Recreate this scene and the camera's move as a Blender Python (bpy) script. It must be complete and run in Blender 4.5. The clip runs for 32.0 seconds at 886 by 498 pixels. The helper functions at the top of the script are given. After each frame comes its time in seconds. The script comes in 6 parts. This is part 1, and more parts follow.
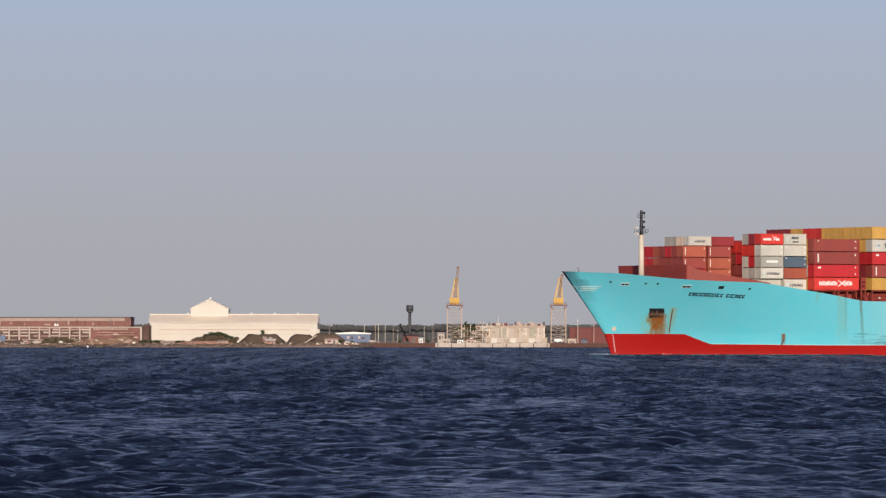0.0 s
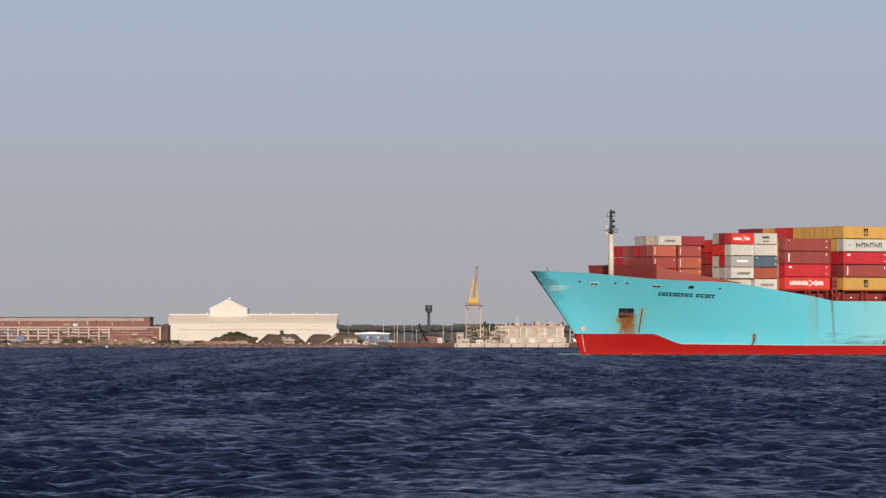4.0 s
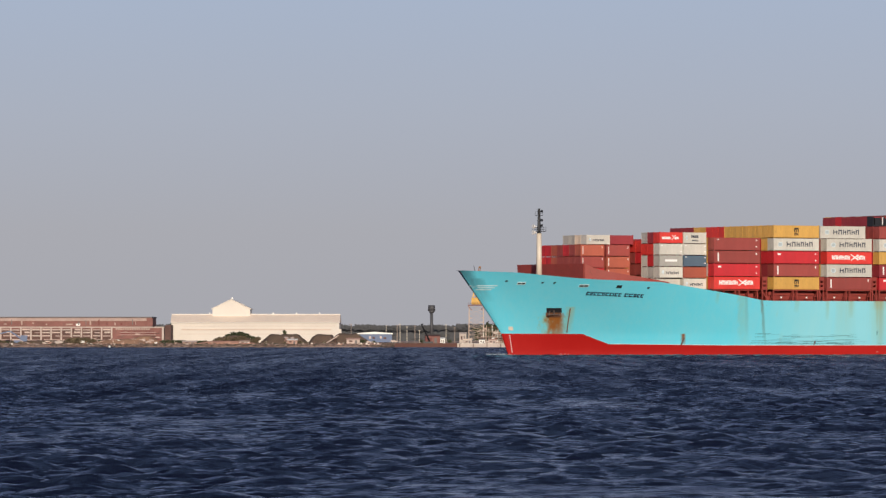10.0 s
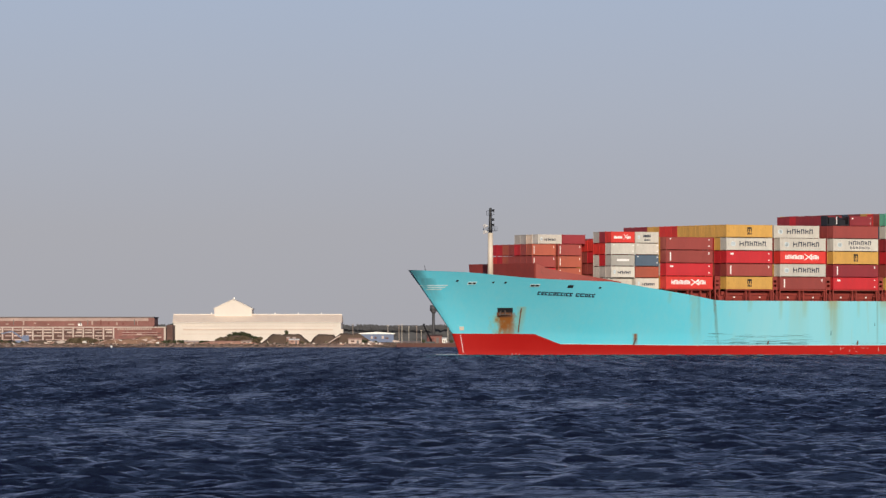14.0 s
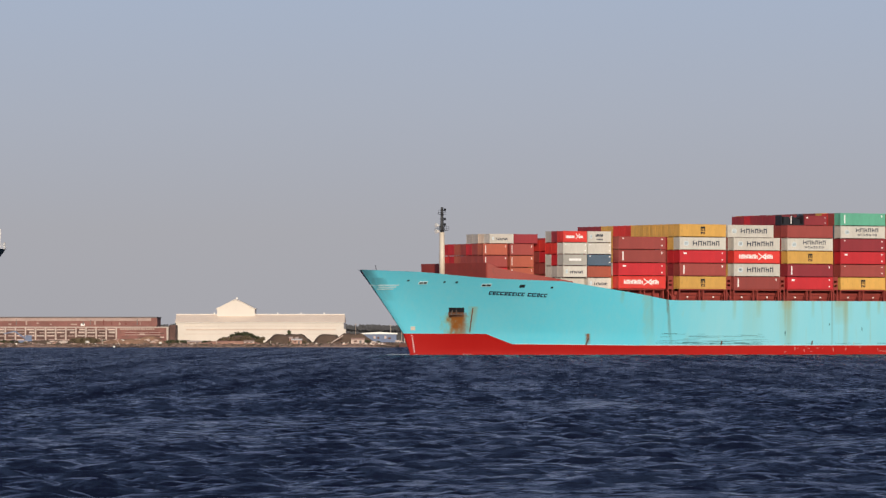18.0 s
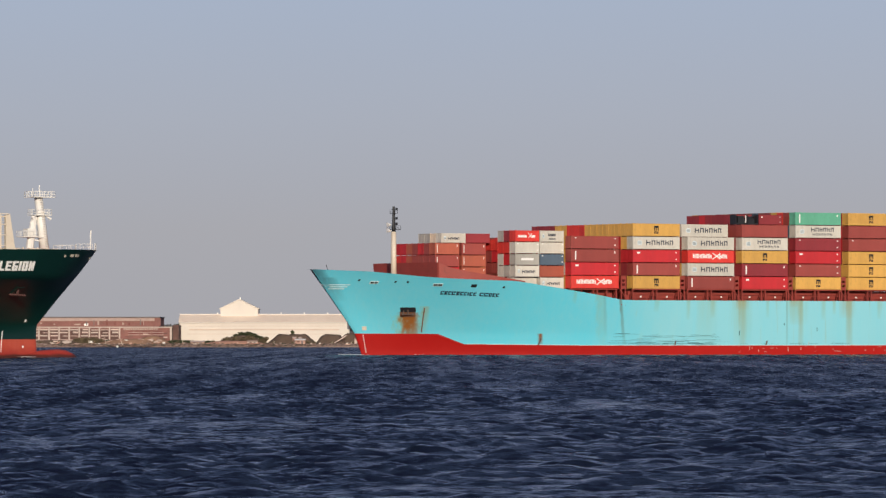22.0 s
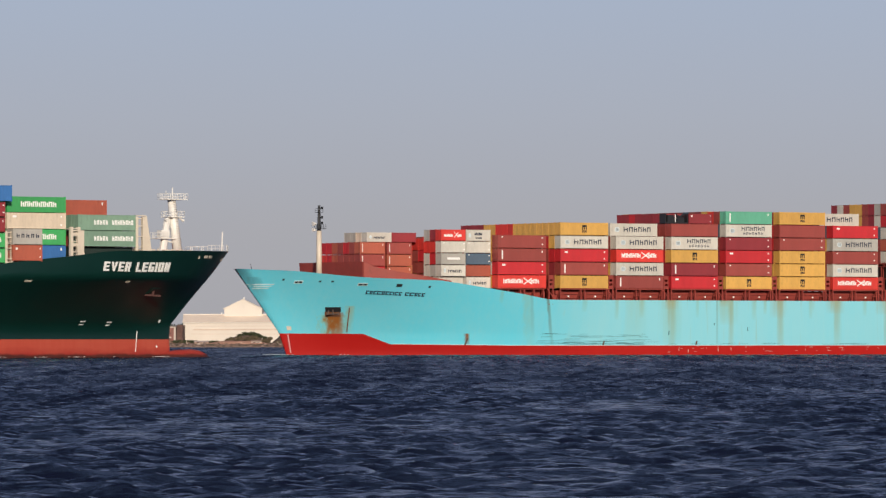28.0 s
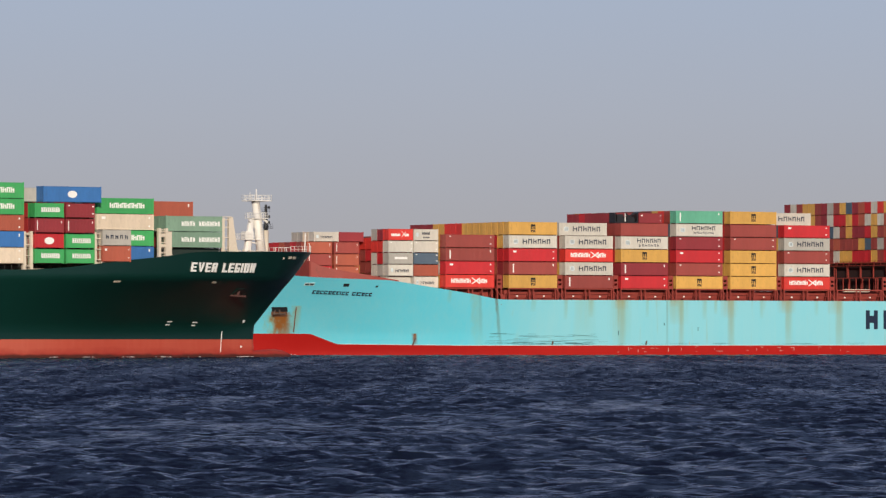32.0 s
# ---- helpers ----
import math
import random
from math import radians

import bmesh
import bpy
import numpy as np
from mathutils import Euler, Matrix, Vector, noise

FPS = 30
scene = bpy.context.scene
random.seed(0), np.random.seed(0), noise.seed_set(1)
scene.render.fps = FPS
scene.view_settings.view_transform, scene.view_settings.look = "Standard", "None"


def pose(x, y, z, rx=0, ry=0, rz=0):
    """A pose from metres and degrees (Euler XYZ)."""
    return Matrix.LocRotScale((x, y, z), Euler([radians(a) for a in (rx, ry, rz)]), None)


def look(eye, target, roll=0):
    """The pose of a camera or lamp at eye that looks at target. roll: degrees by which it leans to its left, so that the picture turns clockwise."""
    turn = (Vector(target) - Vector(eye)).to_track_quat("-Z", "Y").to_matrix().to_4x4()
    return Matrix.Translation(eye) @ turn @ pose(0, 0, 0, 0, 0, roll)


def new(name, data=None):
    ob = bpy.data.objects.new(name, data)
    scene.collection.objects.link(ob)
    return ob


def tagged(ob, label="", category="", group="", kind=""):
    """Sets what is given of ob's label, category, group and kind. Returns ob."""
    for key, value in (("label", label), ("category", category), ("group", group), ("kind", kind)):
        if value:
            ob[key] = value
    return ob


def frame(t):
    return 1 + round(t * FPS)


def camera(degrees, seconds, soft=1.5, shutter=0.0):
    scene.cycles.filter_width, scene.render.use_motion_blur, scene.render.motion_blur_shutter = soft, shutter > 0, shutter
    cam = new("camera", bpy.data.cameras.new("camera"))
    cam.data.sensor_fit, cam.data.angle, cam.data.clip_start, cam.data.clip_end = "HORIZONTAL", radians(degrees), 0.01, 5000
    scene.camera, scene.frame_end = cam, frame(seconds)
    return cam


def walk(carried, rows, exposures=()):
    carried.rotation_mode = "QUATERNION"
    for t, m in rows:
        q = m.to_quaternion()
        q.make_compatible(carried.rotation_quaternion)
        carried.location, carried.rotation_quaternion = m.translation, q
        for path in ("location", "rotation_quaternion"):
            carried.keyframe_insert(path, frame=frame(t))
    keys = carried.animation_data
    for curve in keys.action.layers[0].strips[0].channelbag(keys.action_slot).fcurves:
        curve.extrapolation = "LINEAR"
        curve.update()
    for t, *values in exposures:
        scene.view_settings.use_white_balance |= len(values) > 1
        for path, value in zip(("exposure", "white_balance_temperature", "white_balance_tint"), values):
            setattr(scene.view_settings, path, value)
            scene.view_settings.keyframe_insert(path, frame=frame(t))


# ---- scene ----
cam = camera(8.966, 32.0, soft=1.35)
EYE = (0.0, 0.0, 3.05)
# slow pan: seconds, degrees to the left
PAN = [(0, -0.194), (0.5, -0.132), (1, -0.088), (1.5, -0.070), (2, -0.053), (2.5, -0.018), (3, -0.009), (3.5, -0.003),
       (5.5, 0.0), (6.5, 0.004), (8, 0.024), (11, 0.027), (13, 0.034), (14.5, 0.051), (16.5, 0.062), (18, 0.073), (19, 0.080),
       (20, 0.094), (22, 0.107), (23, 0.122), (24, 0.139), (25.5, 0.164), (27.5, 0.150), (28, 0.146), (30, 0.142), (32, 0.145)]
walk(cam, [(t, pose(*EYE, 90.928, 0, a)) for t, a in PAN], exposures=[(0, 0.0, 6510, 10), (13, 0.0, 6540, 10), (18, -0.03, 6580, 10), (32, -0.03, 6640, 10)])

# ---- light ----
SUN_EL, SUN_AZ = 15.0, -6.0      # degrees above the horizon; degrees to the left of straight behind the camera
world = bpy.data.worlds.new("World")
scene.world = world
world.use_nodes = True
wn, wl = world.node_tree.nodes, world.node_tree.links
bgn = wn["Background"]
sky = wn.new("ShaderNodeTexSky")
sky.sky_type, sky.sun_disc = "NISHITA", False
sky.sun_elevation, sky.sun_rotation = radians(SUN_EL), radians(180 + SUN_AZ)
sky.air_density, sky.dust_density, sky.ozone_density = 1.0, 1.0, 1.0
sky_co = wn.new("ShaderNodeTexCoord")
sky_sep = wn.new("ShaderNodeSeparateXYZ")
wl.new(sky_co.outputs["Generated"], sky_sep.inputs[0])
# haze over the horizon, clearer and bluer higher up
haze = wn.new("ShaderNodeValToRGB")
HAZE = [(0.0, (0.385, 0.385, 0.420)), (0.02, (0.398, 0.405, 0.445)), (0.04, (0.400, 0.438, 0.520)), (0.065, (0.385, 0.462, 0.600)), (0.12, (0.245, 0.295, 0.49)), (0.30, (0.088, 0.129, 0.268)), (1.0, (0.072, 0.114, 0.25))]
while len(haze.color_ramp.elements) < len(HAZE):
    haze.color_ramp.elements.new(0.5)
for k, (q, c) in zip(haze.color_ramp.elements, HAZE):
    k.position, k.color = q, (*c, 1.0)
wl.new(sky_sep.outputs[2], haze.inputs[0])
clear = wn.new("ShaderNodeMapRange")
clear.inputs["From Min"].default_value, clear.inputs["From Max"].default_value = 0.10, 0.60
clear.inputs["To Max"].default_value = 0.4
wl.new(sky_sep.outputs[2], clear.inputs["Value"])
dim = wn.new("ShaderNodeVectorMath")
dim.operation = "SCALE"
dim.inputs["Scale"].default_value = 0.08
wl.new(sky.outputs[0], dim.inputs[0])
both = wn.new("ShaderNodeMix")
both.data_type = "RGBA"
wl.new(clear.outputs[0], both.inputs["Factor"])
wl.new(haze.outputs[0], both.inputs["A"])
wl.new(dim.outputs[0], both.inputs["B"])
wl.new(both.outputs["Result"], bgn.inputs[0])
bgn.inputs[1].default_value = 1.0
sun = new("sun", bpy.data.lights.new("sun", "SUN"))
sun.data.energy, sun.data.angle, sun.data.color = 3.85, radians(0.6), (1.0, 0.885, 0.74)
az, el = radians(SUN_AZ), radians(SUN_EL)
sun.matrix_world = look((-math.sin(az) * math.cos(el) * 900, -math.cos(az) * math.cos(el) * 900, math.sin(el) * 900), (0, 0, 0))

# ---- materials ----
def nodes_of(name):
    m = bpy.data.materials.new(name)
    m.use_nodes = True
    t = m.node_tree
    return m, t.nodes, t.links, t.nodes["Principled BSDF"]


def mix_rgb(n, l, fac, a, b, blend="MIX"):
    x = n.new("ShaderNodeMix")
    x.data_type, x.blend_type = "RGBA", blend
    for sock, v in ((x.inputs["Factor"], fac), (x.inputs["A"], a), (x.inputs["B"], b)):
        if hasattr(v, "is_linked"):
            l.new(v, sock)
        else:
            sock.default_value = v if not isinstance(v, tuple) else (*v, 1.0)[:4]
    return x.outputs["Result"]


def maths(n, l, op, a, b=0.0, c=0.0, clamp=False):
    x = n.new("ShaderNodeMath")
    x.operation, x.use_clamp = op, clamp
    for sock, v in ((x.inputs[0], a), (x.inputs[1], b), (x.inputs[2], c)):
        if hasattr(v, "is_linked"):
            l.new(v, sock)
        else:
            sock.default_value = v
    return x.outputs[0]


def noise_of(n, l, scale, detail=4.0, stretch=(1, 1, 1), rough=0.6):
    co = n.new("ShaderNodeTexCoord")
    mp = n.new("ShaderNodeMapping")
    mp.inputs["Scale"].default_value = stretch
    l.new(co.outputs["Object"], mp.inputs[0])
    x = n.new("ShaderNodeTexNoise")
    x.inputs["Scale"].default_value, x.inputs["Detail"].default_value, x.inputs["Roughness"].default_value = scale, detail, rough
    l.new(mp.outputs[0], x.inputs["Vector"])
    return x.outputs[0]


def ramp(n, l, fac, stops):
    r = n.new("ShaderNodeValToRGB")
    e = r.color_ramp.elements
    while len(e) < len(stops):
        e.new(0.5)
    for k, (p, c) in zip(e, stops):
        k.position, k.color = p, (*c, 1.0) if len(c) == 3 else c
    l.new(fac, r.inputs[0])
    return r.outputs[0]


def surface(name, col, rough=0.6, metal=0.0, spread=0.18, grain=3.0, coarse=0.25, stretch=(1, 1, 1), bump=0.0, rand=0.0, stain=None, stain_amount=0.5, spec=0.5):
    """A worn surface: colour varied at two scales, grain as bump, and stains of another colour."""
    m, n, l, p = nodes_of(name)
    dark, lite = tuple(c * (1 - spread) for c in col), tuple(min(1, c * (1 + spread)) for c in col)
    a = noise_of(n, l, coarse, 3.0, stretch)
    b = noise_of(n, l, grain, 5.0, stretch)
    f = maths(n, l, "ADD", maths(n, l, "MULTIPLY", a, 0.6), maths(n, l, "MULTIPLY", b, 0.4))
    f = maths(n, l, "MULTIPLY_ADD", f, 2.2, -0.6, True)
    c = mix_rgb(n, l, f, dark, lite)
    if stain:
        s = noise_of(n, l, coarse * 3.1, 6.0, stretch, 0.7)
        s = ramp(n, l, s, [(0.62 - 0.12 * stain_amount, (0, 0, 0)), (0.78 - 0.1 * stain_amount, (1, 1, 1))])
        c = mix_rgb(n, l, maths(n, l, "MULTIPLY", s, stain_amount), c, stain)
    if rand:
        oi = n.new("ShaderNodeObjectInfo")
        hs = n.new("ShaderNodeHueSaturation")
        l.new(maths(n, l, "MULTIPLY_ADD", oi.outputs["Random"], rand, 1 - rand / 2), hs.inputs["Value"])
        l.new(c, hs.inputs["Color"])
        c = hs.outputs[0]
    l.new(c, p.inputs["Base Color"])
    l.new(maths(n, l, "MULTIPLY_ADD", b, 0.25, rough - 0.12), p.inputs["Roughness"])
    p.inputs["Metallic"].default_value = metal
    p.inputs["Specular IOR Level"].default_value = spec
    if bump:
        bp = n.new("ShaderNodeBump")
        bp.inputs["Strength"].default_value, bp.inputs["Distance"].default_value = 0.6, bump
        l.new(b, bp.inputs["Height"])
        l.new(bp.outputs[0], p.inputs["Normal"])
    return m


# ---- building helpers ----
def link_mesh(name, verts, faces, mats=(), smooth=False):
    me = bpy.data.meshes.new(name)
    me.from_pydata([tuple(v) for v in verts], [], faces)
    for m in mats:
        me.materials.append(m)
    if smooth:
        me.polygons.foreach_set("use_smooth", [True] * len(me.polygons))
    me.update()
    return me


def part(name, bm, material, parent, label="", smooth=False):
    """Links a bmesh, or a ready mesh, as one object under a thing or a part."""
    if isinstance(bm, bmesh.types.BMesh):
        me = bpy.data.meshes.new(name)
        bmesh.ops.recalc_face_normals(bm, faces=bm.faces)
        bm.to_mesh(me)
        bm.free()
    else:
        me = bm
    if material and not me.materials:
        me.materials.append(material)
    if smooth:
        me.polygons.foreach_set("use_smooth", [True] * len(me.polygons))
    ob = new(name, me)
    ob.parent = parent
    if label:
        ob["label"] = label
    return ob


def box(bm, x0, x1, y0, y1, z0, z1):
    v = [bm.verts.new(p) for p in ((x0, y0, z0), (x1, y0, z0), (x1, y1, z0), (x0, y1, z0), (x0, y0, z1), (x1, y0, z1), (x1, y1, z1), (x0, y1, z1))]
    for f in ((3, 2, 1, 0), (4, 5, 6, 7), (0, 1, 5, 4), (1, 2, 6, 5), (2, 3, 7, 6), (3, 0, 4, 7)):
        bm.faces.new([v[i] for i in f])
    return v


def beam(bm, a, b, r, sides=4, r2=None):
    """A bar from a to b."""
    a, b = Vector(a), Vector(b)
    d = (b - a).normalized()
    u = d.cross(Vector((0, 0, 1)) if abs(d.z) < 0.9 else Vector((1, 0, 0))).normalized()
    w = d.cross(u)
    r2 = r if r2 is None else r2
    rings = []
    for p, q in ((a, r), (b, r2)):
        rings.append([bm.verts.new(p + (u * math.cos(k) + w * math.sin(k)) * q) for k in [2 * math.pi * (i + 0.5) / sides for i in range(sides)]])
    for i in range(sides):
        j = (i + 1) % sides
        bm.faces.new((rings[0][i], rings[0][j], rings[1][j], rings[1][i]))
    bm.faces.new(rings[0][::-1])
    bm.faces.new(rings[1])


def prism(bm, outline, y0, y1, axis="y"):
    """An outline of (x, z) pulled along y (or of (y, z) along x)."""
    at = (lambda p, d: (p[0], d, p[1])) if axis == "y" else (lambda p, d: (d, p[0], p[1]))
    a = [bm.verts.new(at(p, y0)) for p in outline]
    b = [bm.verts.new(at(p, y1)) for p in outline]
    n = len(outline)
    for i in range(n):
        bm.faces.new((a[i], a[(i + 1) % n], b[(i + 1) % n], b[i]))
    bm.faces.new(a[::-1])
    bm.faces.new(b)


def boxed(*args):
    bm = bmesh.new()
    box(bm, *args)
    return bm


def thing(name, m=None, label="", category="", group="", kind=""):
    ob = new(name)
    ob.empty_display_size = 0.5
    if m is not None:
        ob.matrix_basis = m
    return tagged(ob, label, category, group, kind)


def interp(x, xs, ys):
    return float(np.interp(x, xs, ys))


# ---- the ships' ways ----
B_A, B_V = radians(30.55), 3.256
G_A, G_V = radians(35.1), 4.674


def blue_pose(t):
    d = -68.83 - B_V * t
    return pose(100.85 + d * math.cos(B_A) - 21.26 * math.sin(B_A), 1270.7 + d * math.sin(B_A) + 21.26 * math.cos(B_A), 0, 0, 0, math.degrees(B_A))


def green_pose(t):
    d = G_V * (t - 28)
    return pose(-30.26 + d * math.cos(G_A) - 22.4 * math.sin(G_A), 1043.06 + d * math.sin(G_A) + 22.4 * math.cos(G_A), 0, 0, 0, 180 + math.degrees(G_A))


MOVING = []     # (thing, its ship's way, its place on the ship)


def on_ship(ob, way, m):
    ob.matrix_basis = way(0) @ m
    MOVING.append((ob, way, m))
    return ob


# ---- water ----
def water_material(name, bump):
    """Water whose unresolved ripples turn into roughness with distance from the near bank."""
    m, n, l, p = nodes_of(name)
    p.inputs["Base Color"].default_value = (0.0042, 0.0060, 0.0180, 1)
    p.inputs["IOR"].default_value = 1.33
    co = n.new("ShaderNodeTexCoord")
    sep = n.new("ShaderNodeSeparateXYZ")
    l.new(co.outputs["Object"], sep.inputs[0])
    rg = n.new("ShaderNodeMapRange")
    for key, v in (("From Min", 100.0), ("From Max", 520.0), ("To Min", 0.2), ("To Max", 0.26)):
        rg.inputs[key].default_value = v
    l.new(sep.outputs[1], rg.inputs["Value"])
    paws = noise_of(n, l, 0.5, 7.0, (1.0, 0.10, 1.0), 0.68)
    l.new(maths(n, l, "MULTIPLY", rg.outputs[0], maths(n, l, "MULTIPLY_ADD", paws, 1.2, 0.4)), p.inputs["Roughness"])
    # wind streaks of three sizes lean the surface
    lean = maths(n, l, "MULTIPLY_ADD", paws, 0.9, -0.45)
    for scale, size, weight in ((0.42, (1.0, 0.045, 1.0), 1.0), (0.22, (1.0, 0.016, 1.0), 0.9), (0.11, (1.0, 0.007, 1.0), 0.7)):
        q = noise_of(n, l, scale, 6.0, size, 0.66)
        lean = maths(n, l, "ADD", lean, maths(n, l, "MULTIPLY_ADD", q, weight, -0.5 * weight))
    far = n.new("ShaderNodeMapRange")
    for key, v in (("From Min", 100.0), ("From Max", 360.0), ("To Min", 0.12), ("To Max", 1.0)):
        far.inputs[key].default_value = v
    l.new(sep.outputs[1], far.inputs["Value"])
    tilt = maths(n, l, "MULTIPLY", maths(n, l, "MAXIMUM", maths(n, l, "MULTIPLY_ADD", lean, LEAN[1], LEAN[0]), 0.0), far.outputs[0])
    # short ripples riding on the chop
    for scale, size, weight in ((0.8, (0.6, 1.0, 1.0), 1.0), (3.0, (0.55, 1.0, 1.0), 1.7), (8.0, (0.5, 1.0, 1.0), 1.6)):
        q = noise_of(n, l, scale, 3.0, size, 0.6)
        tilt = maths(n, l, "ADD", tilt, maths(n, l, "MULTIPLY_ADD", q, weight, -0.5 * weight))
    vec = n.new("ShaderNodeCombineXYZ")
    l.new(maths(n, l, "MULTIPLY", tilt, -1.0), vec.inputs[1])
    geo = n.new("ShaderNodeNewGeometry")
    add = n.new("ShaderNodeVectorMath")
    l.new(geo.outputs["Normal"], add.inputs[0])
    l.new(vec.outputs[0], add.inputs[1])
    unit = n.new("ShaderNodeVectorMath")
    unit.operation = "NORMALIZE"
    l.new(add.outputs[0], unit.inputs[0])
    calm = n.new("ShaderNodeMapRange")
    for key, v in (("From Min", 150.0), ("From Max", 600.0), ("To Min", 1.0), ("To Max", 0.12)):
        calm.inputs[key].default_value = v
    l.new(sep.outputs[1], calm.inputs["Value"])
    a = noise_of(n, l, 2.0, 5.0, (0.42, 1.0, 1.0), 0.66)
    b = noise_of(n, l, 0.55, 4.0, (0.45, 1.0, 1.0), 0.6)
    fine = noise_of(n, l, 7.0, 4.0, (0.45, 1.0, 1.0), 0.6)
    h = maths(n, l, "ADD", a, maths(n, l, "MULTIPLY", b, 2.4))
    h = maths(n, l, "ADD", h, maths(n, l, "MULTIPLY", fine, 0.3))
    bp = n.new("ShaderNodeBump")
    bp.inputs["Distance"].default_value = bump
    l.new(calm.outputs[0], bp.inputs["Strength"])
    l.new(h, bp.inputs["Height"])
    l.new(unit.outputs[0], bp.inputs["Normal"])
    l.new(bp.outputs[0], p.inputs["Normal"])
    return m


LEAN = (0.225, 1.3)
WATER = water_material("river_water", 0.05)


def wave_sheet(name, seed, rows, cols, y0, y1, height):
    """A sheet of wind chop, finer near the camera's bank, as one stiff piece that drifts with the wind."""
    rng = np.random.default_rng(seed)
    k = np.linspace(0, 1, rows)
    ys = ((1 - k) * y0 ** -0.4 + k * y1 ** -0.4) ** -2.5
    dy = np.gradient(ys)[:, None]
    us = np.linspace(-1, 1, cols)
    yy, uu = np.meshgrid(ys, us, indexing="ij")
    half = ys[:, None] * 0.083 + 2.6
    xx = uu * half
    dx = half * 2 / cols
    zz = np.zeros_like(xx)
    for i in range(170):
        lx = 1.5 * (16.0 / 1.5) ** rng.random()
        ly = 0.5 * (16.0 / 0.5) ** (rng.random() ** 1.2)
        if i % 2:
            lx, ly = lx * 0.45, ly ** 0.7
        if i % 9 == 4:
            lx, ly = 3.5 + 5 * rng.random(), 2.6 + 2.6 * rng.random()
        lx = max(lx, 0.6 * ly)
        kx, ky = 2 * math.pi / lx * rng.choice((-1, 1)), 2 * math.pi / ly
        ph = kx * xx + ky * yy + rng.random() * 6.283
        a = min(ly, lx * 0.4) * (0.35 + rng.random()) * (2.5 if i % 9 == 4 else 1.0)
        fade = np.clip(ly / (dy * 1.2) - 0.2, 0.12, 1) * np.clip(lx / (dx * 3) - 0.4, 0, 1)
        zz += a * fade * ((0.9 - 1.8 * np.abs(np.sin(ph / 2))) if i % 3 else np.sin(ph))
    # a gust pattern: livelier and calmer patches
    gust = 1 + 0.45 * np.sin(xx * 0.21 + 1.3 + seed) * np.sin(yy * 0.045 + seed) + 0.2 * np.sin(xx * 0.07 - yy * 0.02 + 2 * seed)
    near = (ys > 105) & (ys < 260)
    zz *= gust * height / np.std(zz[near])
    edge = np.clip((1 - np.abs(uu)) * 12, 0, 1) * np.clip(k * 30, 0, 1)[:, None] * np.clip((1 - k) * 40, 0, 1)[:, None]
    zz = (zz + 0.5) * edge - 0.5
    verts = np.stack([xx, yy, zz], -1).reshape(-1, 3)
    idx = np.arange(rows * cols).reshape(rows, cols)
    faces = np.stack([idx[:-1, :-1], idx[:-1, 1:], idx[1:, 1:], idx[1:, :-1]], -1).reshape(-1, 4)
    me = bpy.data.meshes.new(name)
    me.vertices.add(len(verts))
    me.vertices.foreach_set("co", verts.astype(np.float32).ravel())
    me.loops.add(faces.size)
    me.loops.foreach_set("vertex_index", faces.astype(np.int32).ravel())
    me.polygons.add(len(faces))
    me.polygons.foreach_set("loop_start", np.arange(0, faces.size, 4, dtype=np.int32))
    me.polygons.foreach_set("use_smooth", np.ones(len(faces), dtype=bool))
    me.update()
    me.validate()
    me.materials.append(WATER)
    return tagged(new(name, me), "dark blue choppy river water with small wind waves", "water", kind="structure")


river = tagged(new("water", link_mesh("water", [(-2600, -600, -0.32), (2600, -600, -0.32), (2600, 2790, -0.25), (-2600, 2790, -0.25)], [(0, 1, 2, 3)], [WATER])),
               "wide dark blue river with wind ripples", "water", kind="structure")
waves_one = wave_sheet("water_waves", 3, 1130, 500, 80, 2762, 0.094)
waves_two = wave_sheet("water_waves", 8, 1130, 500, 80, 2762, 0.094)

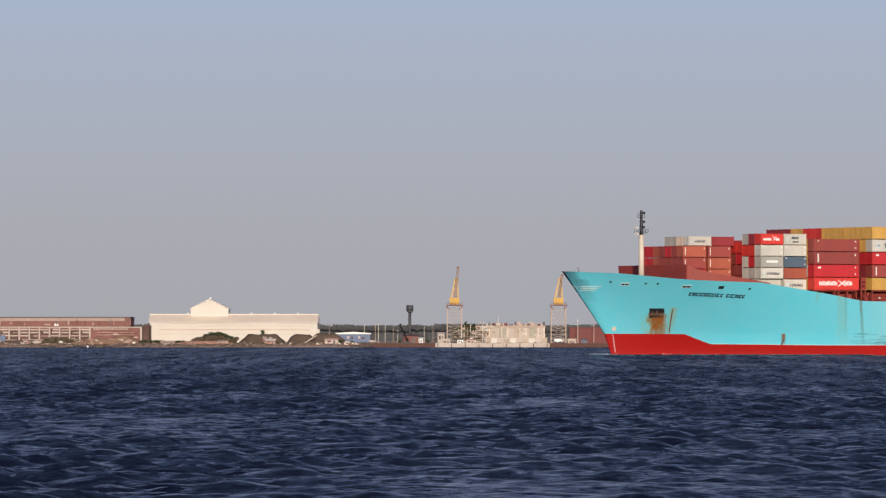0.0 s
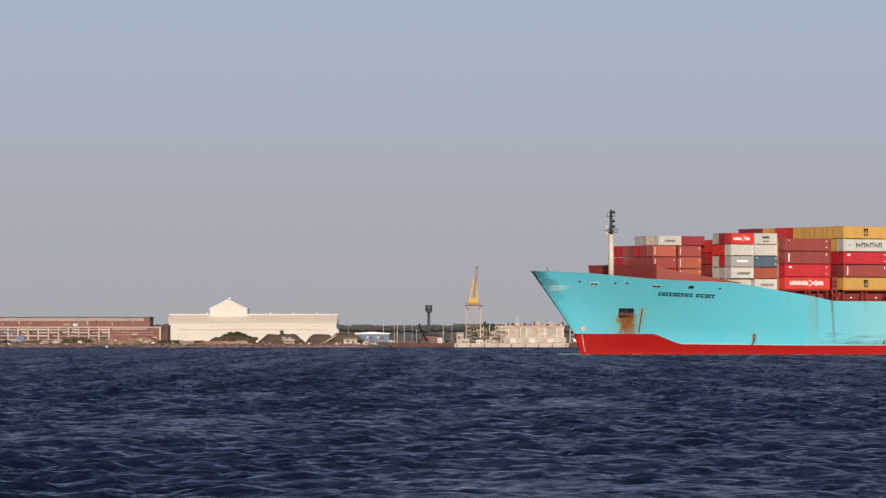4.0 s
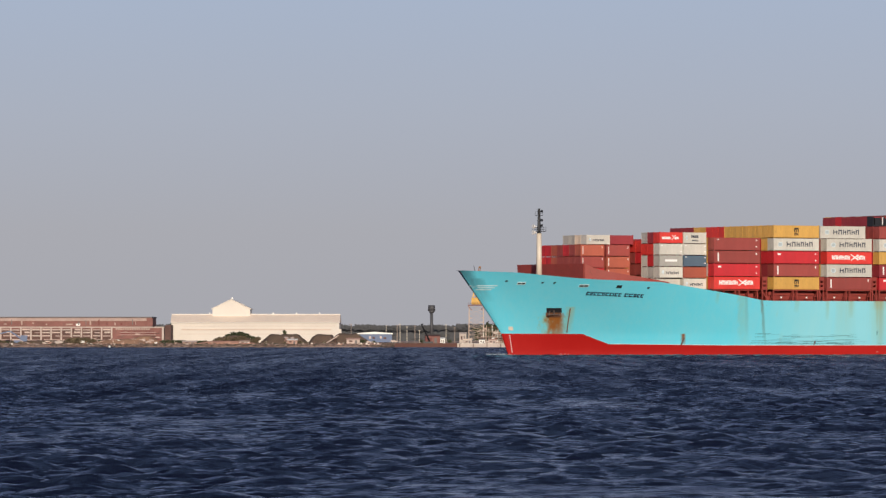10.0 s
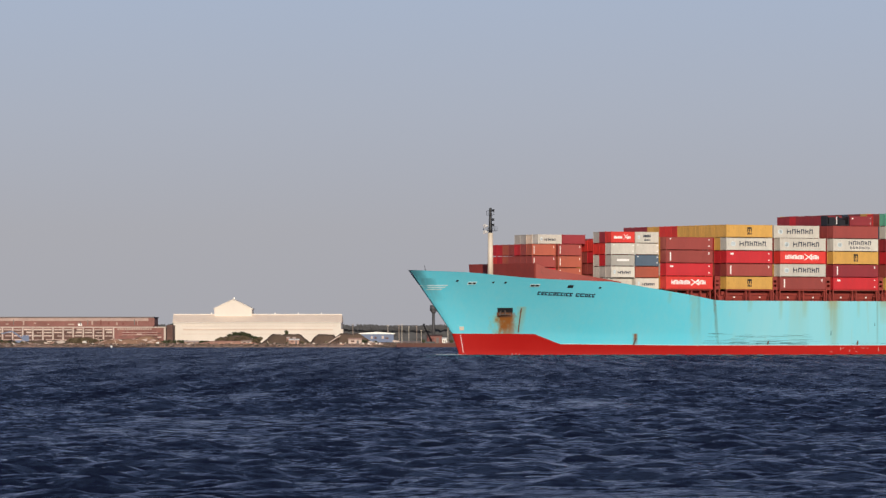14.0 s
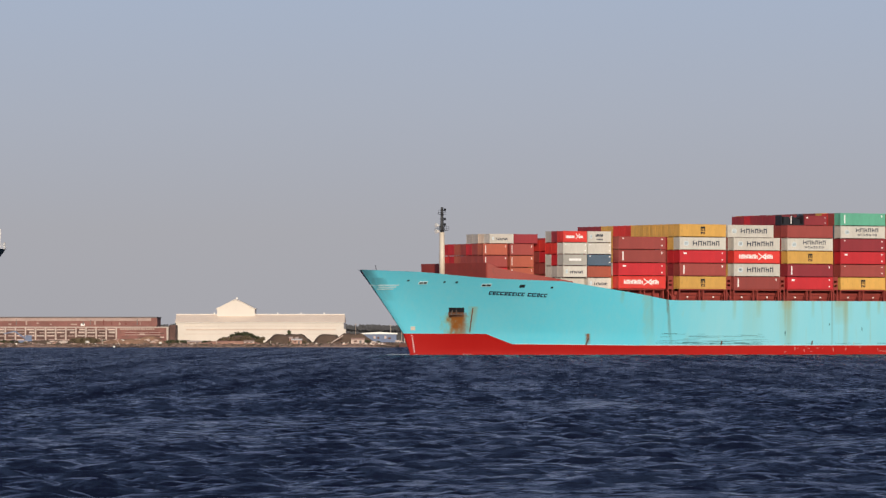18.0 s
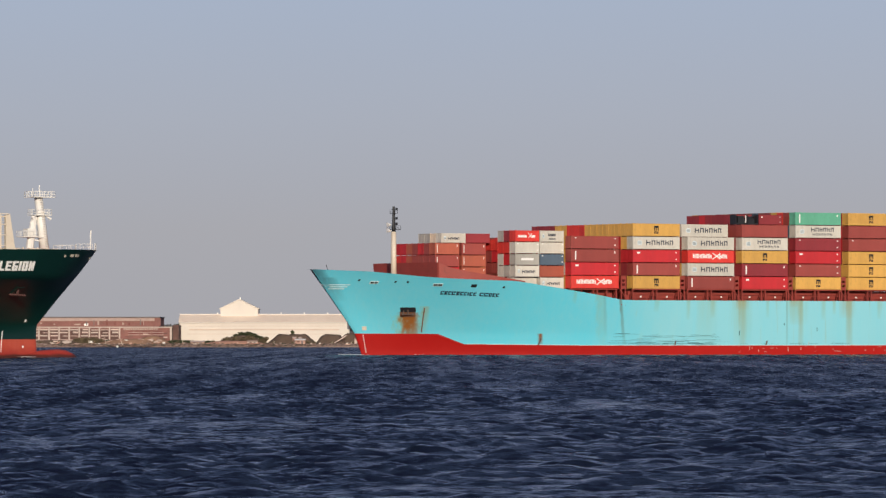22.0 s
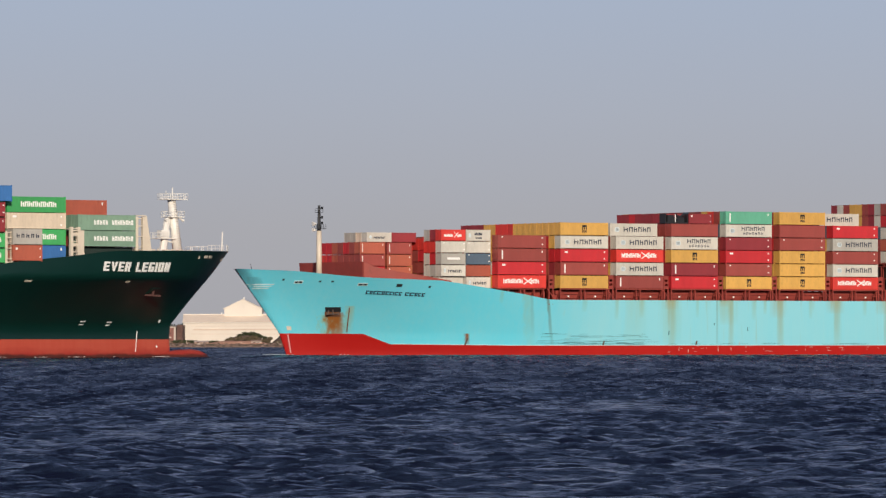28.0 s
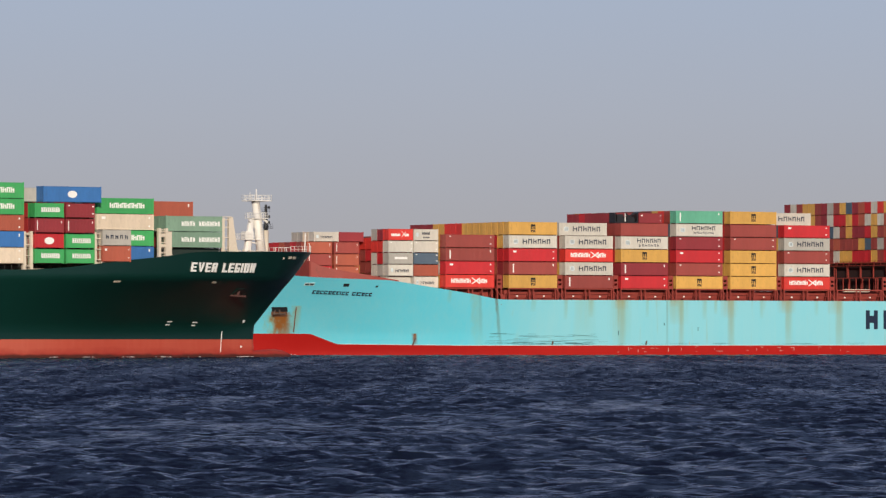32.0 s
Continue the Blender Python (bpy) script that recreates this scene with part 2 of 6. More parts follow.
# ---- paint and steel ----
def hull_paint(name, col, pale, marks_at=(), streaks=0.5, rough=0.42, spec=0.35, streak_tone=(0.28, 0.46, 0.40), scum=0.0):
    """Ship's side: chalky paint, long vertical run-down streaks, rust and other toned marks at given places (x0, x1,
    z0, z1).
    """
    m, n, l, p = nodes_of(name)
    co = n.new("ShaderNodeTexCoord")
    sep = n.new("ShaderNodeSeparateXYZ")
    l.new(co.outputs["Object"], sep.inputs[0])
    blotch = noise_of(n, l, 0.09, 4.0, (1, 1, 0.5))
    run = noise_of(n, l, 1.1, 4.0, (1, 1, 0.05), 0.65)
    fine = noise_of(n, l, 4.0, 5.0)
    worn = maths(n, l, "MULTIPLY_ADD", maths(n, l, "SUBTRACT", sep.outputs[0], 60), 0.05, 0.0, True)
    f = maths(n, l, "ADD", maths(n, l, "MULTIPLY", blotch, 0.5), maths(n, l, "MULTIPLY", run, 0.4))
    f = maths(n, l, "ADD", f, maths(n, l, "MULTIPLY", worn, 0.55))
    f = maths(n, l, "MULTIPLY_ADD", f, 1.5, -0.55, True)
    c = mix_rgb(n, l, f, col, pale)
    s = ramp(n, l, run, [(0.60, (0, 0, 0)), (0.74, (1, 1, 1))])
    s = maths(n, l, "MULTIPLY", s, maths(n, l, "MULTIPLY_ADD", worn, streaks, 0.05))
    c = mix_rgb(n, l, s, c, streak_tone)
    if scum:
        faded = maths(n, l, "MULTIPLY_ADD", sep.outputs[2], -0.9, 1.6)
        faded = maths(n, l, "ADD", faded, maths(n, l, "MULTIPLY_ADD", noise_of(n, l, 0.16, 5.0, (1, 1, 2.5)), 2.4, -1.2))
        faded = maths(n, l, "MULTIPLY", faded, 0.8, 0.0, True)
        c = mix_rgb(n, l, faded, c, (0.36, 0.034, 0.024))
        wet = maths(n, l, "MULTIPLY_ADD", sep.outputs[2], -2.4, 1.5 * scum)
        wet = maths(n, l, "ADD", wet, maths(n, l, "MULTIPLY_ADD", noise_of(n, l, 0.35, 4.0, (1, 1, 1.2)), 2.0, -1.0), 0.0, True)
        c = mix_rgb(n, l, maths(n, l, "MULTIPLY", wet, 0.85), c, (0.035, 0.018, 0.012))
    for x0, x1, z0, z1, power, slant, tone in marks_at:
        cx, hx = (x0 + x1) / 2, (x1 - x0) / 2
        wob = maths(n, l, "MULTIPLY", maths(n, l, "SUBTRACT", run, 0.5), hx * 1.6)
        lean = maths(n, l, "MULTIPLY_ADD", sep.outputs[2], slant, -slant * z1)
        dx = maths(n, l, "ABSOLUTE", maths(n, l, "SUBTRACT", maths(n, l, "ADD", maths(n, l, "ADD", sep.outputs[0], lean), wob), cx))
        inx = maths(n, l, "SMOOTH_MIN", maths(n, l, "MULTIPLY_ADD", dx, -1.1 / hx, 1.3, True), 0.9, 0.4)
        up = maths(n, l, "MULTIPLY_ADD", sep.outputs[2], 1.0 / (z1 - z0), -z0 / (z1 - z0), True)
        top = maths(n, l, "MULTIPLY_ADD", sep.outputs[2], -4.0, 4.0 * z1 + 1, True)
        k = maths(n, l, "MULTIPLY", maths(n, l, "MULTIPLY", inx, top), maths(n, l, "POWER", up, 0.55))
        k = maths(n, l, "MULTIPLY", k, maths(n, l, "MULTIPLY_ADD", run, 1.0, 0.3, True))
        k = maths(n, l, "MULTIPLY", k, power, 0.0, True)
        c = mix_rgb(n, l, k, c, tone)
    l.new(c, p.inputs["Base Color"])
    l.new(maths(n, l, "MULTIPLY_ADD", fine, 0.2, rough - 0.1), p.inputs["Roughness"])
    p.inputs["Specular IOR Level"].default_value = spec
    bp = n.new("ShaderNodeBump")
    bp.inputs["Strength"].default_value, bp.inputs["Distance"].default_value = 0.5, 0.03
    l.new(blotch, bp.inputs["Height"])
    l.new(bp.outputs[0], p.inputs["Normal"])
    return m


# long run-down streaks below the scuppers: middle, width, lower end, upper end, strength, slant
OLIVE, TEAL_GREY, RUST_RUN = (0.28, 0.36, 0.17), (0.13, 0.22, 0.19), (0.33, 0.28, 0.11)
STREAKS = [(x - w * 0.8, x + w * 0.8, z0, z1, p * 0.82, sl, tone) for x, w, z0, z1, p, sl, tone in (
    (54.5, 0.6, 11.0, 13.6, 0.6, 0.1, OLIVE), (60.4, 1.7, 0.6, 13.4, 0.5, 0.25, OLIVE), (61.6, 0.5, 4.0, 12.8, 0.5, 0.22, TEAL_GREY),
    (65.7, 0.55, 1.2, 12.0, 1.3, 0.25, TEAL_GREY), (75.0, 0.9, 9.2, 12.0, 0.6, 0, OLIVE), (83.2, 0.7, 7.5, 12.0, 0.8, 0, OLIVE),
    (87.9, 3.6, 0.5, 12.0, 0.34, 0, OLIVE), (89.6, 0.9, 8.0, 12.0, 0.8, 0, OLIVE), (97.2, 3.4, 2.0, 12.2, 0.55, 0, OLIVE), (97.4, 1.3, -1.0, 12.2, 0.95, 0, (0.27, 0.31, 0.14)),
    (97.0, 2.4, 9.8, 12.2, 0.9, 0, RUST_RUN), (104.0, 0.6, 8.0, 12.0, 0.7, 0, OLIVE), (109.2, 0.35, 0.0, 12.0, 0.8, 0, TEAL_GREY), (111.7, 3.2, 6.5, 12.2, 0.8, 0, OLIVE),
    (112.9, 0.9, 0.0, 12.2, 0.95, 0, (0.27, 0.31, 0.14)), (111.2, 1.6, 10.4, 12.2, 0.8, 0, RUST_RUN), (119.0, 0.9, 7.5, 12.0, 0.7, 0, OLIVE), (121.9, 0.6, 8.8, 12.0, 0.8, 0, OLIVE), (126.0, 1.2, -0.5, 12.2, 1.0, 0, (0.27, 0.31, 0.14)),
    (125.4, 2.8, 8.0, 12.2, 0.7, 0, RUST_RUN), (134.0, 0.8, 7.8, 12.0, 0.7, 0, OLIVE), (141.2, 1.2, 1.0, 12.2, 0.9, 0, (0.27, 0.31, 0.14)), (140.6, 3.0, 9.0, 12.2, 0.9, 0, RUST_RUN),
    (148.6, 0.7, 8.5, 12.0, 0.7, 0, OLIVE), (154.8, 1.3, 0.0, 12.2, 0.95, 0, (0.27, 0.31, 0.14)), (153.8, 2.6, 8.8, 12.2, 0.8, 0, RUST_RUN))]
# paler wear aft; bow colour raised to make up for weak light there
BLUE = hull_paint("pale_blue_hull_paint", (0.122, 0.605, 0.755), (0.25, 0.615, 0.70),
                  # first two marks: darker blue-grey along the stem and just aft of it
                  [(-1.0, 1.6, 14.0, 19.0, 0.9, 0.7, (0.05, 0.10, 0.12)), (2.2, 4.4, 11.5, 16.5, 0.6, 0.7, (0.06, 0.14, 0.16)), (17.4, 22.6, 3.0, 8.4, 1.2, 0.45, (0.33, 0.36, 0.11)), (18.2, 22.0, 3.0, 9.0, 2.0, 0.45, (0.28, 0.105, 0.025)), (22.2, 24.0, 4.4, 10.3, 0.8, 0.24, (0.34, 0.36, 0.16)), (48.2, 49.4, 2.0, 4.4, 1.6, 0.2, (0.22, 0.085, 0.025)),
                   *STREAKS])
RED_BOOT = hull_paint("red_bottom_paint", (0.365, 0.0085, 0.007), (0.41, 0.014, 0.010), (), 0.3, 0.5, 0.2, (0.42, 0.05, 0.04))
GREEN = hull_paint("dark_green_hull_paint", (0.0025, 0.0250, 0.0195), (0.0034, 0.0320, 0.0250), (), 0.25, 0.32, 0.5, (0.008, 0.045, 0.036))
ORANGE_BOOT = hull_paint("faded_red_bottom_paint", (0.47, 0.072, 0.042), (0.55, 0.125, 0.080), (), 0.3, 0.6, 0.35, (0.50, 0.14, 0.10), 1.15)
DECK_RED = surface("red_brown_deck_paint", (0.28, 0.042, 0.030), 0.6, 0, 0.2, 2.0, 0.3, bump=0.01, stain=(0.12, 0.03, 0.02))
CREAM = surface("cream_steel_paint", (0.66, 0.58, 0.47), 0.5, 0, 0.10, 3.0, 0.4, stain=(0.35, 0.2, 0.1), stain_amount=0.3)
WHITE = surface("white_steel_paint", (0.80, 0.78, 0.73), 0.45, 0, 0.08, 3.0, 0.5, stain=(0.45, 0.32, 0.2), stain_amount=0.25)
BLACK = surface("black_steel_paint", (0.016, 0.017, 0.02), 0.5, 0, 0.3, 4.0, 0.6)
NAVY = surface("dark_blue_lettering_paint", (0.012, 0.022, 0.05), 0.5, 0, 0.2, 4.0, 0.6)
LETTER_WHITE = surface("white_lettering_paint", (0.86, 0.85, 0.82), 0.5, 0, 0.08, 5.0, 0.6)
RUSTY = surface("rusty_iron", (0.16, 0.07, 0.035), 0.8, 0, 0.35, 3.0, 0.5, bump=0.02)

# container colours (base colours of worn paint)
PAINT = {}
for key, col in (("brown", (0.30, 0.055, 0.045)), ("red", (0.50, 0.021, 0.028)), ("scarlet", (0.62, 0.040, 0.030)), ("maroon", (0.27, 0.028, 0.036)),
                 ("orange", (0.40, 0.095, 0.055)), ("yellow", (0.64, 0.36, 0.085)), ("white", (0.57, 0.54, 0.475)), ("grey", (0.42, 0.40, 0.36)),
                 ("slate", (0.075, 0.115, 0.16)), ("teal", (0.12, 0.42, 0.28)), ("sage", (0.19, 0.31, 0.225)), ("lime", (0.045, 0.34, 0.10)),
                 ("blue", (0.035, 0.15, 0.40)), ("cream", (0.72, 0.60, 0.46)), ("navy", (0.03, 0.045, 0.12))):
    PAINT[key] = surface(key + "_container_paint", col, 0.55, 0, 0.13, 2.5, 0.5, (1, 1, 0.35), rand=0.22, stain=tuple(c * 0.45 + 0.03 for c in col), stain_amount=0.45)
WORDS = {"brown": "red-brown", "red": "crimson red", "scarlet": "bright red", "maroon": "dark maroon", "orange": "rusty orange", "yellow": "mustard yellow",
         "white": "off-white", "grey": "weathered grey", "slate": "slate blue", "teal": "pale sea-green", "sage": "sage green", "lime": "bright green",
         "blue": "mid blue", "cream": "cream", "navy": "dark navy blue"}


# ---- shipping containers ----
WIDE = 2.438
SHAPES = {}


def corrugated(bm, a, b, z0, z1, out, pitch, depth):
    """A ribbed steel wall from a to b (x, y), standing out by its ribs."""
    a, b, out = Vector((*a, 0)), Vector((*b, 0)), Vector((*out, 0))
    n = max(2, round((b - a).length / pitch))
    pts = []
    for i in range(n):
        for k, d in ((0.0, 0), (0.26, 0), (0.5, -depth), (0.76, -depth)):
            pts.append(a + (b - a) * ((i + k) / n) + out * d)
    pts.append(b)
    lo = [bm.verts.new(p + Vector((0, 0, z0))) for p in pts]
    hi = [bm.verts.new(p + Vector((0, 0, z1))) for p in pts]
    for i in range(len(pts) - 1):
        bm.faces.new((lo[i], lo[i + 1], hi[i + 1], hi[i]))


def container_shapes(L, H):
    key = (L, H)
    if key in SHAPES:
        return SHAPES[key]
    hx, hy = L / 2, WIDE / 2
    bm = bmesh.new()
    i = 0.03
    corrugated(bm, (-hx + 0.1, -hy + i), (hx - 0.1, -hy + i), 0.14, H - 0.1, (0, -1), 0.30, 0.018)
    corrugated(bm, (hx - 0.1, hy - i), (-hx + 0.1, hy - i), 0.14, H - 0.1, (0, 1), 0.30, 0.018)
    corrugated(bm, (hx - i, -hy + 0.1), (hx - i, hy - 0.1), 0.14, H - 0.1, (1, 0), 0.30, 0.018)
    box(bm, -hx + 0.12, hx - 0.08, -hy + 0.08, hy - 0.08, 0.12, H - 0.07)
    body = bpy.data.meshes.new("shipping_container")
    bm.to_mesh(body)
    bm.free()
    bm = bmesh.new()
    p = 0.13
    for sx in (-1, 1):
        for sy in (-1, 1):
            x0, x1 = sorted((sx * hx, sx * (hx - p)))
            y0, y1 = sorted((sy * hy, sy * (hy - p)))
            box(bm, x0, x1, y0, y1, 0.05, H - 0.05)
    for sy in (-1, 1):
        y0, y1 = sorted((sy * hy, sy * (hy - 0.07)))
        box(bm, -hx + p, hx - p, y0, y1, 0.06, 0.19)
        box(bm, -hx + p, hx - p, y0, y1, H - 0.15, H - 0.06)
    for sx in (-1, 1):
        x0, x1 = sorted((sx * hx, sx * (hx - 0.07)))
        box(bm, x0, x1, -hy + p, hy - p, 0.06, 0.19)
        box(bm, x0, x1, -hy + p, hy - p, H - 0.18, H - 0.06)
    for sx in (-1, 1):
        for sy in (-1, 1):
            for z0, z1 in ((-0.062, 0.12), (H - 0.12, H + 0.001)):
                x0, x1 = sorted((sx * (hx + 0.004), sx * (hx - 0.18)))
                y0, y1 = sorted((sy * (hy + 0.004), sy * (hy - 0.17)))
                box(bm, x0, x1, y0, y1, z0, z1)
    frame_mesh = bpy.data.meshes.new("frame")
    bm.to_mesh(frame_mesh)
    bm.free()
    doors = []
    for s in (-1, 1):
        bm = bmesh.new()
        y0, y1 = sorted((s * 0.005, s * (hy - p)))
        box(bm, -hx + 0.04, -hx + 0.115, y0, y1, 0.18, H - 0.16)
        box(bm, -hx + 0.03, -hx + 0.04, y0 + 0.09, y1 - 0.09, 0.34, H * 0.5 - 0.08)
        box(bm, -hx + 0.03, -hx + 0.04, y0 + 0.09, y1 - 0.09, H * 0.5 + 0.08, H - 0.3)
        d = bpy.data.meshes.new("door")
        bm.to_mesh(d)
        bm.free()
        bm = bmesh.new()
        beam(bm, (-hx + 0.03, s * 0.45 * hy, 0.12), (-hx + 0.03, s * 0.45 * hy, H - 0.1), 0.02, 4)
        beam(bm, (-hx + 0.02, s * 0.45 * hy, H * 0.42), (-hx + 0.02, s * 0.72 * hy, H * 0.42), 0.025, 4)
        r = bpy.data.meshes.new("lock_rod")
        bm.to_mesh(r)
        bm.free()
        doors.append((d, r))
    SHAPES[key] = body, frame_mesh, doors
    return SHAPES[key]


def dressed(me, name, parent, mat, label=""):
    """An object on a shared mesh with a paint of its own."""
    if not me.materials:
        me.materials.append(None)
    ob = new(name, me)
    ob.parent = parent
    ob.material_slots[0].link = "OBJECT"
    ob.material_slots[0].material = mat
    if label:
        ob["label"] = label
    return ob


MARKS = {}


def letter_bars(bm, x, z, high, widths, gap, y, stroke=0.2):
    """Letter-sized plain shapes: two thin uprights with a short bar between."""
    t = stroke * high
    for i, w in enumerate(widths):
        w *= high
        box(bm, x, x + t, y, y + 0.05, z, z + high)
        box(bm, x + w - t, x + w, y, y + 0.05, z, z + high * (1.0 if i % 2 else 0.8))
        box(bm, x + t, x + w - t, y, y + 0.05, z + high * (0.75 if i % 2 else 0.4), z + high * (0.95 if i % 2 else 0.6))
        x += w + gap * high


def split_marks(bm):
    """One mesh for each letter or mark: pieces that touch belong together."""
    left, groups = set(bm.verts), []
    while left:
        todo, island = [left.pop()], []
        while todo:
            v = todo.pop()
            island.append(v)
            for e in v.link_edges:
                w = e.other_vert(v)
                if w in left:
                    left.remove(w)
                    todo.append(w)
        xs, zs = [v.co.x for v in island], [v.co.z for v in island]
        groups.append([min(xs), max(xs), min(zs), max(zs), island])
    merged = True
    while merged:
        merged = False
        for a in groups:
            for b in groups:
                if a is not b and a[0] < b[1] + 0.06 and b[0] < a[1] + 0.06 and a[2] < b[3] + 0.09 and b[2] < a[3] + 0.09:
                    a[:] = [min(a[0], b[0]), max(a[1], b[1]), min(a[2], b[2]), max(a[3], b[3]), a[4] + b[4]]
                    groups.remove(b)
                    merged = True
                    break
            if merged:
                break
    groups.sort(key=lambda g: (round(-g[3], 2), g[0]))
    meshes = []
    for g in groups:
        at = {v: i for i, v in enumerate(g[4])}
        faces = [tuple(at[v] for v in f.verts) for f in bm.faces if f.verts[0] in at]
        meshes.append(link_mesh("letter", [v.co for v in g[4]], faces))
    bm.free()
    return meshes


def mark_mesh(kind, L, H):
    """Lettering and trade marks on a container's side, as plain bars and shapes."""
    key = (kind, L, H)
    if key in MARKS:
        return MARKS[key]
    y = -WIDE / 2 - 0.006
    bm = bmesh.new()
    k = L / 12.19
    if kind == "star_name":          # a name of six letters after a square badge
        letter_bars(bm, -2.6 * k, H * 0.33, H * 0.38 * (1 if k > 0.9 else 0.62), [1.0, 0.9, 0.75, 0.8, 0.75, 0.8], 0.30 if k > 0.9 else 0.12, y)
    elif kind == "two_names":
        letter_bars(bm, -1.9 * k, H * 0.50, H * 0.33 * k ** 0.5, [k, 0.9 * k, 0.75 * k, 0.8 * k, 0.75 * k, 0.8 * k], 0.30 * k, y)
        letter_bars(bm, -1.4 * k, H * 0.19, H * 0.20 * k ** 0.5, [0.8 * k, 0.8 * k, 0.85 * k, 0.75 * k, 0.85 * k, 0.9 * k, 0.85 * k], 0.55 * k, y)
    elif kind == "crest":
        for a, b, c, d in ((-0.55, 0.6, 0.66, 0.80), (-0.55, -0.3, 0.44, 0.80), (-0.1, 0.12, 0.44, 0.80), (0.35, 0.6, 0.44, 0.80), (-0.5, -0.25, 0.20, 0.38),
                           (-0.25, 0.15, 0.30, 0.38), (-0.05, 0.2, 0.20, 0.28), (0.3, 0.55, 0.20, 0.38)):
            box(bm, a, b, y, y + 0.05, H * c, H * d)
    elif kind == "crossed":          # a long name with a crossed sail shape
        letter_bars(bm, -4.7 * k, H * 0.36, H * 0.34 * k ** 0.6, [0.66 * k ** 0.4] * 7, 0.08, y, 0.24)
        letter_bars(bm, 2.2 * k, H * 0.36, H * 0.34 * k ** 0.6, [0.66 * k ** 0.4] * 3, 0.08, y, 0.24)
        for s in (-1, 1):
            beam(bm, (0.4 * k, y + 0.02, H * (0.53 - 0.24 * s)), (2.4 * k, y + 0.02, H * (0.53 + 0.2 * s)), 0.13 * k, 4, 0.22 * k)
    elif kind == "tab":              # small white square and a number bar
        box(bm, -5.0 * k, -4.2 * k, y, y + 0.05, H * 0.68, H * 0.82)
        box(bm, 5.0 * k, 5.3 * k, y, y + 0.05, H * 0.2, H * 0.3)
        box(bm, 5.0 * k, 5.3 * k, y, y + 0.05, H * 0.72, H * 0.82)
    elif kind == "upright":          # upright bar of small letters
        box(bm, -5.1 * k, -4.8 * k, y, y + 0.05, H * 0.16, H * 0.84)
        box(bm, 5.0 * k, 5.25 * k, y, y + 0.05, H * 0.66, H * 0.84)
    elif kind == "specks":
        for a, b in ((5.0, 0.75), (5.0, 0.25), (-5.1, 0.8)):
            box(bm, a * k, a * k + 0.35, y, y + 0.05, H * b, H * (b + 0.08))
    elif kind == "block_name":       # nine heavy letters
        letter_bars(bm, -3.3 * k, H * 0.36, H * 0.33, [0.72 * k + 0.04] * 9, 0.11, y, 0.26)
    elif kind == "long_name":        # two words of wide-set letters
        letter_bars(bm, -2.7, H * 0.36, H * 0.3, [0.5] * 5, 0.2, y, 0.2)
        letter_bars(bm, 1.1, H * 0.36, H * 0.3, [0.5] * 8, 0.16, y, 0.2)
    elif kind == "five_letters":
        letter_bars(bm, -2.3, H * 0.42, H * 0.25, [0.8] * 5, 0.6, y, 0.24)
    elif kind == "round_badge":
        bmesh.ops.create_cone(bm, cap_ends=True, segments=20, radius1=0.8, radius2=0.8, depth=0.06,
                              matrix=Matrix.Translation((0, y + 0.02, H * 0.5)) @ Matrix.Rotation(math.pi / 2, 4, "X") @ Matrix.Diagonal((1.25, 0.8, 1, 1)))
    elif kind == "oval_badge":
        box(bm, -1.5, 1.6, y, y + 0.05, H * 0.42, H * 0.62)
    elif kind == "badge":
        for a, b, c, d in ((-4.9, -3.7, 0.38, 0.62), (-4.7, -3.9, 0.32, 0.68)):
            box(bm, a * k, b * k, y, y + 0.05, H * c, H * d)
    MARKS[key] = split_marks(bm)
    return MARKS[key]


MARK_PAINT = {"star_name": NAVY, "two_names": NAVY, "crest": BLACK, "five_letters": NAVY}
BADGE = surface("pale_blue_badge", (0.70, 0.78, 0.80), 0.5)


def container(way, x, y, z, colour, mark="", L=12.192, H=2.815, flip=False, group=""):
    """One container, its bow-side lower corner at x and its middle line at y on the ship's own axes."""
    body, frame_mesh, doors = container_shapes(L, H)
    mat = PAINT[colour]
    size = "forty-foot" if L > 8 else "twenty-foot"
    more = " with lettering on its side" if mark in ("star_name", "two_names", "crest", "crossed", "block_name", "long_name", "five_letters", "round_badge", "oval_badge") else ""
    root = dressed(body, "shipping_container", None, mat)
    tagged(root, f"{WORDS[colour]} {size} ribbed steel shipping container{more}", "shipping container", group)
    dressed(frame_mesh, "frame", root, mat)
    for d, r in doors:
        leaf = dressed(d, "door", root, mat)
        dressed(r, "lock_rod", leaf, mat)
    if mark:
        for me in mark_mesh(mark, L, H):
            dressed(me, "letter" if more else "mark", root, MARK_PAINT.get(mark, LETTER_WHITE))
        if mark in ("star_name", "two_names"):
            for me in mark_mesh("badge", L, H):
                dressed(me, "badge", root, BADGE, "pale square badge")
    return on_ship(root, way, pose(x + L / 2, y, z, 0, 0, 180 if flip else 0))


# ---- ship hulls ----
def hull_shape(stem, sheer, deck_b, wl_b, full, length, flare=None):
    """Functions of a hull: stem line, sheer line and half breadth, all from tables."""
    def x_stem(z):
        return interp(z, *stem)

    def z_sheer(x):
        return interp(x, *sheer)

    def half(x, z):
        d = max(0.0, x - x_stem(z))
        if flare:       # upright at the waterline, hollow flare up to a knuckle, upright above it
            g = max(0.0, min(1.0, (z - flare[0]) / (flare[1] - flare[0]))) ** 1.6
        else:
            g = max(0.0, min(1.0, z / z_sheer(x))) ** 1.5
        b = interp(d, *wl_b) * (1 - g) + interp(d, *deck_b) * g
        if x > length - 60:
            q = (x - length + 60) / 60
            b *= 1 - 0.35 * q * q * (1.2 - z / 20)
        return min(b, full)
    return x_stem, z_sheer, half


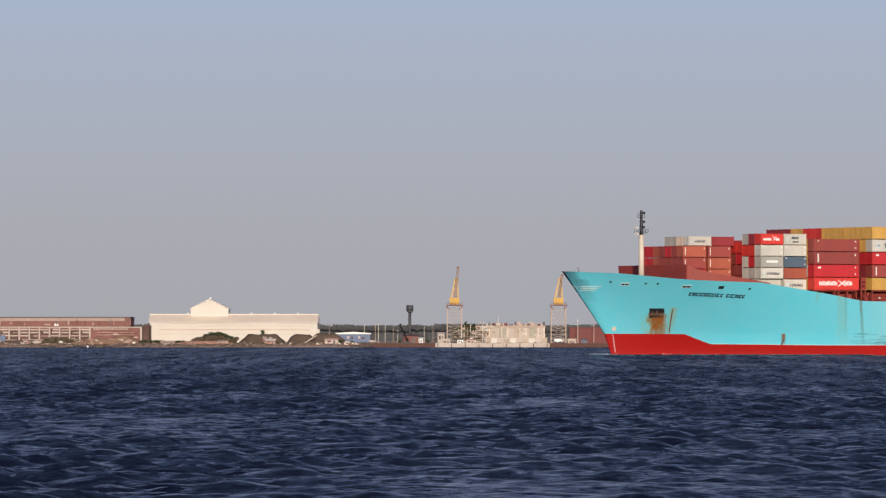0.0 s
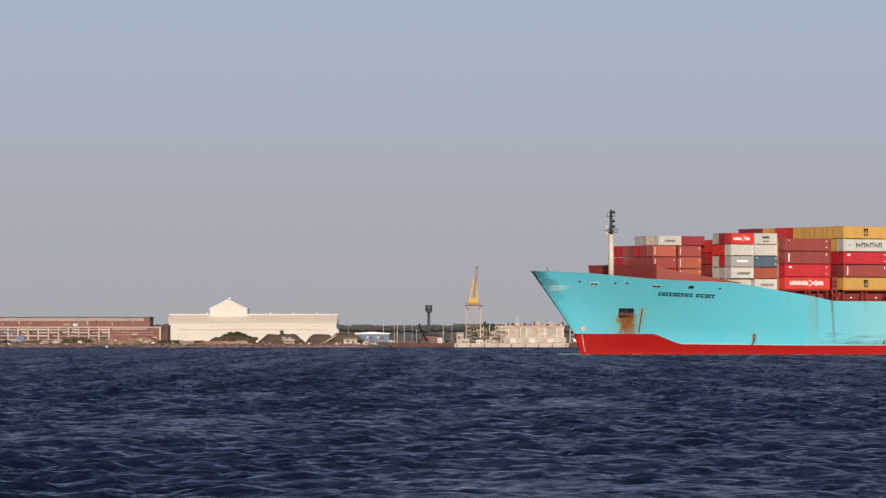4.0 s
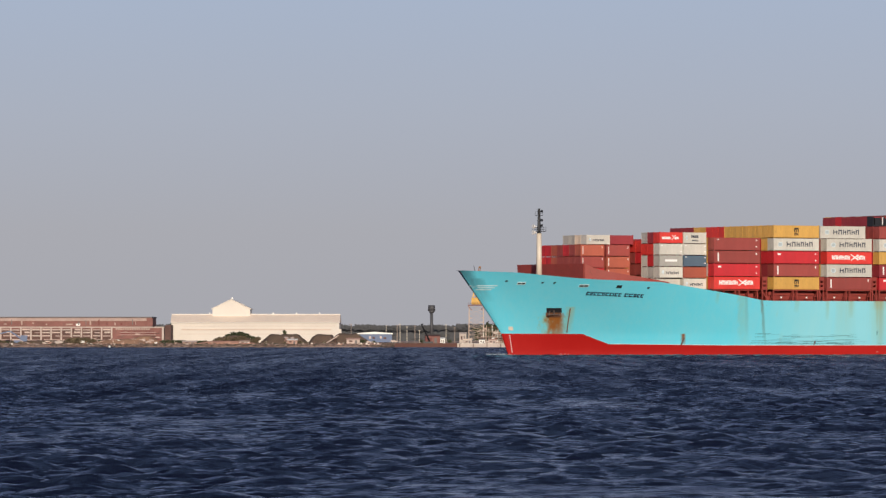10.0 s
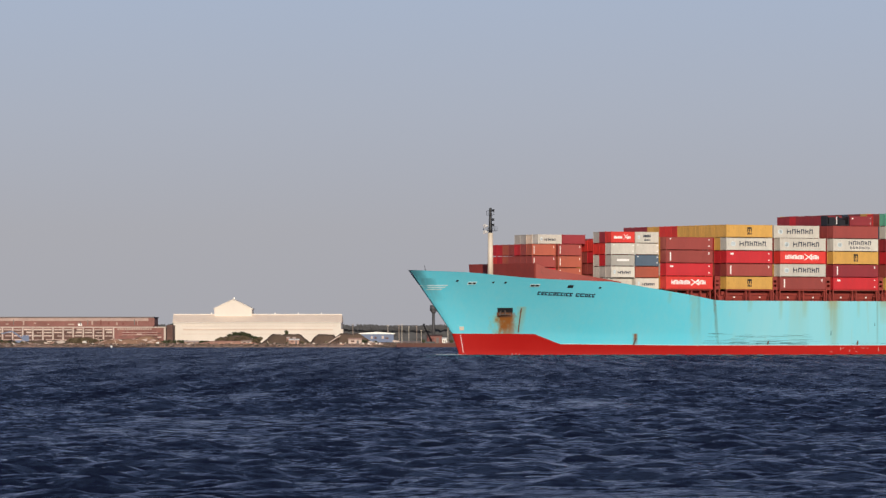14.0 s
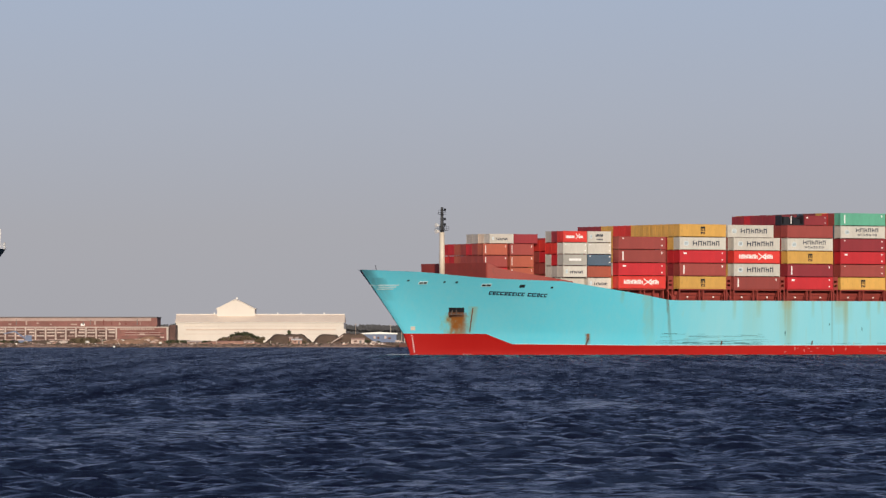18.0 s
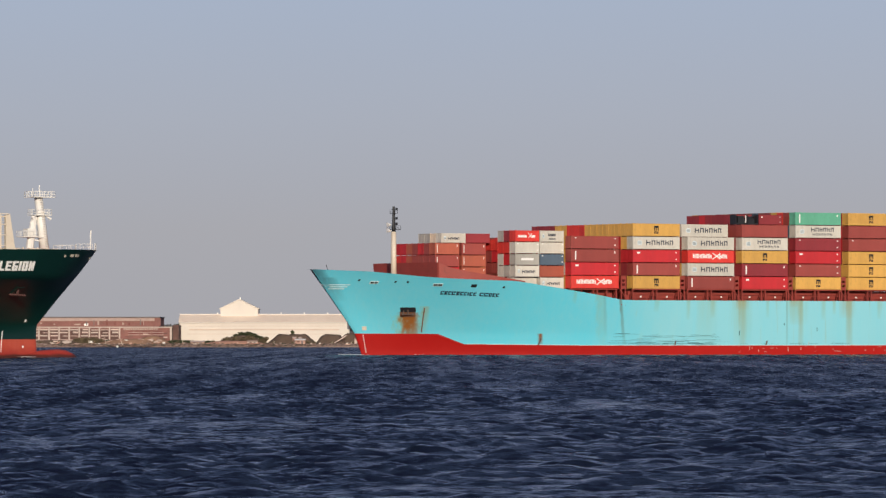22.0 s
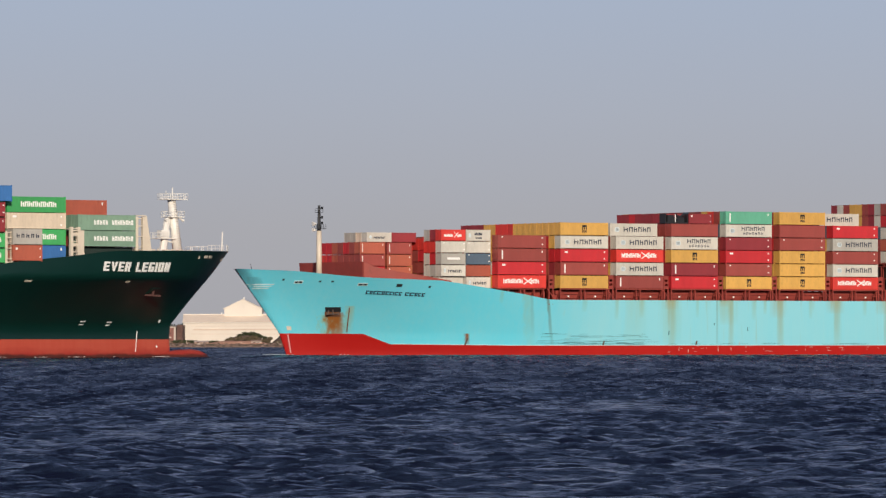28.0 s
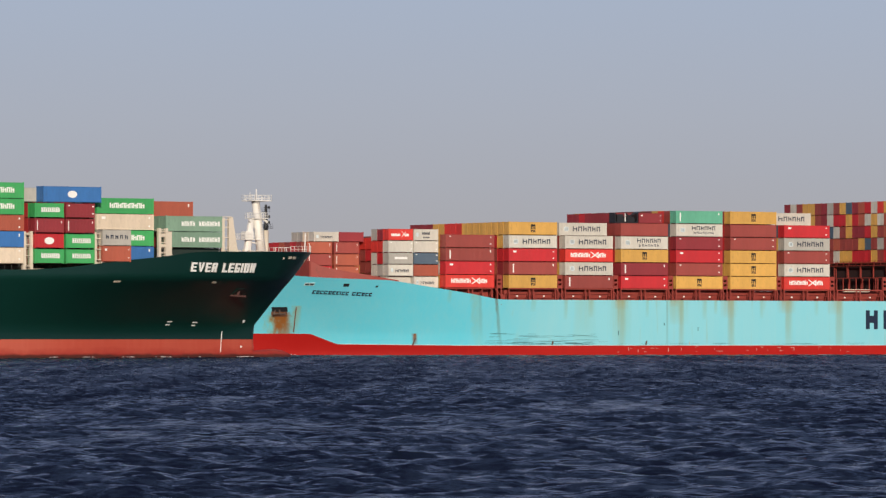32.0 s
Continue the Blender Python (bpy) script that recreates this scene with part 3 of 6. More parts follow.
def hull_loft(shape, stations, z_of, rows, inner=0.0):
    """Both sides of the plating between two heights, z_of(x, k) with k from 0 to 1."""
    x_stem, z_sheer, half = shape
    verts, faces = [], []
    for side in (-1, 1):
        base = len(verts)
        for d in stations:
            for i in range(rows + 1):
                k = i / rows
                x = d
                for _ in range(6):
                    z = z_of(x, k)
                    x = d + x_stem(z) * max(0.0, 1 - d / 40)
                verts.append((x, side * (half(x, z) - inner), z))
        n = rows + 1
        for i in range(len(stations) - 1):
            for j in range(rows):
                a, b, c, e = base + i * n + j, base + (i + 1) * n + j, base + (i + 1) * n + j + 1, base + i * n + j + 1
                faces.append((a, b, c, e) if side < 0 else (e, c, b, a))
    return verts, faces


def ship_hull(ship, shape, red_line, length, paint, boot, names, deck_mat):
    x_stem, z_sheer, half = shape
    st = [0, 0.25, 0.6, 1, 1.6, 2.4, 3.4, 4.8, 6.5, 8.5, 11, 14, 17, 20, 22.9, 26, 28.5, 30.8, 36, 40, 44, 48, 52, 56, 60, 63, 66, 69, 73, 78, 84, 90, 97, 105] + \
         [105 + (length - 105) * i / 16 for i in range(1, 17)]
    v, f = hull_loft(shape, st, lambda x, k: red_line(x) + (z_sheer(x) - red_line(x)) * k, 30)
    n0 = len(st) * 31
    f.append(tuple([n0 - 31 + i for i in range(31)] + [2 * n0 - 1 - i for i in range(31)]))
    part("side_plating", link_mesh("side_plating", v, f, [paint], True), None, ship, names[0])
    v, f = hull_loft(shape, st, lambda x, k: -4.0 + (red_line(x) + 4.0) * k, 8)
    n0 = len(st) * 9
    f.append(tuple([n0 - 9 + i for i in range(9)] + [2 * n0 - 1 - i for i in range(9)]))
    part("bottom_plating", link_mesh("bottom_plating", v, f, [boot], True), None, ship, names[1])
    # bulwark's inner side and rail, and the deck
    low = 1.0
    v, f = hull_loft(shape, st, lambda x, k: z_sheer(x) - low * k, 1, 0.18)
    part("bulwark_lining", link_mesh("bulwark_lining", v, f, [deck_mat]), None, ship)
    v, f = [], []
    for d in st:
        z = z_sheer(d)
        b = half(max(d, 0.5), z)
        v += [(d, -b - 0.02, z), (d, -b + 0.2, z + 0.03), (d, b - 0.2, z + 0.03), (d, b + 0.02, z)]
    for i in range(len(st) - 1):
        a, b = 4 * i, 4 * i + 4
        f += [(a, b, b + 1, a + 1), (a + 2, b + 2, b + 3, a + 3)]
    part("bulwark_rail", link_mesh("bulwark_rail", v, f, [paint]), None, ship)
    v, f = [], []
    for d in st[3:]:
        z = z_sheer(d) - low
        b = half(d, z) - 0.1
        v += [(d, -b, z), (d, b, z)]
    for i in range(len(st) - 4):
        f.append((2 * i, 2 * i + 2, 2 * i + 3, 2 * i + 1))
    part("deck", link_mesh("deck", v, f, [deck_mat]), None, ship)


def on_side(shape, x, z, out=0.0, side=-1):
    """A point on the plating, and the outward way there."""
    half = shape[2]
    p = Vector((x, side * half(x, z), z))
    tx = Vector((0.6, side * (half(x + 0.3, z) - half(x - 0.3, z)), 0))
    tz = Vector((0, side * (half(x, z + 0.3) - half(x, z - 0.3)), 0.6))
    n = tx.cross(tz).normalized()
    if n.y * side < 0:
        n = -n
    return p + n * out, n


def plate_patch(bm, shape, x0, x1, z0, z1, out=0.05, side=-1, skew=0.0, nx=4, nz=2):
    """A thin plate that follows the ship's side."""
    grid = [[on_side(shape, x0 + (x1 - x0) * i / nx + skew * (z0 + (z1 - z0) * j / nz - z0), z0 + (z1 - z0) * j / nz, out, side)[0] for j in range(nz + 1)] for i in range(nx + 1)]
    back = [[on_side(shape, x0 + (x1 - x0) * i / nx + skew * (z0 + (z1 - z0) * j / nz - z0), z0 + (z1 - z0) * j / nz, -0.05, side)[0] for j in range(nz + 1)] for i in range(nx + 1)]
    g = [[bm.verts.new(p) for p in r] for r in grid]
    h = [[bm.verts.new(p) for p in r] for r in back]
    for i in range(nx):
        for j in range(nz):
            bm.faces.new((g[i][j], g[i + 1][j], g[i + 1][j + 1], g[i][j + 1]))
    for i in range(nx):
        bm.faces.new((g[i][0], h[i][0], h[i + 1][0], g[i + 1][0]))
        bm.faces.new((g[i][nz], g[i + 1][nz], h[i + 1][nz], h[i][nz]))
    for j in range(nz):
        bm.faces.new((g[0][j], g[0][j + 1], h[0][j + 1], h[0][j]))
        bm.faces.new((g[nx][j], h[nx][j], h[nx][j + 1], g[nx][j + 1]))


def handrail(bm, pts, high=1.1, step=1.6, r=0.04, bars=3):
    for a, b in zip(pts[:-1], pts[1:]):
        a, b = Vector(a), Vector(b)
        n = max(1, round((b - a).length / step))
        for i in range(n + 1):
            p = a + (b - a) * i / n
            beam(bm, p, p + Vector((0, 0, high)), r)
        for k in range(bars):
            q = Vector((0, 0, high * (k + 1) / bars))
            beam(bm, a + q, b + q, r * 0.8)


# ---- the pale blue ship ----
B_SHAPE = hull_shape(((-6, 0, 0.3, 2.7, 4.64, 8.66, 13.16, 18.4), (12.9, 12.85, 12.7, 11.75, 11.0, 7.95, 4.45, 0.3)),
                     ((0, 4, 10, 15, 20, 25, 33, 40.6, 46, 53, 60, 65.7, 67, 400), (18.4, 18.15, 17.85, 17.3, 16.8, 16.42, 16.13, 15.9, 15.05, 14.05, 13.0, 11.98, 11.84, 11.84)),
                     ((0, 0.3, 1, 3, 8, 15, 25, 40, 55, 70), (0.15, 1.2, 2.4, 4.6, 9, 13, 16.8, 20, 21.2, 21.4)),
                     ((0, 0.5, 10, 20, 36, 55, 75, 90), (0.12, 0.45, 3.6, 7.6, 14, 18.6, 20.8, 21.4)), 21.4, 347)


def b_red(x):
    return interp(x, (0, 27.6, 33.5, 60, 400), (4.62, 4.5, 2.25, 1.95, 1.95))


blue_ship = on_ship(thing("container_ship", None, "long pale blue container ship with red bottom and rust streaks", "ship"), blue_pose, Matrix())
ship_hull(blue_ship, B_SHAPE, b_red, 347, BLUE, RED_BOOT, ("pale blue rust-streaked side plating", "red bottom plating"), DECK_RED)


SCRAPE = surface("dark_scraped_paint", (0.035, 0.13, 0.16), 0.6, 0, 0.4, 1.5, 0.5)
PALE_LINE = surface("pale_line_paint", (0.50, 0.66, 0.68), 0.7, 0, 0.35, 1.5, 0.5)
SCUFF = surface("chalky_scuffed_paint", (0.55, 0.42, 0.36), 0.8, 0, 0.3, 2.0, 0.6)
# near-black maroon carries the shade of the open space below the tall stacks
HOLD_SHADE = surface("dark_maroon_hold_shade", (0.022, 0.009, 0.009), 0.8, 0, 0.35, 1.5, 0.3)
ANCHOR = surface("dull_anchor_iron", (0.10, 0.065, 0.05), 0.7, 0, 0.4, 3.0, 0.6)


def blue_fittings():
    s = blue_ship
    # foremast
    bm = bmesh.new()
    beam(bm, (20.8, 0, 15.6), (20.8, 0, 26.7), 0.66, 14, 0.55)
    mast = part("foremast", bm, CREAM, s, "cream tubular foremast with black top", True)
    bm = bmesh.new()
    beam(bm, (20.8, 0, 26.7), (20.8, 0, 32.2), 0.42, 10, 0.26)
    for z, r in ((27.1, 1.1), (30.6, 0.6)):
        box(bm, 20.8 - r, 20.8 + r, -r, r, z, z + 0.1)
        handrail(bm, [(20.8 - r, -r, z), (20.8 + r, -r, z), (20.8 + r, r, z), (20.8 - r, r, z), (20.8 - r, -r, z)], 0.9, 0.9, 0.035, 2)
    for z in (28.4, 29.6, 31.6):
        beam(bm, (20.3, 0, z), (21.6, 0, z), 0.07)
        box(bm, 21.35, 21.7, -0.18, 0.18, z - 0.25, z + 0.3)
    part("mast_top", bm, BLACK, mast, "black mast top with platforms")
    bm = bmesh.new()
    for z in (26.9, 28.2):
        bmesh.ops.create_cone(bm, cap_ends=True, segments=12, radius1=0.5, radius2=0.12, depth=0.9,
                              matrix=Matrix.Translation((19.5, -0.3, z)) @ Matrix.Rotation(math.pi / 2, 4, "Y"))
    part("horn", bm, WHITE, mast, "white ship's horns")
    # breakwater
    bm = bmesh.new()
    prism(bm, [(-13.2, 15.45), (14.2, 15.45), (14.8, 19.95), (-13.2, 19.95)], 24.1, 24.3, "x")
    for y in range(-12, 13, 2):
        beam(bm, (24.35, y, 19.6), (24.5, y, 15.6), 0.08)
    part("breakwater", bm, DECK_RED, s, "red-brown breakwater plate")
    for side in (-1, 1):
        bm = bmesh.new()
        pts = [(24.4, 13.2, 19.95), (26.5, 13.9, 18.9), (31, 15.6, 17.9), (37, 17.4, 16.9), (43, 18.6, 15.9)]
        for (xa, ya, za), (xb, yb, zb) in zip(pts[:-1], pts[1:]):
            da, db = B_SHAPE[1](xa) - 1.0, B_SHAPE[1](xb) - 1.0
            q = [bm.verts.new(p) for p in ((xa, side * ya, da), (xb, side * yb, db), (xb, side * yb, zb), (xa, side * ya, za),
                                           (xa, side * (ya - 0.2), da), (xb, side * (yb - 0.2), db), (xb, side * (yb - 0.2), zb), (xa, side * (ya - 0.2), za))]
            for f in ((0, 1, 2, 3), (7, 6, 5, 4), (3, 2, 6, 7), (0, 4, 5, 1), (0, 3, 7, 4), (1, 5, 6, 2)):
                bm.faces.new([q[i] for i in f])
        part("breakwater_wing", bm, DECK_RED, s)
    # anchors in their pockets
    for side in (-1, 1):
        bm = bmesh.new()
        plate_patch(bm, B_SHAPE, 18.6, 21.6, 9.25, 10.2, 0.12, side, -0.45)
        pocket = part("anchor_pocket", bm, BLACK, s, "dark anchor pocket with rust below")
        bm = bmesh.new()
        plate_patch(bm, B_SHAPE, 18.9, 21.9, 8.2, 9.25, 0.10, side, -0.45)
        part("rusty_sill", bm, RUSTY, pocket, "orange rust below the anchor")
        bm = bmesh.new()
        p, n = on_side(B_SHAPE, 20.0, 9.3, 0.4, side)
        beam(bm, p + Vector((-1.5, 0, -0.35)), p + Vector((1.5, 0, -0.35)), 0.12, 6)
        beam(bm, p + Vector((-1.4, 0, -0.5)), p + Vector((-1.0, 0, 0.5)), 0.22, 6, 0.1)
        beam(bm, p + Vector((1.4, 0, -0.5)), p + Vector((1.0, 0, 0.5)), 0.22, 6, 0.1)
        beam(bm, p + Vector((0, 0, -0.5)), p + Vector((0, 0, 0.6)), 0.18, 6)
        part("anchor", bm, ANCHOR, pocket, "dark stockless anchor")
        # mooring openings in the bulwark
        for x0, x1, z0, z1, mat in ((10.4, 12.0, 15.25, 15.85, PALE_LINE), (22.6, 24.6, 14.75, 15.35, PALE_LINE)):
            bm = bmesh.new()
            plate_patch(bm, B_SHAPE, x0, x1, z0, z1, 0.07, side)
            fr = part("fairlead", bm, mat, s, "pale framed mooring opening")
            bm = bmesh.new()
            for a, b in ((0.08, 0.46), (0.54, 0.92)):
                plate_patch(bm, B_SHAPE, x0 + (x1 - x0) * a, x0 + (x1 - x0) * b, z0 + 0.14, z1 - 0.14, 0.11, side)
            part("opening", bm, BLACK, fr)
        for x0, x1, z0, z1 in ((30.6, 31.8, 14.55, 15.15), (8.2, 8.6, 15.9, 16.2), (14.9, 15.3, 15.55, 15.85), (17.2, 17.6, 15.5, 15.8), (37.6, 38.1, 14.4, 14.75)):
            bm = bmesh.new()
            plate_patch(bm, B_SHAPE, x0, x1, z0, z1, 0.06, side)
            part("mooring_pipe", bm, BLACK, s, "dark mooring pipe opening")
        for i in range(3):
            bm = bmesh.new()
            plate_patch(bm, B_SHAPE, 2.9 + 0.5 * i, 7.2 - 0.35 * i, 14.95 - 0.42 * i, 15.13 - 0.42 * i, 0.05, side)
            part("bow_stripe", bm, PALE_LINE, s, "pale bow stripe")
        bm = bmesh.new()
        plate_patch(bm, B_SHAPE, 24.1, 24.32, 4.9, 10.1, 0.12, side, -0.24)
        part("vertical_fender_bar", bm, RUSTY, s)
        bm = bmesh.new()
        plate_patch(bm, B_SHAPE, 12.2, 13.1, 5.3, 6.1, 0.08, side, -0.3)
        part("bulb_mark", bm, CREAM, s, "pale painted mark")
        for k in range(10):
            bm = bmesh.new()
            plate_patch(bm, B_SHAPE, 13.4 - 0.1 * k, 13.6 - 0.1 * k, 0.5 + 0.4 * k, 0.66 + 0.4 * k, 0.05, side, nx=1, nz=1)
            part("draught_mark", bm, LETTER_WHITE, s)
        # ship's name, as plain bars
        x = 24.9
        for i, w in enumerate((0.8, 0.7, 0.75, 1.0, 0.75, 0.85, 0.7, 0.3, 0.85, 0.75, -0.5, 1.0, 1.2, 0.75, 0.75, 0.8)):
            wide = abs(w) * 0.76
            if w > 0:
                z = 13.42 - 0.045 * (x - 24.3)
                bm = bmesh.new()
                plate_patch(bm, B_SHAPE, x, x + 0.24, z - 0.36, z + 0.36, 0.09, side, -0.1, 1, 1)
                if w > 0.4:
                    plate_patch(bm, B_SHAPE, x + 0.24, x + wide, z - 0.36, z - 0.16, 0.09, side, -0.1, 1, 1)
                    plate_patch(bm, B_SHAPE, x + 0.24, x + wide, z + 0.16, z + 0.36, 0.09, side, -0.1, 1, 1)
                    if i % 3 == 1:
                        plate_patch(bm, B_SHAPE, x + wide - 0.2, x + wide, z - 0.16, z + 0.16, 0.09, side, -0.1, 1, 1)
                part("name_bar", bm, NAVY, s, "small dark blue lettering")
            x += wide + 0.2
        for x in (48.6, 80.2, 103.5):
            bm = bmesh.new()
            plate_patch(bm, B_SHAPE, x, x + 0.35, 2.1, 3.6 if x < 60 else 3.0, 0.08, side, 0.25)
            part("rubbing_scar", bm, ANCHOR, s)
        # thin pale line along the top of the bottom paint
        for i in range(33):
            x = 34 + 4 * i
            bm = bmesh.new()
            plate_patch(bm, B_SHAPE, x, x + 3.9, b_red(x + 2) + 0.02, b_red(x + 2) + 0.13, 0.04, side, 0, 2, 1)
            part("boot_line", bm, PALE_LINE, s)
        # scrapes along the waterline
        scr = random.Random(17)
        for i in range(76):
            x = (64 + 26 * scr.random()) if i < 58 else scr.uniform(95, 160)
            z = 2.2 + (2.6 * scr.random() ** 1.6 if i < 58 else 0.25 * scr.random())
            w = scr.uniform(1.0, 5.5)
            bm = bmesh.new()
            plate_patch(bm, B_SHAPE, x, x + w, z, z + scr.uniform(0.02, 0.055), 0.055, side, scr.uniform(-3, 3), 3, 1)
            part("scrape_mark", bm, SCRAPE, s)
        # pale scuffs along the bottom paint's edge
        for i in range(34):
            x, z = scr.uniform(96, 160), scr.uniform(0.5, 2.1)
            bm = bmesh.new()
            if i % 3:
                plate_patch(bm, B_SHAPE, x, x + scr.uniform(0.2, 1.1), z, z + 0.08, 0.05, side, scr.uniform(-1, 1), 1, 1)
            else:
                plate_patch(bm, B_SHAPE, x, x + 0.09, z, z + scr.uniform(0.3, 0.9), 0.05, side, 0, 1, 1)
            part("scuff_mark", bm, SCUFF, s)
        for x, z, h in ((96.6, 4.2, 1.0), (108.4, 6.4, 0.5), (117.2, 5.2, 0.8)):
            bm = bmesh.new()
            plate_patch(bm, B_SHAPE, x, x + 0.16, z, z + h, 0.06, side)
            part("scrape_mark", bm, SCRAPE, s)
        # big dark letter amidships, as a plain block
        bm = bmesh.new()
        word_x = 162.0
        for w in (3.2, 3.4, 2.6, 2.8, 2.6, 2.8):
            box(bm, word_x, word_x + w * 0.32, side * 21.46 - 0.03, side * 21.46 + 0.03, 5.6, 9.8)
            box(bm, word_x + w * 0.68, word_x + w, side * 21.46 - 0.03, side * 21.46 + 0.03, 5.6, 9.8)
            box(bm, word_x + w * 0.32, word_x + w * 0.68, side * 21.46 - 0.03, side * 21.46 + 0.03, 7.0, 8.6)
            word_x += w + 1.6
        part("large_lettering", bm, NAVY, s, "large dark blue lettering")
    bm = bmesh.new()
    beam(bm, (4.6, 0, 17.2), (4.0, 0, 19.4), 0.06)
    part("jackstaff", bm, BLACK, s)
    # coamings, stanchions and lashing bridges under the stacks
    for x0, x1 in [(68.83 + 14.267 * k, 68.83 + 14.267 * k + 12.2) for k in range(9)]:
        bm = bmesh.new()
        box(bm, x0 - 0.2, x1 + 0.2, -18.6, 18.6, 10.8, 13.1)
        box(bm, x0, x1, -19.2, 19.2, 13.1, 13.9)
        part("hatch_coaming", bm, DECK_RED, s)
        for side in (-1, 1):
            for x in (x0 + 0.2, x0 + 5.4, x0 + 6.4, x1 - 0.2):
                bm = bmesh.new()
                beam(bm, (x, side * 20.9, 10.8), (x, side * 20.9, 14.2), 0.17)
                beam(bm, (x, side * 18.9, 10.8), (x, side * 20.7, 14.1), 0.13)
                part("stanchion", bm, DECK_RED, s)
            bm = boxed(x0, x1, side * 20.9 - 0.2, side * 20.9 + 0.2, 14.12, 14.38)
            part("stack_rail", bm, DECK_RED, s)
            bm = bmesh.new()
            beam(bm, (x0 + 0.2, side * 20.9, 12.9), (x1 - 0.2, side * 20.9, 12.9), 0.07)
            part("handrail", bm, DECK_RED, s)
            for x in (x0 + 2.2, x0 + 9.0):
                part("deck_light", boxed(x, x + 0.35, side * 20.7 - 0.1, side * 20.7 + 0.1, 12.5, 12.8), LETTER_WHITE, s)
    # the foremost full bay stands on a lower coaming where the deck slopes up
    part("hatch_coaming", boxed(53.0, 65.2, -18.6, 18.6, 11.6, 13.9), DECK_RED, s)
    for side in (-1, 1):
        part("stack_rail", boxed(53.0, 65.2, side * 20.6 - 0.2, side * 20.6 + 0.2, 14.1, 14.36), DECK_RED, s)
        for x in (53.3, 56.2, 59.2, 60.2, 62.6, 65.0):
            bm = bmesh.new()
            foot = B_SHAPE[1](x) - 1.0
            y = side * min(20.6, B_SHAPE[2](x, foot) - 0.5)
            beam(bm, (x, y, foot), (x, side * 20.4, 14.2), 0.18)
            beam(bm, (x, y - side * 2.0, foot), (x, side * 20.3, 14.1), 0.13)
            part("stanchion", bm, DECK_RED, s)
    for k in range(10):
        x = 68.83 + 14.267 * k - 1.2 if k else 66.6
        bm = bmesh.new()
        for y in [-20.7 + 41.4 * i / 16 for i in range(17)]:
            beam(bm, (x - 0.5, y, 10.8), (x - 0.5, y, 17.2), 0.13)
        for q in (-0.5, 0.5):
            for y in (-20.9, -18.9, 18.9, 20.9):
                beam(bm, (x + q, y, 10.8), (x + q, y, 17.2), 0.16)
        for z in (14.3, 17.1):
            box(bm, x - 0.7, x + 0.7, -21.0, 21.0, z, z + 0.14)
        for sd in (-1, 1):
            box(bm, x - 0.5, x + 0.5, sd * 20.95 - 0.06, sd * 20.95 + 0.06, 14.4, 15.0)
            box(bm, x - 0.5, x + 0.5, sd * 20.95 - 0.06, sd * 20.95 + 0.06, 15.5, 15.9)
            box(bm, x - 0.5, x + 0.5, sd * 20.95 - 0.06, sd * 20.95 + 0.06, 16.4, 17.1)
            beam(bm, (x - 0.9, sd * 20.9, 14.2), (x + 1.4, sd * 20.9, 11.4), 0.13)
        if k == 7:
            for y in [-20.7 + 41.4 * i / 8 for i in range(9)]:
                beam(bm, (x + 0.6, y, 17.2), (x + 0.6, y, 20.0), 0.1)
            for z in (19.9,):
                box(bm, x + 0.2, x + 0.9, -21.0, 21.0, z, z + 0.16)
            handrail(bm, [(x + 0.6, -20.9, 20.0), (x + 0.6, 20.9, 20.0)], 1.0, 2.5, 0.05, 2)
        part("lashing_bridge", bm, DECK_RED, s, "red-brown steel lashing bridge")
    # added block in place of the shaded open space; its darkness is painted
    part("hold_shade_block", boxed(169.2, 181.5, -20.9, 20.9, 10.8, 20.7), HOLD_SHADE, s, "dark maroon block for the shade of the open space under the tall stacks")
    for y in [-20.0 + 5.0 * i for i in range(9)]:
        bm = bmesh.new()
        beam(bm, (168.6, y, 10.8), (168.6, y, 20.7), 0.12)
        part("hold_post", bm, DECK_RED, s)
    for z in (14.3, 20.5):
        part("hold_gallery", boxed(168.2, 169.2, -20.9, 20.9, z, z + 0.2), DECK_RED, s)
    part("spare_beam", boxed(156.5, 163.5, -20.8, -20.2, 13.9, 14.5), CREAM, s, "cream steel beam lying on the hatch")


blue_fittings()


# ---- cargo of the pale blue ship ----
PITCH_Y = 2.5
REST = {"blue": [], "green": []}


def col_y(c):
    """Middle line of a column, counted from the camera's side."""
    return -21.26 + WIDE / 2 + c * PITCH_Y


RANDOM_PAINT = ["brown", "brown", "brown", "red", "red", "maroon", "orange", "yellow", "white", "grey", "slate", "scarlet"]
crng = random.Random(11)
BG = "containers stacked on the pale blue ship"
# bays of forty-footers: forward end, colours and marks of the near column from the bottom up
BAYS = [
    (53.0, [("scarlet", "crossed"), ("red", "tab"), ("brown", "upright"), ("brown", "specks")]),
    (68.83, [("yellow", "crest"), ("brown", "upright"), ("red", "tab"), ("white", "star_name"), ("yellow", "crest")]),
    (83.10, [("brown", "upright"), ("white", "star_name"), ("scarlet", "crossed"), ("white", "star_name")]),
    (97.36, [("red", "tab"), ("maroon", "upright"), ("yellow", "crest"), ("white", "two_names"), ("brown", "")]),
    (111.63, [("yellow", "crest"), ("brown", "specks"), ("red", "tab"), ("maroon", "specks"), ("white", "two_names"), ("teal", "upright")]),
    (125.90, [("yellow", "crest"), ("yellow", "crest"), ("yellow", "crest"), ("brown", "specks"), ("brown", ""), ("yellow", "crest")]),
    (140.16, [("scarlet", "crossed"), ("white", "star_name"), ("brown", "specks"), ("grey", "star_name"), ("red", "tab")]),
]
BASE = 14.38
TIER = 2.878


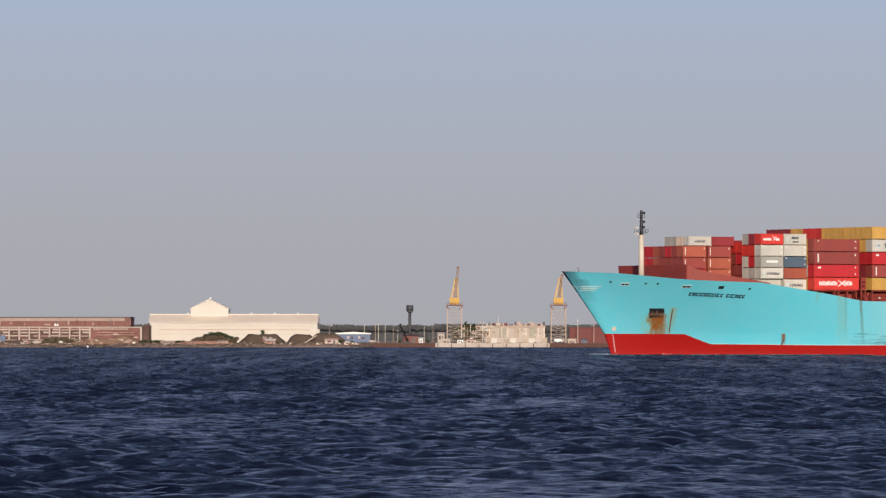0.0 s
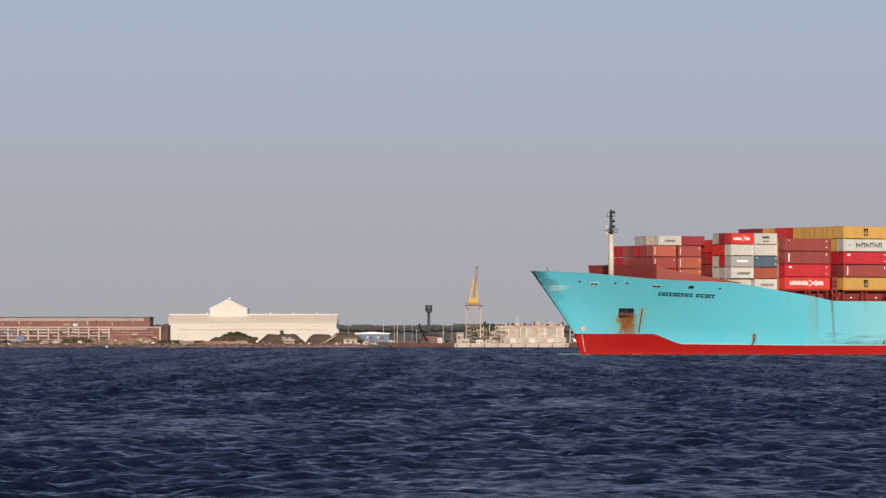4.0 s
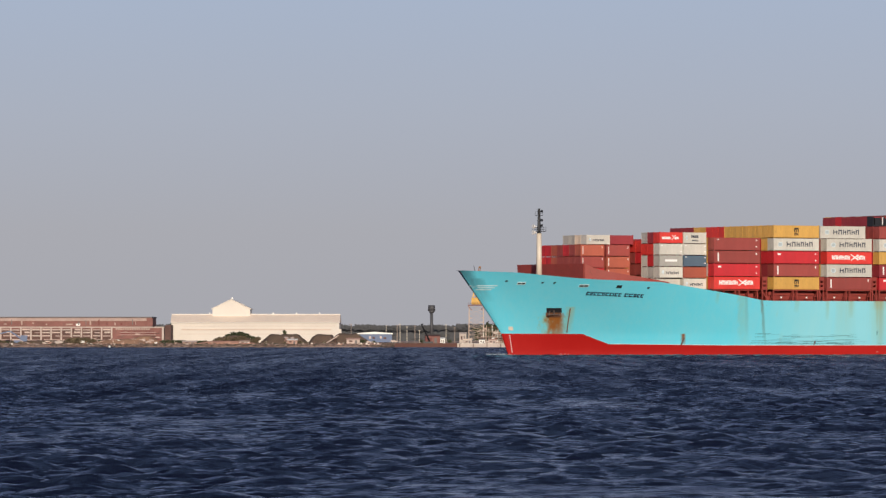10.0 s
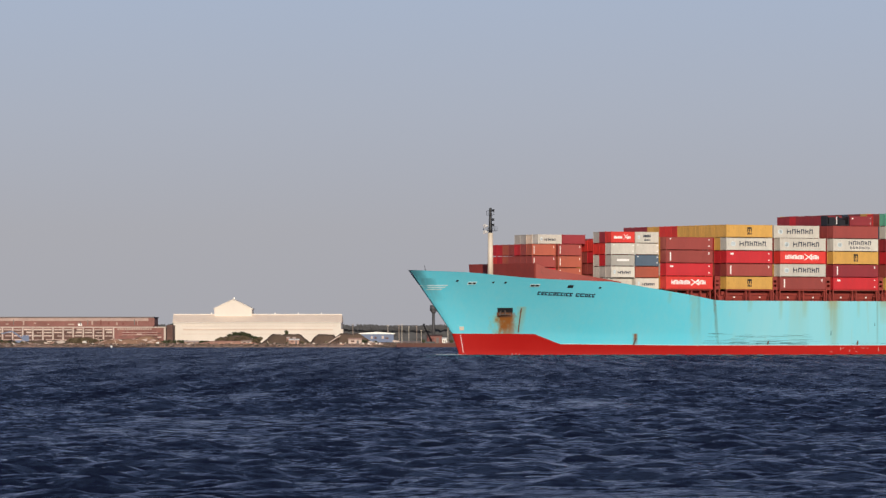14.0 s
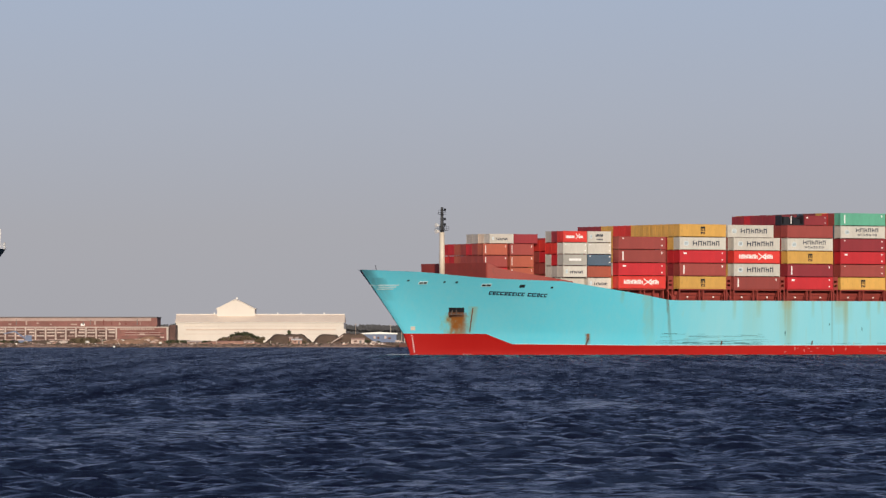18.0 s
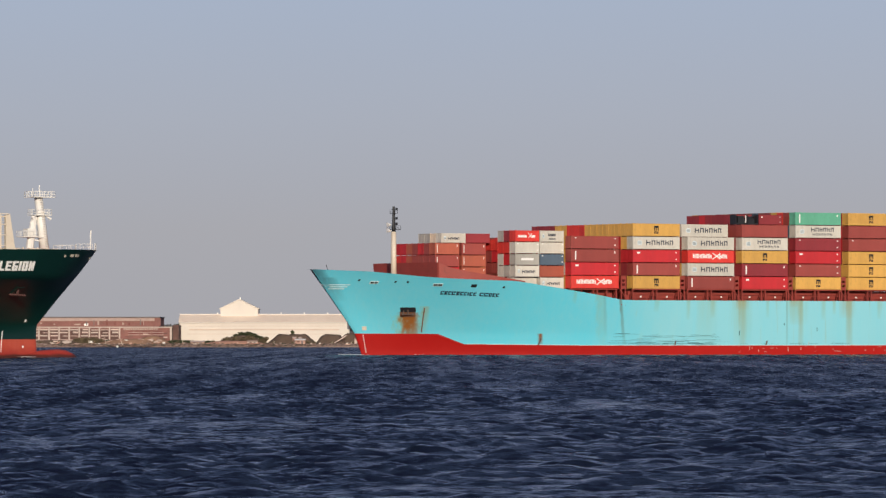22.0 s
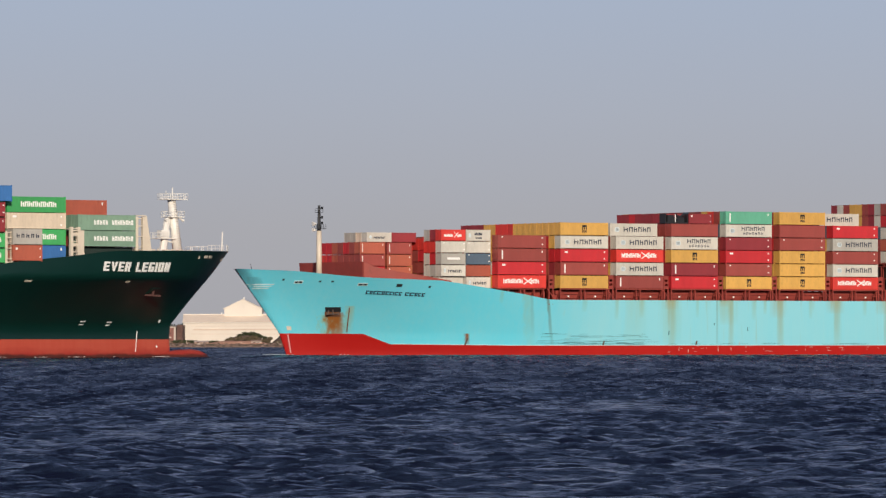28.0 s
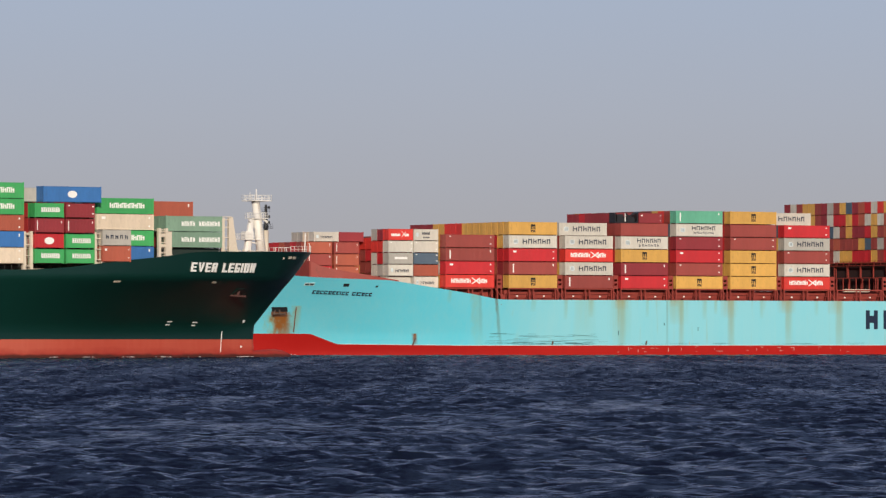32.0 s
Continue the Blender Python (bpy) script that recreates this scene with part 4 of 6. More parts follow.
def tiers_of(b, c):
    """How high column c of bay b is stacked."""
    if b == 0:
        return 4
    if b == 1:
        return 5
    if b == 2:
        return 4 if c == 0 else 5
    if b == 3:
        return 5 if c < 2 or c > 8 else 6
    if b == 4:
        return 6
    if b == 5:
        return 6
    return 6 if c in (3, 4) else 5


H20 = 2.591
for b, (x, near) in enumerate(BAYS):
    for c in range(17):
        n = tiers_of(b, c)
        for k in range(n):
            shown = c < 3 or (k >= 4 and c < 10 and b in (2, 3, 6)) or (b == 1 and k == 4)
            if c == 0 and k < len(near):
                col, mark = near[k]
            elif b == 1 and k == 4:
                col, mark = ("yellow" if c < 8 or c in (11, 12) else "scarlet" if c < 11 else "maroon"), ""
            elif b == 2 and k == 4 and c == 1:
                col, mark = "white", "star_name"
            elif b == 6 and k == 5 and c == 3:
                col, mark = "white", "star_name"
            elif b == 3 and k == 5:
                col, mark = ("red" if c == 6 else "maroon"), ""
            elif k == 4 and b == 3:
                col, mark = "brown", ""
            else:
                col, mark = crng.choice(RANDOM_PAINT), ""
            if c == 1 and b > 0 and k < 4 and not mark:
                col = ["brown", "maroon", "red", "yellow", "brown"][k] if b == 1 else crng.choice(["brown", "brown", "maroon", "red", "yellow"])
            if b == 3 and k == 5:
                container(blue_pose, x, col_y(c), BASE + TIER * k, col, mark, 12.192, H20 - 0.35, group=BG)
            elif shown:
                container(blue_pose, x, col_y(c), BASE + TIER * k, col, mark, group=BG)
            else:
                REST["blue"].append((x, col_y(c), BASE + TIER * k, 12.19, 2.872))

# twenty-footers behind the breakwater
FORE = {(0, 0, 1): "brown", (0, 0, 2): "orange", (0, 1, 1): "orange", (0, 1, 2): "brown", (1, 0, 2): "brown", (1, 0, 1): "brown",
        (2, 0, 2): "red", (3, 0, 2): "brown", (4, 0, 2): "orange", (5, 0, 2): "red"}
for c in range(7):
    for half_bay, x in ((0, 24.62), (1, 31.32)):
        for k in range(3):
            y = -11.26 + WIDE / 2 + c * PITCH_Y
            col = FORE.get((c, half_bay, k), ("red", "orange", "scarlet", "brown", "red", "orange", "brown", "scarlet")[(c * 3 + k * 5 + half_bay) % 8])
            if c < 2 or k > 0:
                container(blue_pose, x, y, 16.45 + 2.595 * k, col, "upright" if c == 0 else "specks" if c == 1 else "", 6.058, 2.535, group=BG)
            else:
                REST["blue"].append((x, y, 16.45 + 2.595 * k, 6.06, 2.58))
# low half-height boxes on top of them, set further aft
for c, pair in enumerate((("white", "maroon"), ("cream", "maroon"), ("grey", "red"), ("grey", "brown"))):
    for x, col in zip((27.7, 33.85), pair):
        container(blue_pose, x, -11.26 + WIDE / 2 + (c + 1) * PITCH_Y, 24.25, col, "star_name" if col == "white" else "", 6.058, 2.1, group=BG)
# the next bay, twenty-footers in pairs; two columns stand higher on a hatch
AFT = {(0, 0): "white", (0, 1): "white", (0, 2): "grey", (0, 3): "white", (0, 4): "scarlet",
       (1, 0): "white", (1, 1): "orange", (1, 2): "slate", (1, 3): "white", (1, 4): "white"}
AFT_MARKS = {(0, 1): "star_name", (0, 2): "oval_badge", (0, 4): "crossed", (1, 0): "star_name", (1, 4): "two_names", (1, 2): "specks", (0, 3): "specks", (1, 3): "specks"}
INNER = {(2, 4): "maroon", (3, 4): "grey", (2, 3): "scarlet", (3, 3): "scarlet", (2, 2): "red", (3, 2): "white", (2, 1): "grey", (3, 1): "white", (4, 3): "scarlet", (5, 3): "scarlet", (4, 2): "red", (5, 2): "brown"}
for c in range(1, 16):
    for half_bay, x in ((0, 40.35), (1, 46.6)):
        for k in range(5):
            col, mk = (AFT[(half_bay, k)], AFT_MARKS.get((half_bay, k), "")) if c == 1 else (INNER.get((c, k), "scarlet" if k == 3 else "brown"), "")
            if k == 4 and c > 3:
                continue
            z = 14.3 + 2.54 * k + (0.7 if c in (4, 5) else 0.0)
            if c < 6 or k == 3:
                if k == 0 and half_bay == 0 and c < 3:
                    if c == 1:
                        container(blue_pose, x, col_y(c) + 1.1, z, col, mk, 6.058, 2.48, group=BG)
                    continue
                container(blue_pose, x, col_y(c), z, col, mk, 6.058, 2.48, group=BG)
            else:
                REST["blue"].append((x, col_y(c), z, 6.06, 2.525))
# the tall block behind the empty bay
for c in range(17):
    for k in range(7):
        col = crng.choice(["brown"] * 4 + ["maroon"] * 2 + ["red", "red", "scarlet", "orange", "orange", "yellow", "yellow", "yellow", "yellow", "grey", "white", "slate"])
        if k >= 2:
            container(blue_pose, 168.7, col_y(c), BASE + 0.9 + 2.74 * k, col, "", 12.192, 2.70, group=BG)
# a twenty-footer and a flat rack with machinery on top
container(blue_pose, 103.6, col_y(1), BASE + TIER * 5, "maroon", "tab", 6.058, H20 - 0.35, group=BG)


def flat_rack():
    r = thing("flat_rack", None, "flat rack loaded with black machinery", "container", BG)
    part("base", boxed(0, 6.0, -1.2, 1.2, 0, 0.3), BLACK, r)
    for x in (0, 5.8):
        part("end_frame", boxed(x, x + 0.2, -1.2, 1.2, 0.3, 2.2), BLACK, r)
    bm = bmesh.new()
    box(bm, 0.8, 2.4, -0.9, 0.9, 0.3, 1.9)
    beam(bm, (2.0, -0.8, 0.5), (5.2, -0.8, 2.1), 0.25)
    beam(bm, (3.0, -0.6, 2.0), (5.4, -0.4, 0.6), 0.3)
    box(bm, 3.4, 5.2, -0.8, 0.8, 0.3, 1.4)
    part("machinery", bm, BLACK, r, "black machinery")
    part("strap", boxed(2.6, 2.75, -1.22, -1.0, 0.3, 2.0), LETTER_WHITE, r)
    on_ship(r, blue_pose, pose(97.4, col_y(1), BASE + TIER * 5))


flat_rack()


def joined_boxes(name, rows, mat, label):
    """Containers deep inside the stacks, joined."""
    bm_v, bm_f = [], []
    for x, y, z, L, H in rows:
        n = len(bm_v)
        for px, py, pz in ((x, -1, 0), (x + L, -1, 0), (x + L, 1, 0), (x, 1, 0), (x, -1, 1), (x + L, -1, 1), (x + L, 1, 1), (x, 1, 1)):
            bm_v.append((px, y + py * WIDE / 2, z + pz * H))
        for f in ((3, 2, 1, 0), (4, 5, 6, 7), (0, 1, 5, 4), (1, 2, 6, 5), (2, 3, 7, 6), (3, 0, 4, 7)):
            bm_f.append(tuple(n + i for i in f))
    return tagged(new(name, link_mesh(name, bm_v, bm_f, [mat])), label, "containers", kind="stuff")


def mixed_paint():
    m, n, l, p = nodes_of("mixed_container_paint")
    g = n.new("ShaderNodeNewGeometry")
    r = ramp(n, l, g.outputs["Random Per Island"], [(0.0, (0.27, 0.07, 0.05)), (0.3, (0.5, 0.03, 0.035)), (0.5, (0.25, 0.035, 0.045)), (0.65, (0.66, 0.38, 0.09)), (0.8, (0.5, 0.47, 0.42)), (0.92, (0.07, 0.11, 0.16))])
    n[len(n) - 1].color_ramp.interpolation = "CONSTANT"
    dirt = noise_of(n, l, 1.5, 5.0, (1, 1, 0.3))
    l.new(mix_rgb(n, l, maths(n, l, "MULTIPLY", dirt, 0.35), r, (0.08, 0.05, 0.04)), p.inputs["Base Color"])
    p.inputs["Roughness"].default_value = 0.6
    return m


MIXED = mixed_paint()
on_ship(joined_boxes("inner_containers", REST["blue"], MIXED, "mixed red, brown and yellow containers inside the stacks"), blue_pose, Matrix())

# ---- the dark green ship ----
G_SHAPE = hull_shape(((-6, 0.6, 3.26, 5.9, 16.0, 19.7), (12.9, 12.9, 13.1, 12.9, 3.5, 0.3)),
                     ((0, 20, 38, 41, 46, 56, 67, 75, 400), (19.75, 19.55, 19.3, 19.0, 18.35, 17.45, 16.2, 15.7, 15.6)),
                     ((0, 0.3, 1, 5, 10, 20, 33, 45, 55), (0.15, 1.0, 2.2, 6.5, 10.5, 15.5, 19.8, 21.8, 22.4)),
                     ((0, 0.5, 10, 25, 45, 65, 85, 105), (0.15, 0.5, 3.4, 8.0, 13.5, 17.5, 20.5, 22.4)), 22.4, 300, (4.2, 14.4))
green_ship = on_ship(thing("container_ship", None, "dark green container ship with faded red bottom and white foremast", "ship"), green_pose, Matrix())
ship_hull(green_ship, G_SHAPE, lambda x: 3.26, 300, GREEN, ORANGE_BOOT, ("dark green side plating", "faded red bottom plating"), DECK_RED)


def block_letter(ch):
    """Strokes of a heavy square capital in a box one high, as four-cornered shapes, and its width."""
    def bar(x0, x1, z0, z1):
        return ((x0, z0), (x1, z0), (x1, z1), (x0, z1))
    w, t, h = 0.78, 0.26, 0.2
    left, right = bar(0, t, 0, 1), bar(w - t, w, 0, 1)
    top, low, mid = bar(t, w, 1 - h, 1), bar(t, w, 0, h), bar(t, w * 0.92, 0.41, 0.59)
    if ch == "E":
        return w, [left, top, mid, low]
    if ch == "L":
        return w * 0.95, [left, bar(t, w * 0.95, 0, h)]
    if ch == "I":
        return t, [left]
    if ch == "O":
        return w, [left, right, bar(t, w - t, 1 - h, 1), bar(t, w - t, 0, h)]
    if ch == "G":
        return w, [left, top, low, bar(w - t, w, h, 0.55), bar(w * 0.52, w - t, 0.4, 0.55)]
    if ch == "N":
        return w, [left, right, ((t, 0.72), (w - t, 0.0), (w - t, 0.36), (t, 1.0))]
    if ch == "R":
        return w, [left, bar(t, w - t, 1 - h, 1), bar(w - t, w, 0.42, 1), bar(t, w - t, 0.38, 0.56), ((w - t, 0), (w, 0), (w - 0.06, 0.42), (w - t - 0.06, 0.42))]
    return w * 1.1, [((w * 0.42, 0), (w * 0.55, 0), (t, 1), (0, 1)), ((w * 0.55, 0), (w * 0.68, 0), (w * 1.1, 1), (w * 1.1 - t, 1))]


GAP_SHADE = surface("dark_green_gap_shade", (0.015, 0.03, 0.026), 0.7, 0, 0.3, 2.0, 0.3)
DULL_RUST = surface("dull_red_rust", (0.075, 0.030, 0.026), 0.85, 0, 0.3, 3.0, 0.5)


def green_fittings():
    s = green_ship
    # bulb
    bm = bmesh.new()
    bmesh.ops.create_uvsphere(bm, u_segments=20, v_segments=12, radius=1.0)
    for v in bm.verts:
        k = math.sqrt(max(0.0, 1 - v.co.x ** 4)) / max(0.05, math.sqrt(max(0.0, 1 - v.co.x ** 2)))
        v.co = Vector((v.co.x * 9.5 + 13.2, v.co.y * k * 3.0, v.co.z * k * 3.8 - 2.7 - 0.9 * v.co.x))
    part("bulbous_bow", bm, ORANGE_BOOT, s, "faded red bulbous bow awash", True)
    # foremast: raked white A-shaped mast with three platforms
    bm = bmesh.new()
    beam(bm, (11.0, 0, 18.4), (12.5, 0, 29.3), 0.95, 10, 0.75)
    mast = part("foremast", bm, WHITE, s, "white steel foremast with railed platforms", True)
    bm = bmesh.new()
    beam(bm, (14.6, 0, 18.4), (13.4, 0, 25.8), 0.8, 8, 0.6)
    box(bm, 13.4, 15.2, -0.8, 0.8, 22.2, 23.6)
    box(bm, 11.5, 15.4, -0.9, 0.9, 21.95, 22.1)
    for z in (19.6, 21.2, 24.2):
        beam(bm, (11.3, 0, z), (14.3, 0, z + 0.5), 0.14)
    part("rear_leg", bm, WHITE, mast)
    for z, r, w in ((29.3, 2.3, 1.6), (26.0, 1.8, 1.2), (22.0, 1.5, 1.2)):
        bm = bmesh.new()
        cx = 12.2 if z > 22 else 14.9
        box(bm, cx - r, cx + r, -w, w, z, z + 0.16)
        handrail(bm, [(cx - r, -w, z), (cx + r, -w, z), (cx + r, w, z), (cx - r, w, z), (cx - r, -w, z)], 1.15, 0.8, 0.05, 2)
        part("platform", bm, WHITE, mast, "white railed mast platform")
    bm = bmesh.new()
    beam(bm, (12.3, 0, 29.3), (12.3, 0, 31.6), 0.12, 6)
    part("aerial", bm, WHITE, mast)
    bm = bmesh.new()
    beam(bm, (13.7, 0, 29.3), (13.7, 0, 31.0), 0.07, 6)
    part("aerial", bm, WHITE, mast)
    for x in (10.2, 14.2):
        bm = bmesh.new()
        beam(bm, (12.4 + (x - 12.4) * 0.5, 0.6, 26.0), (x, 0.6, 25.4), 0.12, 6, 0.28)
        part("floodlight", bm, WHITE, mast)
    bm = bmesh.new()
    for z in np.arange(19, 29, 0.45):
        beam(bm, (11.0 + (z - 18.4) * 0.138 - 0.3, 1.0, z), (11.0 + (z - 18.4) * 0.138 + 0.3, 1.0, z), 0.05)
    part("ladder", bm, CREAM, mast)
    bm = bmesh.new()
    beam(bm, (1.4, 0, 18.6), (1.2, 0, 23.4), 0.13, 6)
    part("jackstaff", bm, WHITE, s, "white jackstaff at the bow")
    bm = bmesh.new()
    for side in (-1, 1):
        pts = [(x, side * (G_SHAPE[2](x, G_SHAPE[1](x)) - 0.15), G_SHAPE[1](x)) for x in (0.5, 1.4, 2.4)]
        handrail(bm, pts, 1.2, 0.8, 0.045, 2)
    part("bow_rail", bm, WHITE, s, "white bow handrail")
    bm = bmesh.new()
    box(bm, 5.5, 8.3, -1.6, 1.6, 18.4, 19.0)
    handrail(bm, [(5.5, 1.6, 19.0), (8.3, 1.6, 19.0), (8.3, -1.6, 19.0), (5.5, -1.6, 19.0), (5.5, 1.6, 19.0)], 1.6, 1.4, 0.06, 2)
    part("winch_platform", bm, WHITE, s, "white railed winch platform")
    bm = bmesh.new()
    for x, y in ((16, 9), (20, 10.5), (24, 12), (27, 13), (13, 7)):
        box(bm, x, x + 1.1, y, y + 0.8, 18.3, 19.8)
        beam(bm, (x + 2, y, 18.3), (x + 2, y, 19.95), 0.25, 8)
    part("mooring_gear", bm, CREAM, s, "cream mooring bollards and vents")
    # ship's name
    for side in (1, -1):
        at = 0.0
        for ch in "EVER LEGION":
            if ch == " ":
                at += 0.78
                continue
            wide, strokes = block_letter(ch)
            bm = bmesh.new()
            for quad in strokes:
                rings = []
                for out in (0.2, 0.02):
                    ring = []
                    for x, z in quad:
                        along = (at + x + 0.12 * z) * 1.632
                        ship_x = 39.9 - along if side > 0 else 22.5 + along
                        ring.append(bm.verts.new(on_side(G_SHAPE, ship_x, 15.62 + 1.68 * z + 0.0069 * abs(ship_x - 31), out, side)[0]))
                    rings.append(ring)
                bm.faces.new(rings[0])
                for i in range(4):
                    j = (i + 1) % 4
                    bm.faces.new((rings[0][i], rings[1][i], rings[1][j], rings[0][j]))
            part("name_letter", bm, LETTER_WHITE, s, "white block letter of the ship's name")
            at += wide + 0.27
    for side in (1, -1):
        for x0, x1, z0, z1 in ((9.2, 10.4, 18.3, 18.75), (11.2, 12.2, 18.3, 18.75), (3.0, 3.5, 17.9, 18.4), (13.6, 14.0, 18.2, 18.6), (55.5, 57, 13.6, 13.85), (32, 33, 13.6, 13.85)):
            bm = bmesh.new()
            plate_patch(bm, G_SHAPE, x0, x1, z0, z1, 0.06, side)
            part("fairlead", bm, CREAM, s, "pale mooring opening")
        bm = bmesh.new()
        plate_patch(bm, G_SHAPE, 22.6, 24.8, 11.5, 12.7, 0.12, side, -0.4)
        pocket = part("anchor_pocket", bm, GREEN, s, "dark anchor pocket")
        bm = bmesh.new()
        p, n = on_side(G_SHAPE, 23.6, 12.0, 0.35, side)
        beam(bm, p + Vector((-1.5, 0.4 * side, -0.5)), p + Vector((1.5, -0.4 * side, -0.3)), 0.2, 6)
        beam(bm, p + Vector((0, 0, -0.4)), p + Vector((-0.3, 0, 0.8)), 0.25, 6)
        part("anchor", bm, DULL_RUST, pocket, "dull rusty stockless anchor")
        bm = bmesh.new()
        for a, c in ((29.5, 5.9), (36.5, 6.0)):
            plate_patch(bm, G_SHAPE, a, a + 1.3, c + 0.45, c + 0.6, 0.06, side, -0.4, 1, 1)
            plate_patch(bm, G_SHAPE, a + 0.3, a + 1.3, c - 0.1, c + 0.05, 0.06, side, -0.4, 1, 1)
        part("tug_marks", bm, LETTER_WHITE, s, "small white tug marks")
        bm = bmesh.new()
        plate_patch(bm, G_SHAPE, 22.3, 22.44, 0.9, 4.8, 0.05, side, -0.1)
        part("draught_marks", bm, LETTER_WHITE, s, "white draught marks")
        bm = bmesh.new()
        plate_patch(bm, G_SHAPE, 16.2, 16.7, 6.4, 6.9, 0.05, side)
        plate_patch(bm, G_SHAPE, 16.5, 16.9, 1.7, 2.1, 0.05, side)
        part("thruster_mark", bm, LETTER_WHITE, s)
    # lashing bridges with ladders
    for x, top in ((30.6, 25.6), (46.2, 23.5), (60.4, 22.6), (75.2, 22.6), (89.0, 22.6)):
        for side in (1, -1):
            bm = bmesh.new()
            y = side * (min(21.7, G_SHAPE[2](x, G_SHAPE[1](x)) - 0.9))
            z0 = G_SHAPE[1](x) - 1.0
            for q in (-0.75, 0.75):
                box(bm, x + q - 0.28, x + q + 0.28, y - 0.3, y + 0.3, z0, top)
            for z in np.arange(z0 + 1.6, top + 0.2, 1.9):
                box(bm, x - 1.0, x + 1.0, y - 0.4, y + 0.4, z, z + 0.16)
            for z in np.arange(z0 + 0.4, top, 0.4):
                beam(bm, (x - 0.3, y + side * 0.32, z), (x + 0.3, y + side * 0.32, z), 0.035)
            if x < 35:
                prism(bm, [(x - 2.5, z0 + 1.0), (x - 0.9, z0 + 1.0), (x - 0.9, top + 0.2), (x - 1.4, top + 0.2)], y - 0.15, y + 0.15)
                for q in (1.1, 1.7):
                    box(bm, x + q - 0.12, x + q + 0.12, y - 0.15, y + 0.15, z0, top)
            if 40 < x < 50:
                prism(bm, [(x - 2.9, z0), (x - 1.0, z0), (x - 1.0, top - 0.6), (x - 1.9, top - 0.6), (x - 1.9, z0 + 1.6)], y - 0.15, y + 0.15)
                for z in (top - 3.2, top - 1.3):
                    box(bm, x - 1.0, x + 1.0, y - 0.2, y + 0.2, z - 0.3, z + 0.3)
            part("lashing_bridge", bm, CREAM, s, "cream steel lashing bridge with ladder")
        bm = bmesh.new()
        w = min(21.5, G_SHAPE[2](x, G_SHAPE[1](x)) - 0.8)
        box(bm, x - 0.8, x + 0.8, -w, w, top - 0.4, top - 0.24)
        for y in np.arange(-w, w + 0.1, 2.5):
            beam(bm, (x, y, G_SHAPE[1](x) - 1), (x, y, top - 0.3), 0.12)
        part("lashing_bridge", bm, CREAM, s)
    for x0, x1 in ((32.6, 45.0), (47.8, 60.0), (61.4, 74.2), (76.2, 88.5), (90, 102.5)):
        bm = bmesh.new()
        w = min(20.5, G_SHAPE[2](x0, G_SHAPE[1](x0) - 1.2) - 0.6)
        # foremost coaming raised in dark green to paint the shaded gap under the boxes
        box(bm, x0, x1, -w, w, G_SHAPE[1](x1) - 1.1, 20.0 if x0 < 40 else G_SHAPE[1]((x0 + x1) / 2) - 0.2)
        part("hatch_coaming", bm, GAP_SHADE if x0 < 40 else CREAM, s)


green_fittings()
GG = "containers stacked on the dark green ship"


def g_col(c):
    return 22.4 - WIDE / 2 - c * PITCH_Y


def g_box(x, c, z, col, mark="", L=12.192, H=2.896):
    return container(green_pose, x, g_col(c), z, col, mark, L, H, True, GG)


def stack(x, cols, z0, tiers, L=12.192, skip=()):
    for c in cols:
        for k in range(tiers(c)):
            if (c, k) not in skip:
                REST["green"].append((x, g_col(c), z0 + 2.91 * k, L, 2.896))


# foremost bay
AX = 32.7
g_box(AX, 1, 20.05, "sage", "long_name")
g_box(AX, 1, 22.96, "sage", "long_name")
for c in (2, 3):
    for k in range(2):
        g_box(AX, c, 20.05 + 2.91 * k, "sage" if k else "brown")
g_box(AX, 5, 25.87, "orange", "upright")
g_box(AX, 9, 25.87, "maroon")
stack(AX, range(4, 16), 20.05, lambda c: 2)
# second bay
for k, (col, mark) in enumerate((("blue", "upright"), ("lime", "block_name"), ("cream", "tab"), ("lime", "block_name"))):
    g_box(47.5, 1, 17.3 + 2.91 * k, col, mark)
g_box(53.9, 0, 17.3, "orange", "tab", 6.058, H20 + 0.3)
g_box(53.9, 0, 20.21, "grey", "five_letters", 6.058, H20 + 0.3)
stack(47.5, range(2, 17), 17.3, lambda c: 4 if c < 14 else 3)
# third bay, twenty-footers in pairs
for x, cols in ((68.1, (("lime", "block_name"), ("red", "round_badge"), ("maroon", "upright"), ("lime", "block_name"))),
                (61.6, (("lime", "block_name"), ("lime", "block_name"), ("maroon", "upright"), ("maroon", "specks")))):
    for k, (col, mark) in enumerate(cols):
        g_box(x, 0, 16.9 + 2.75 * k, col, mark, 6.058, H20)
g_box(60.2, 0, 27.9, "blue", "round_badge")
for c, col in ((1, "grey"), (2, "red"), (3, "brown"), (4, "grey")):
    g_box(69.0, c, 27.95, col, "", 6.058, H20)
for c in range(1, 17):
    for k in range(4):
        for x in (68.1, 61.6):
            REST["green"].append((x, g_col(c), 16.9 + 2.75 * k, 6.06, 2.6))
# fourth and fifth bays
for k, (col, mark) in enumerate((("cream", "specks"), ("blue", "upright"), ("orange", "tab"), ("lime", "block_name"), ("lime", "block_name"))):
    g_box(76.4, 0, 16.8 + 2.91 * k, col, mark)
stack(76.4, range(1, 17), 16.8, lambda c: 5)
stack(90.2, range(0, 17), 16.8, lambda c: 5)
on_ship(joined_boxes("inner_containers", REST["green"], MIXED, "mixed containers inside the green ship's stacks"), green_pose, Matrix())


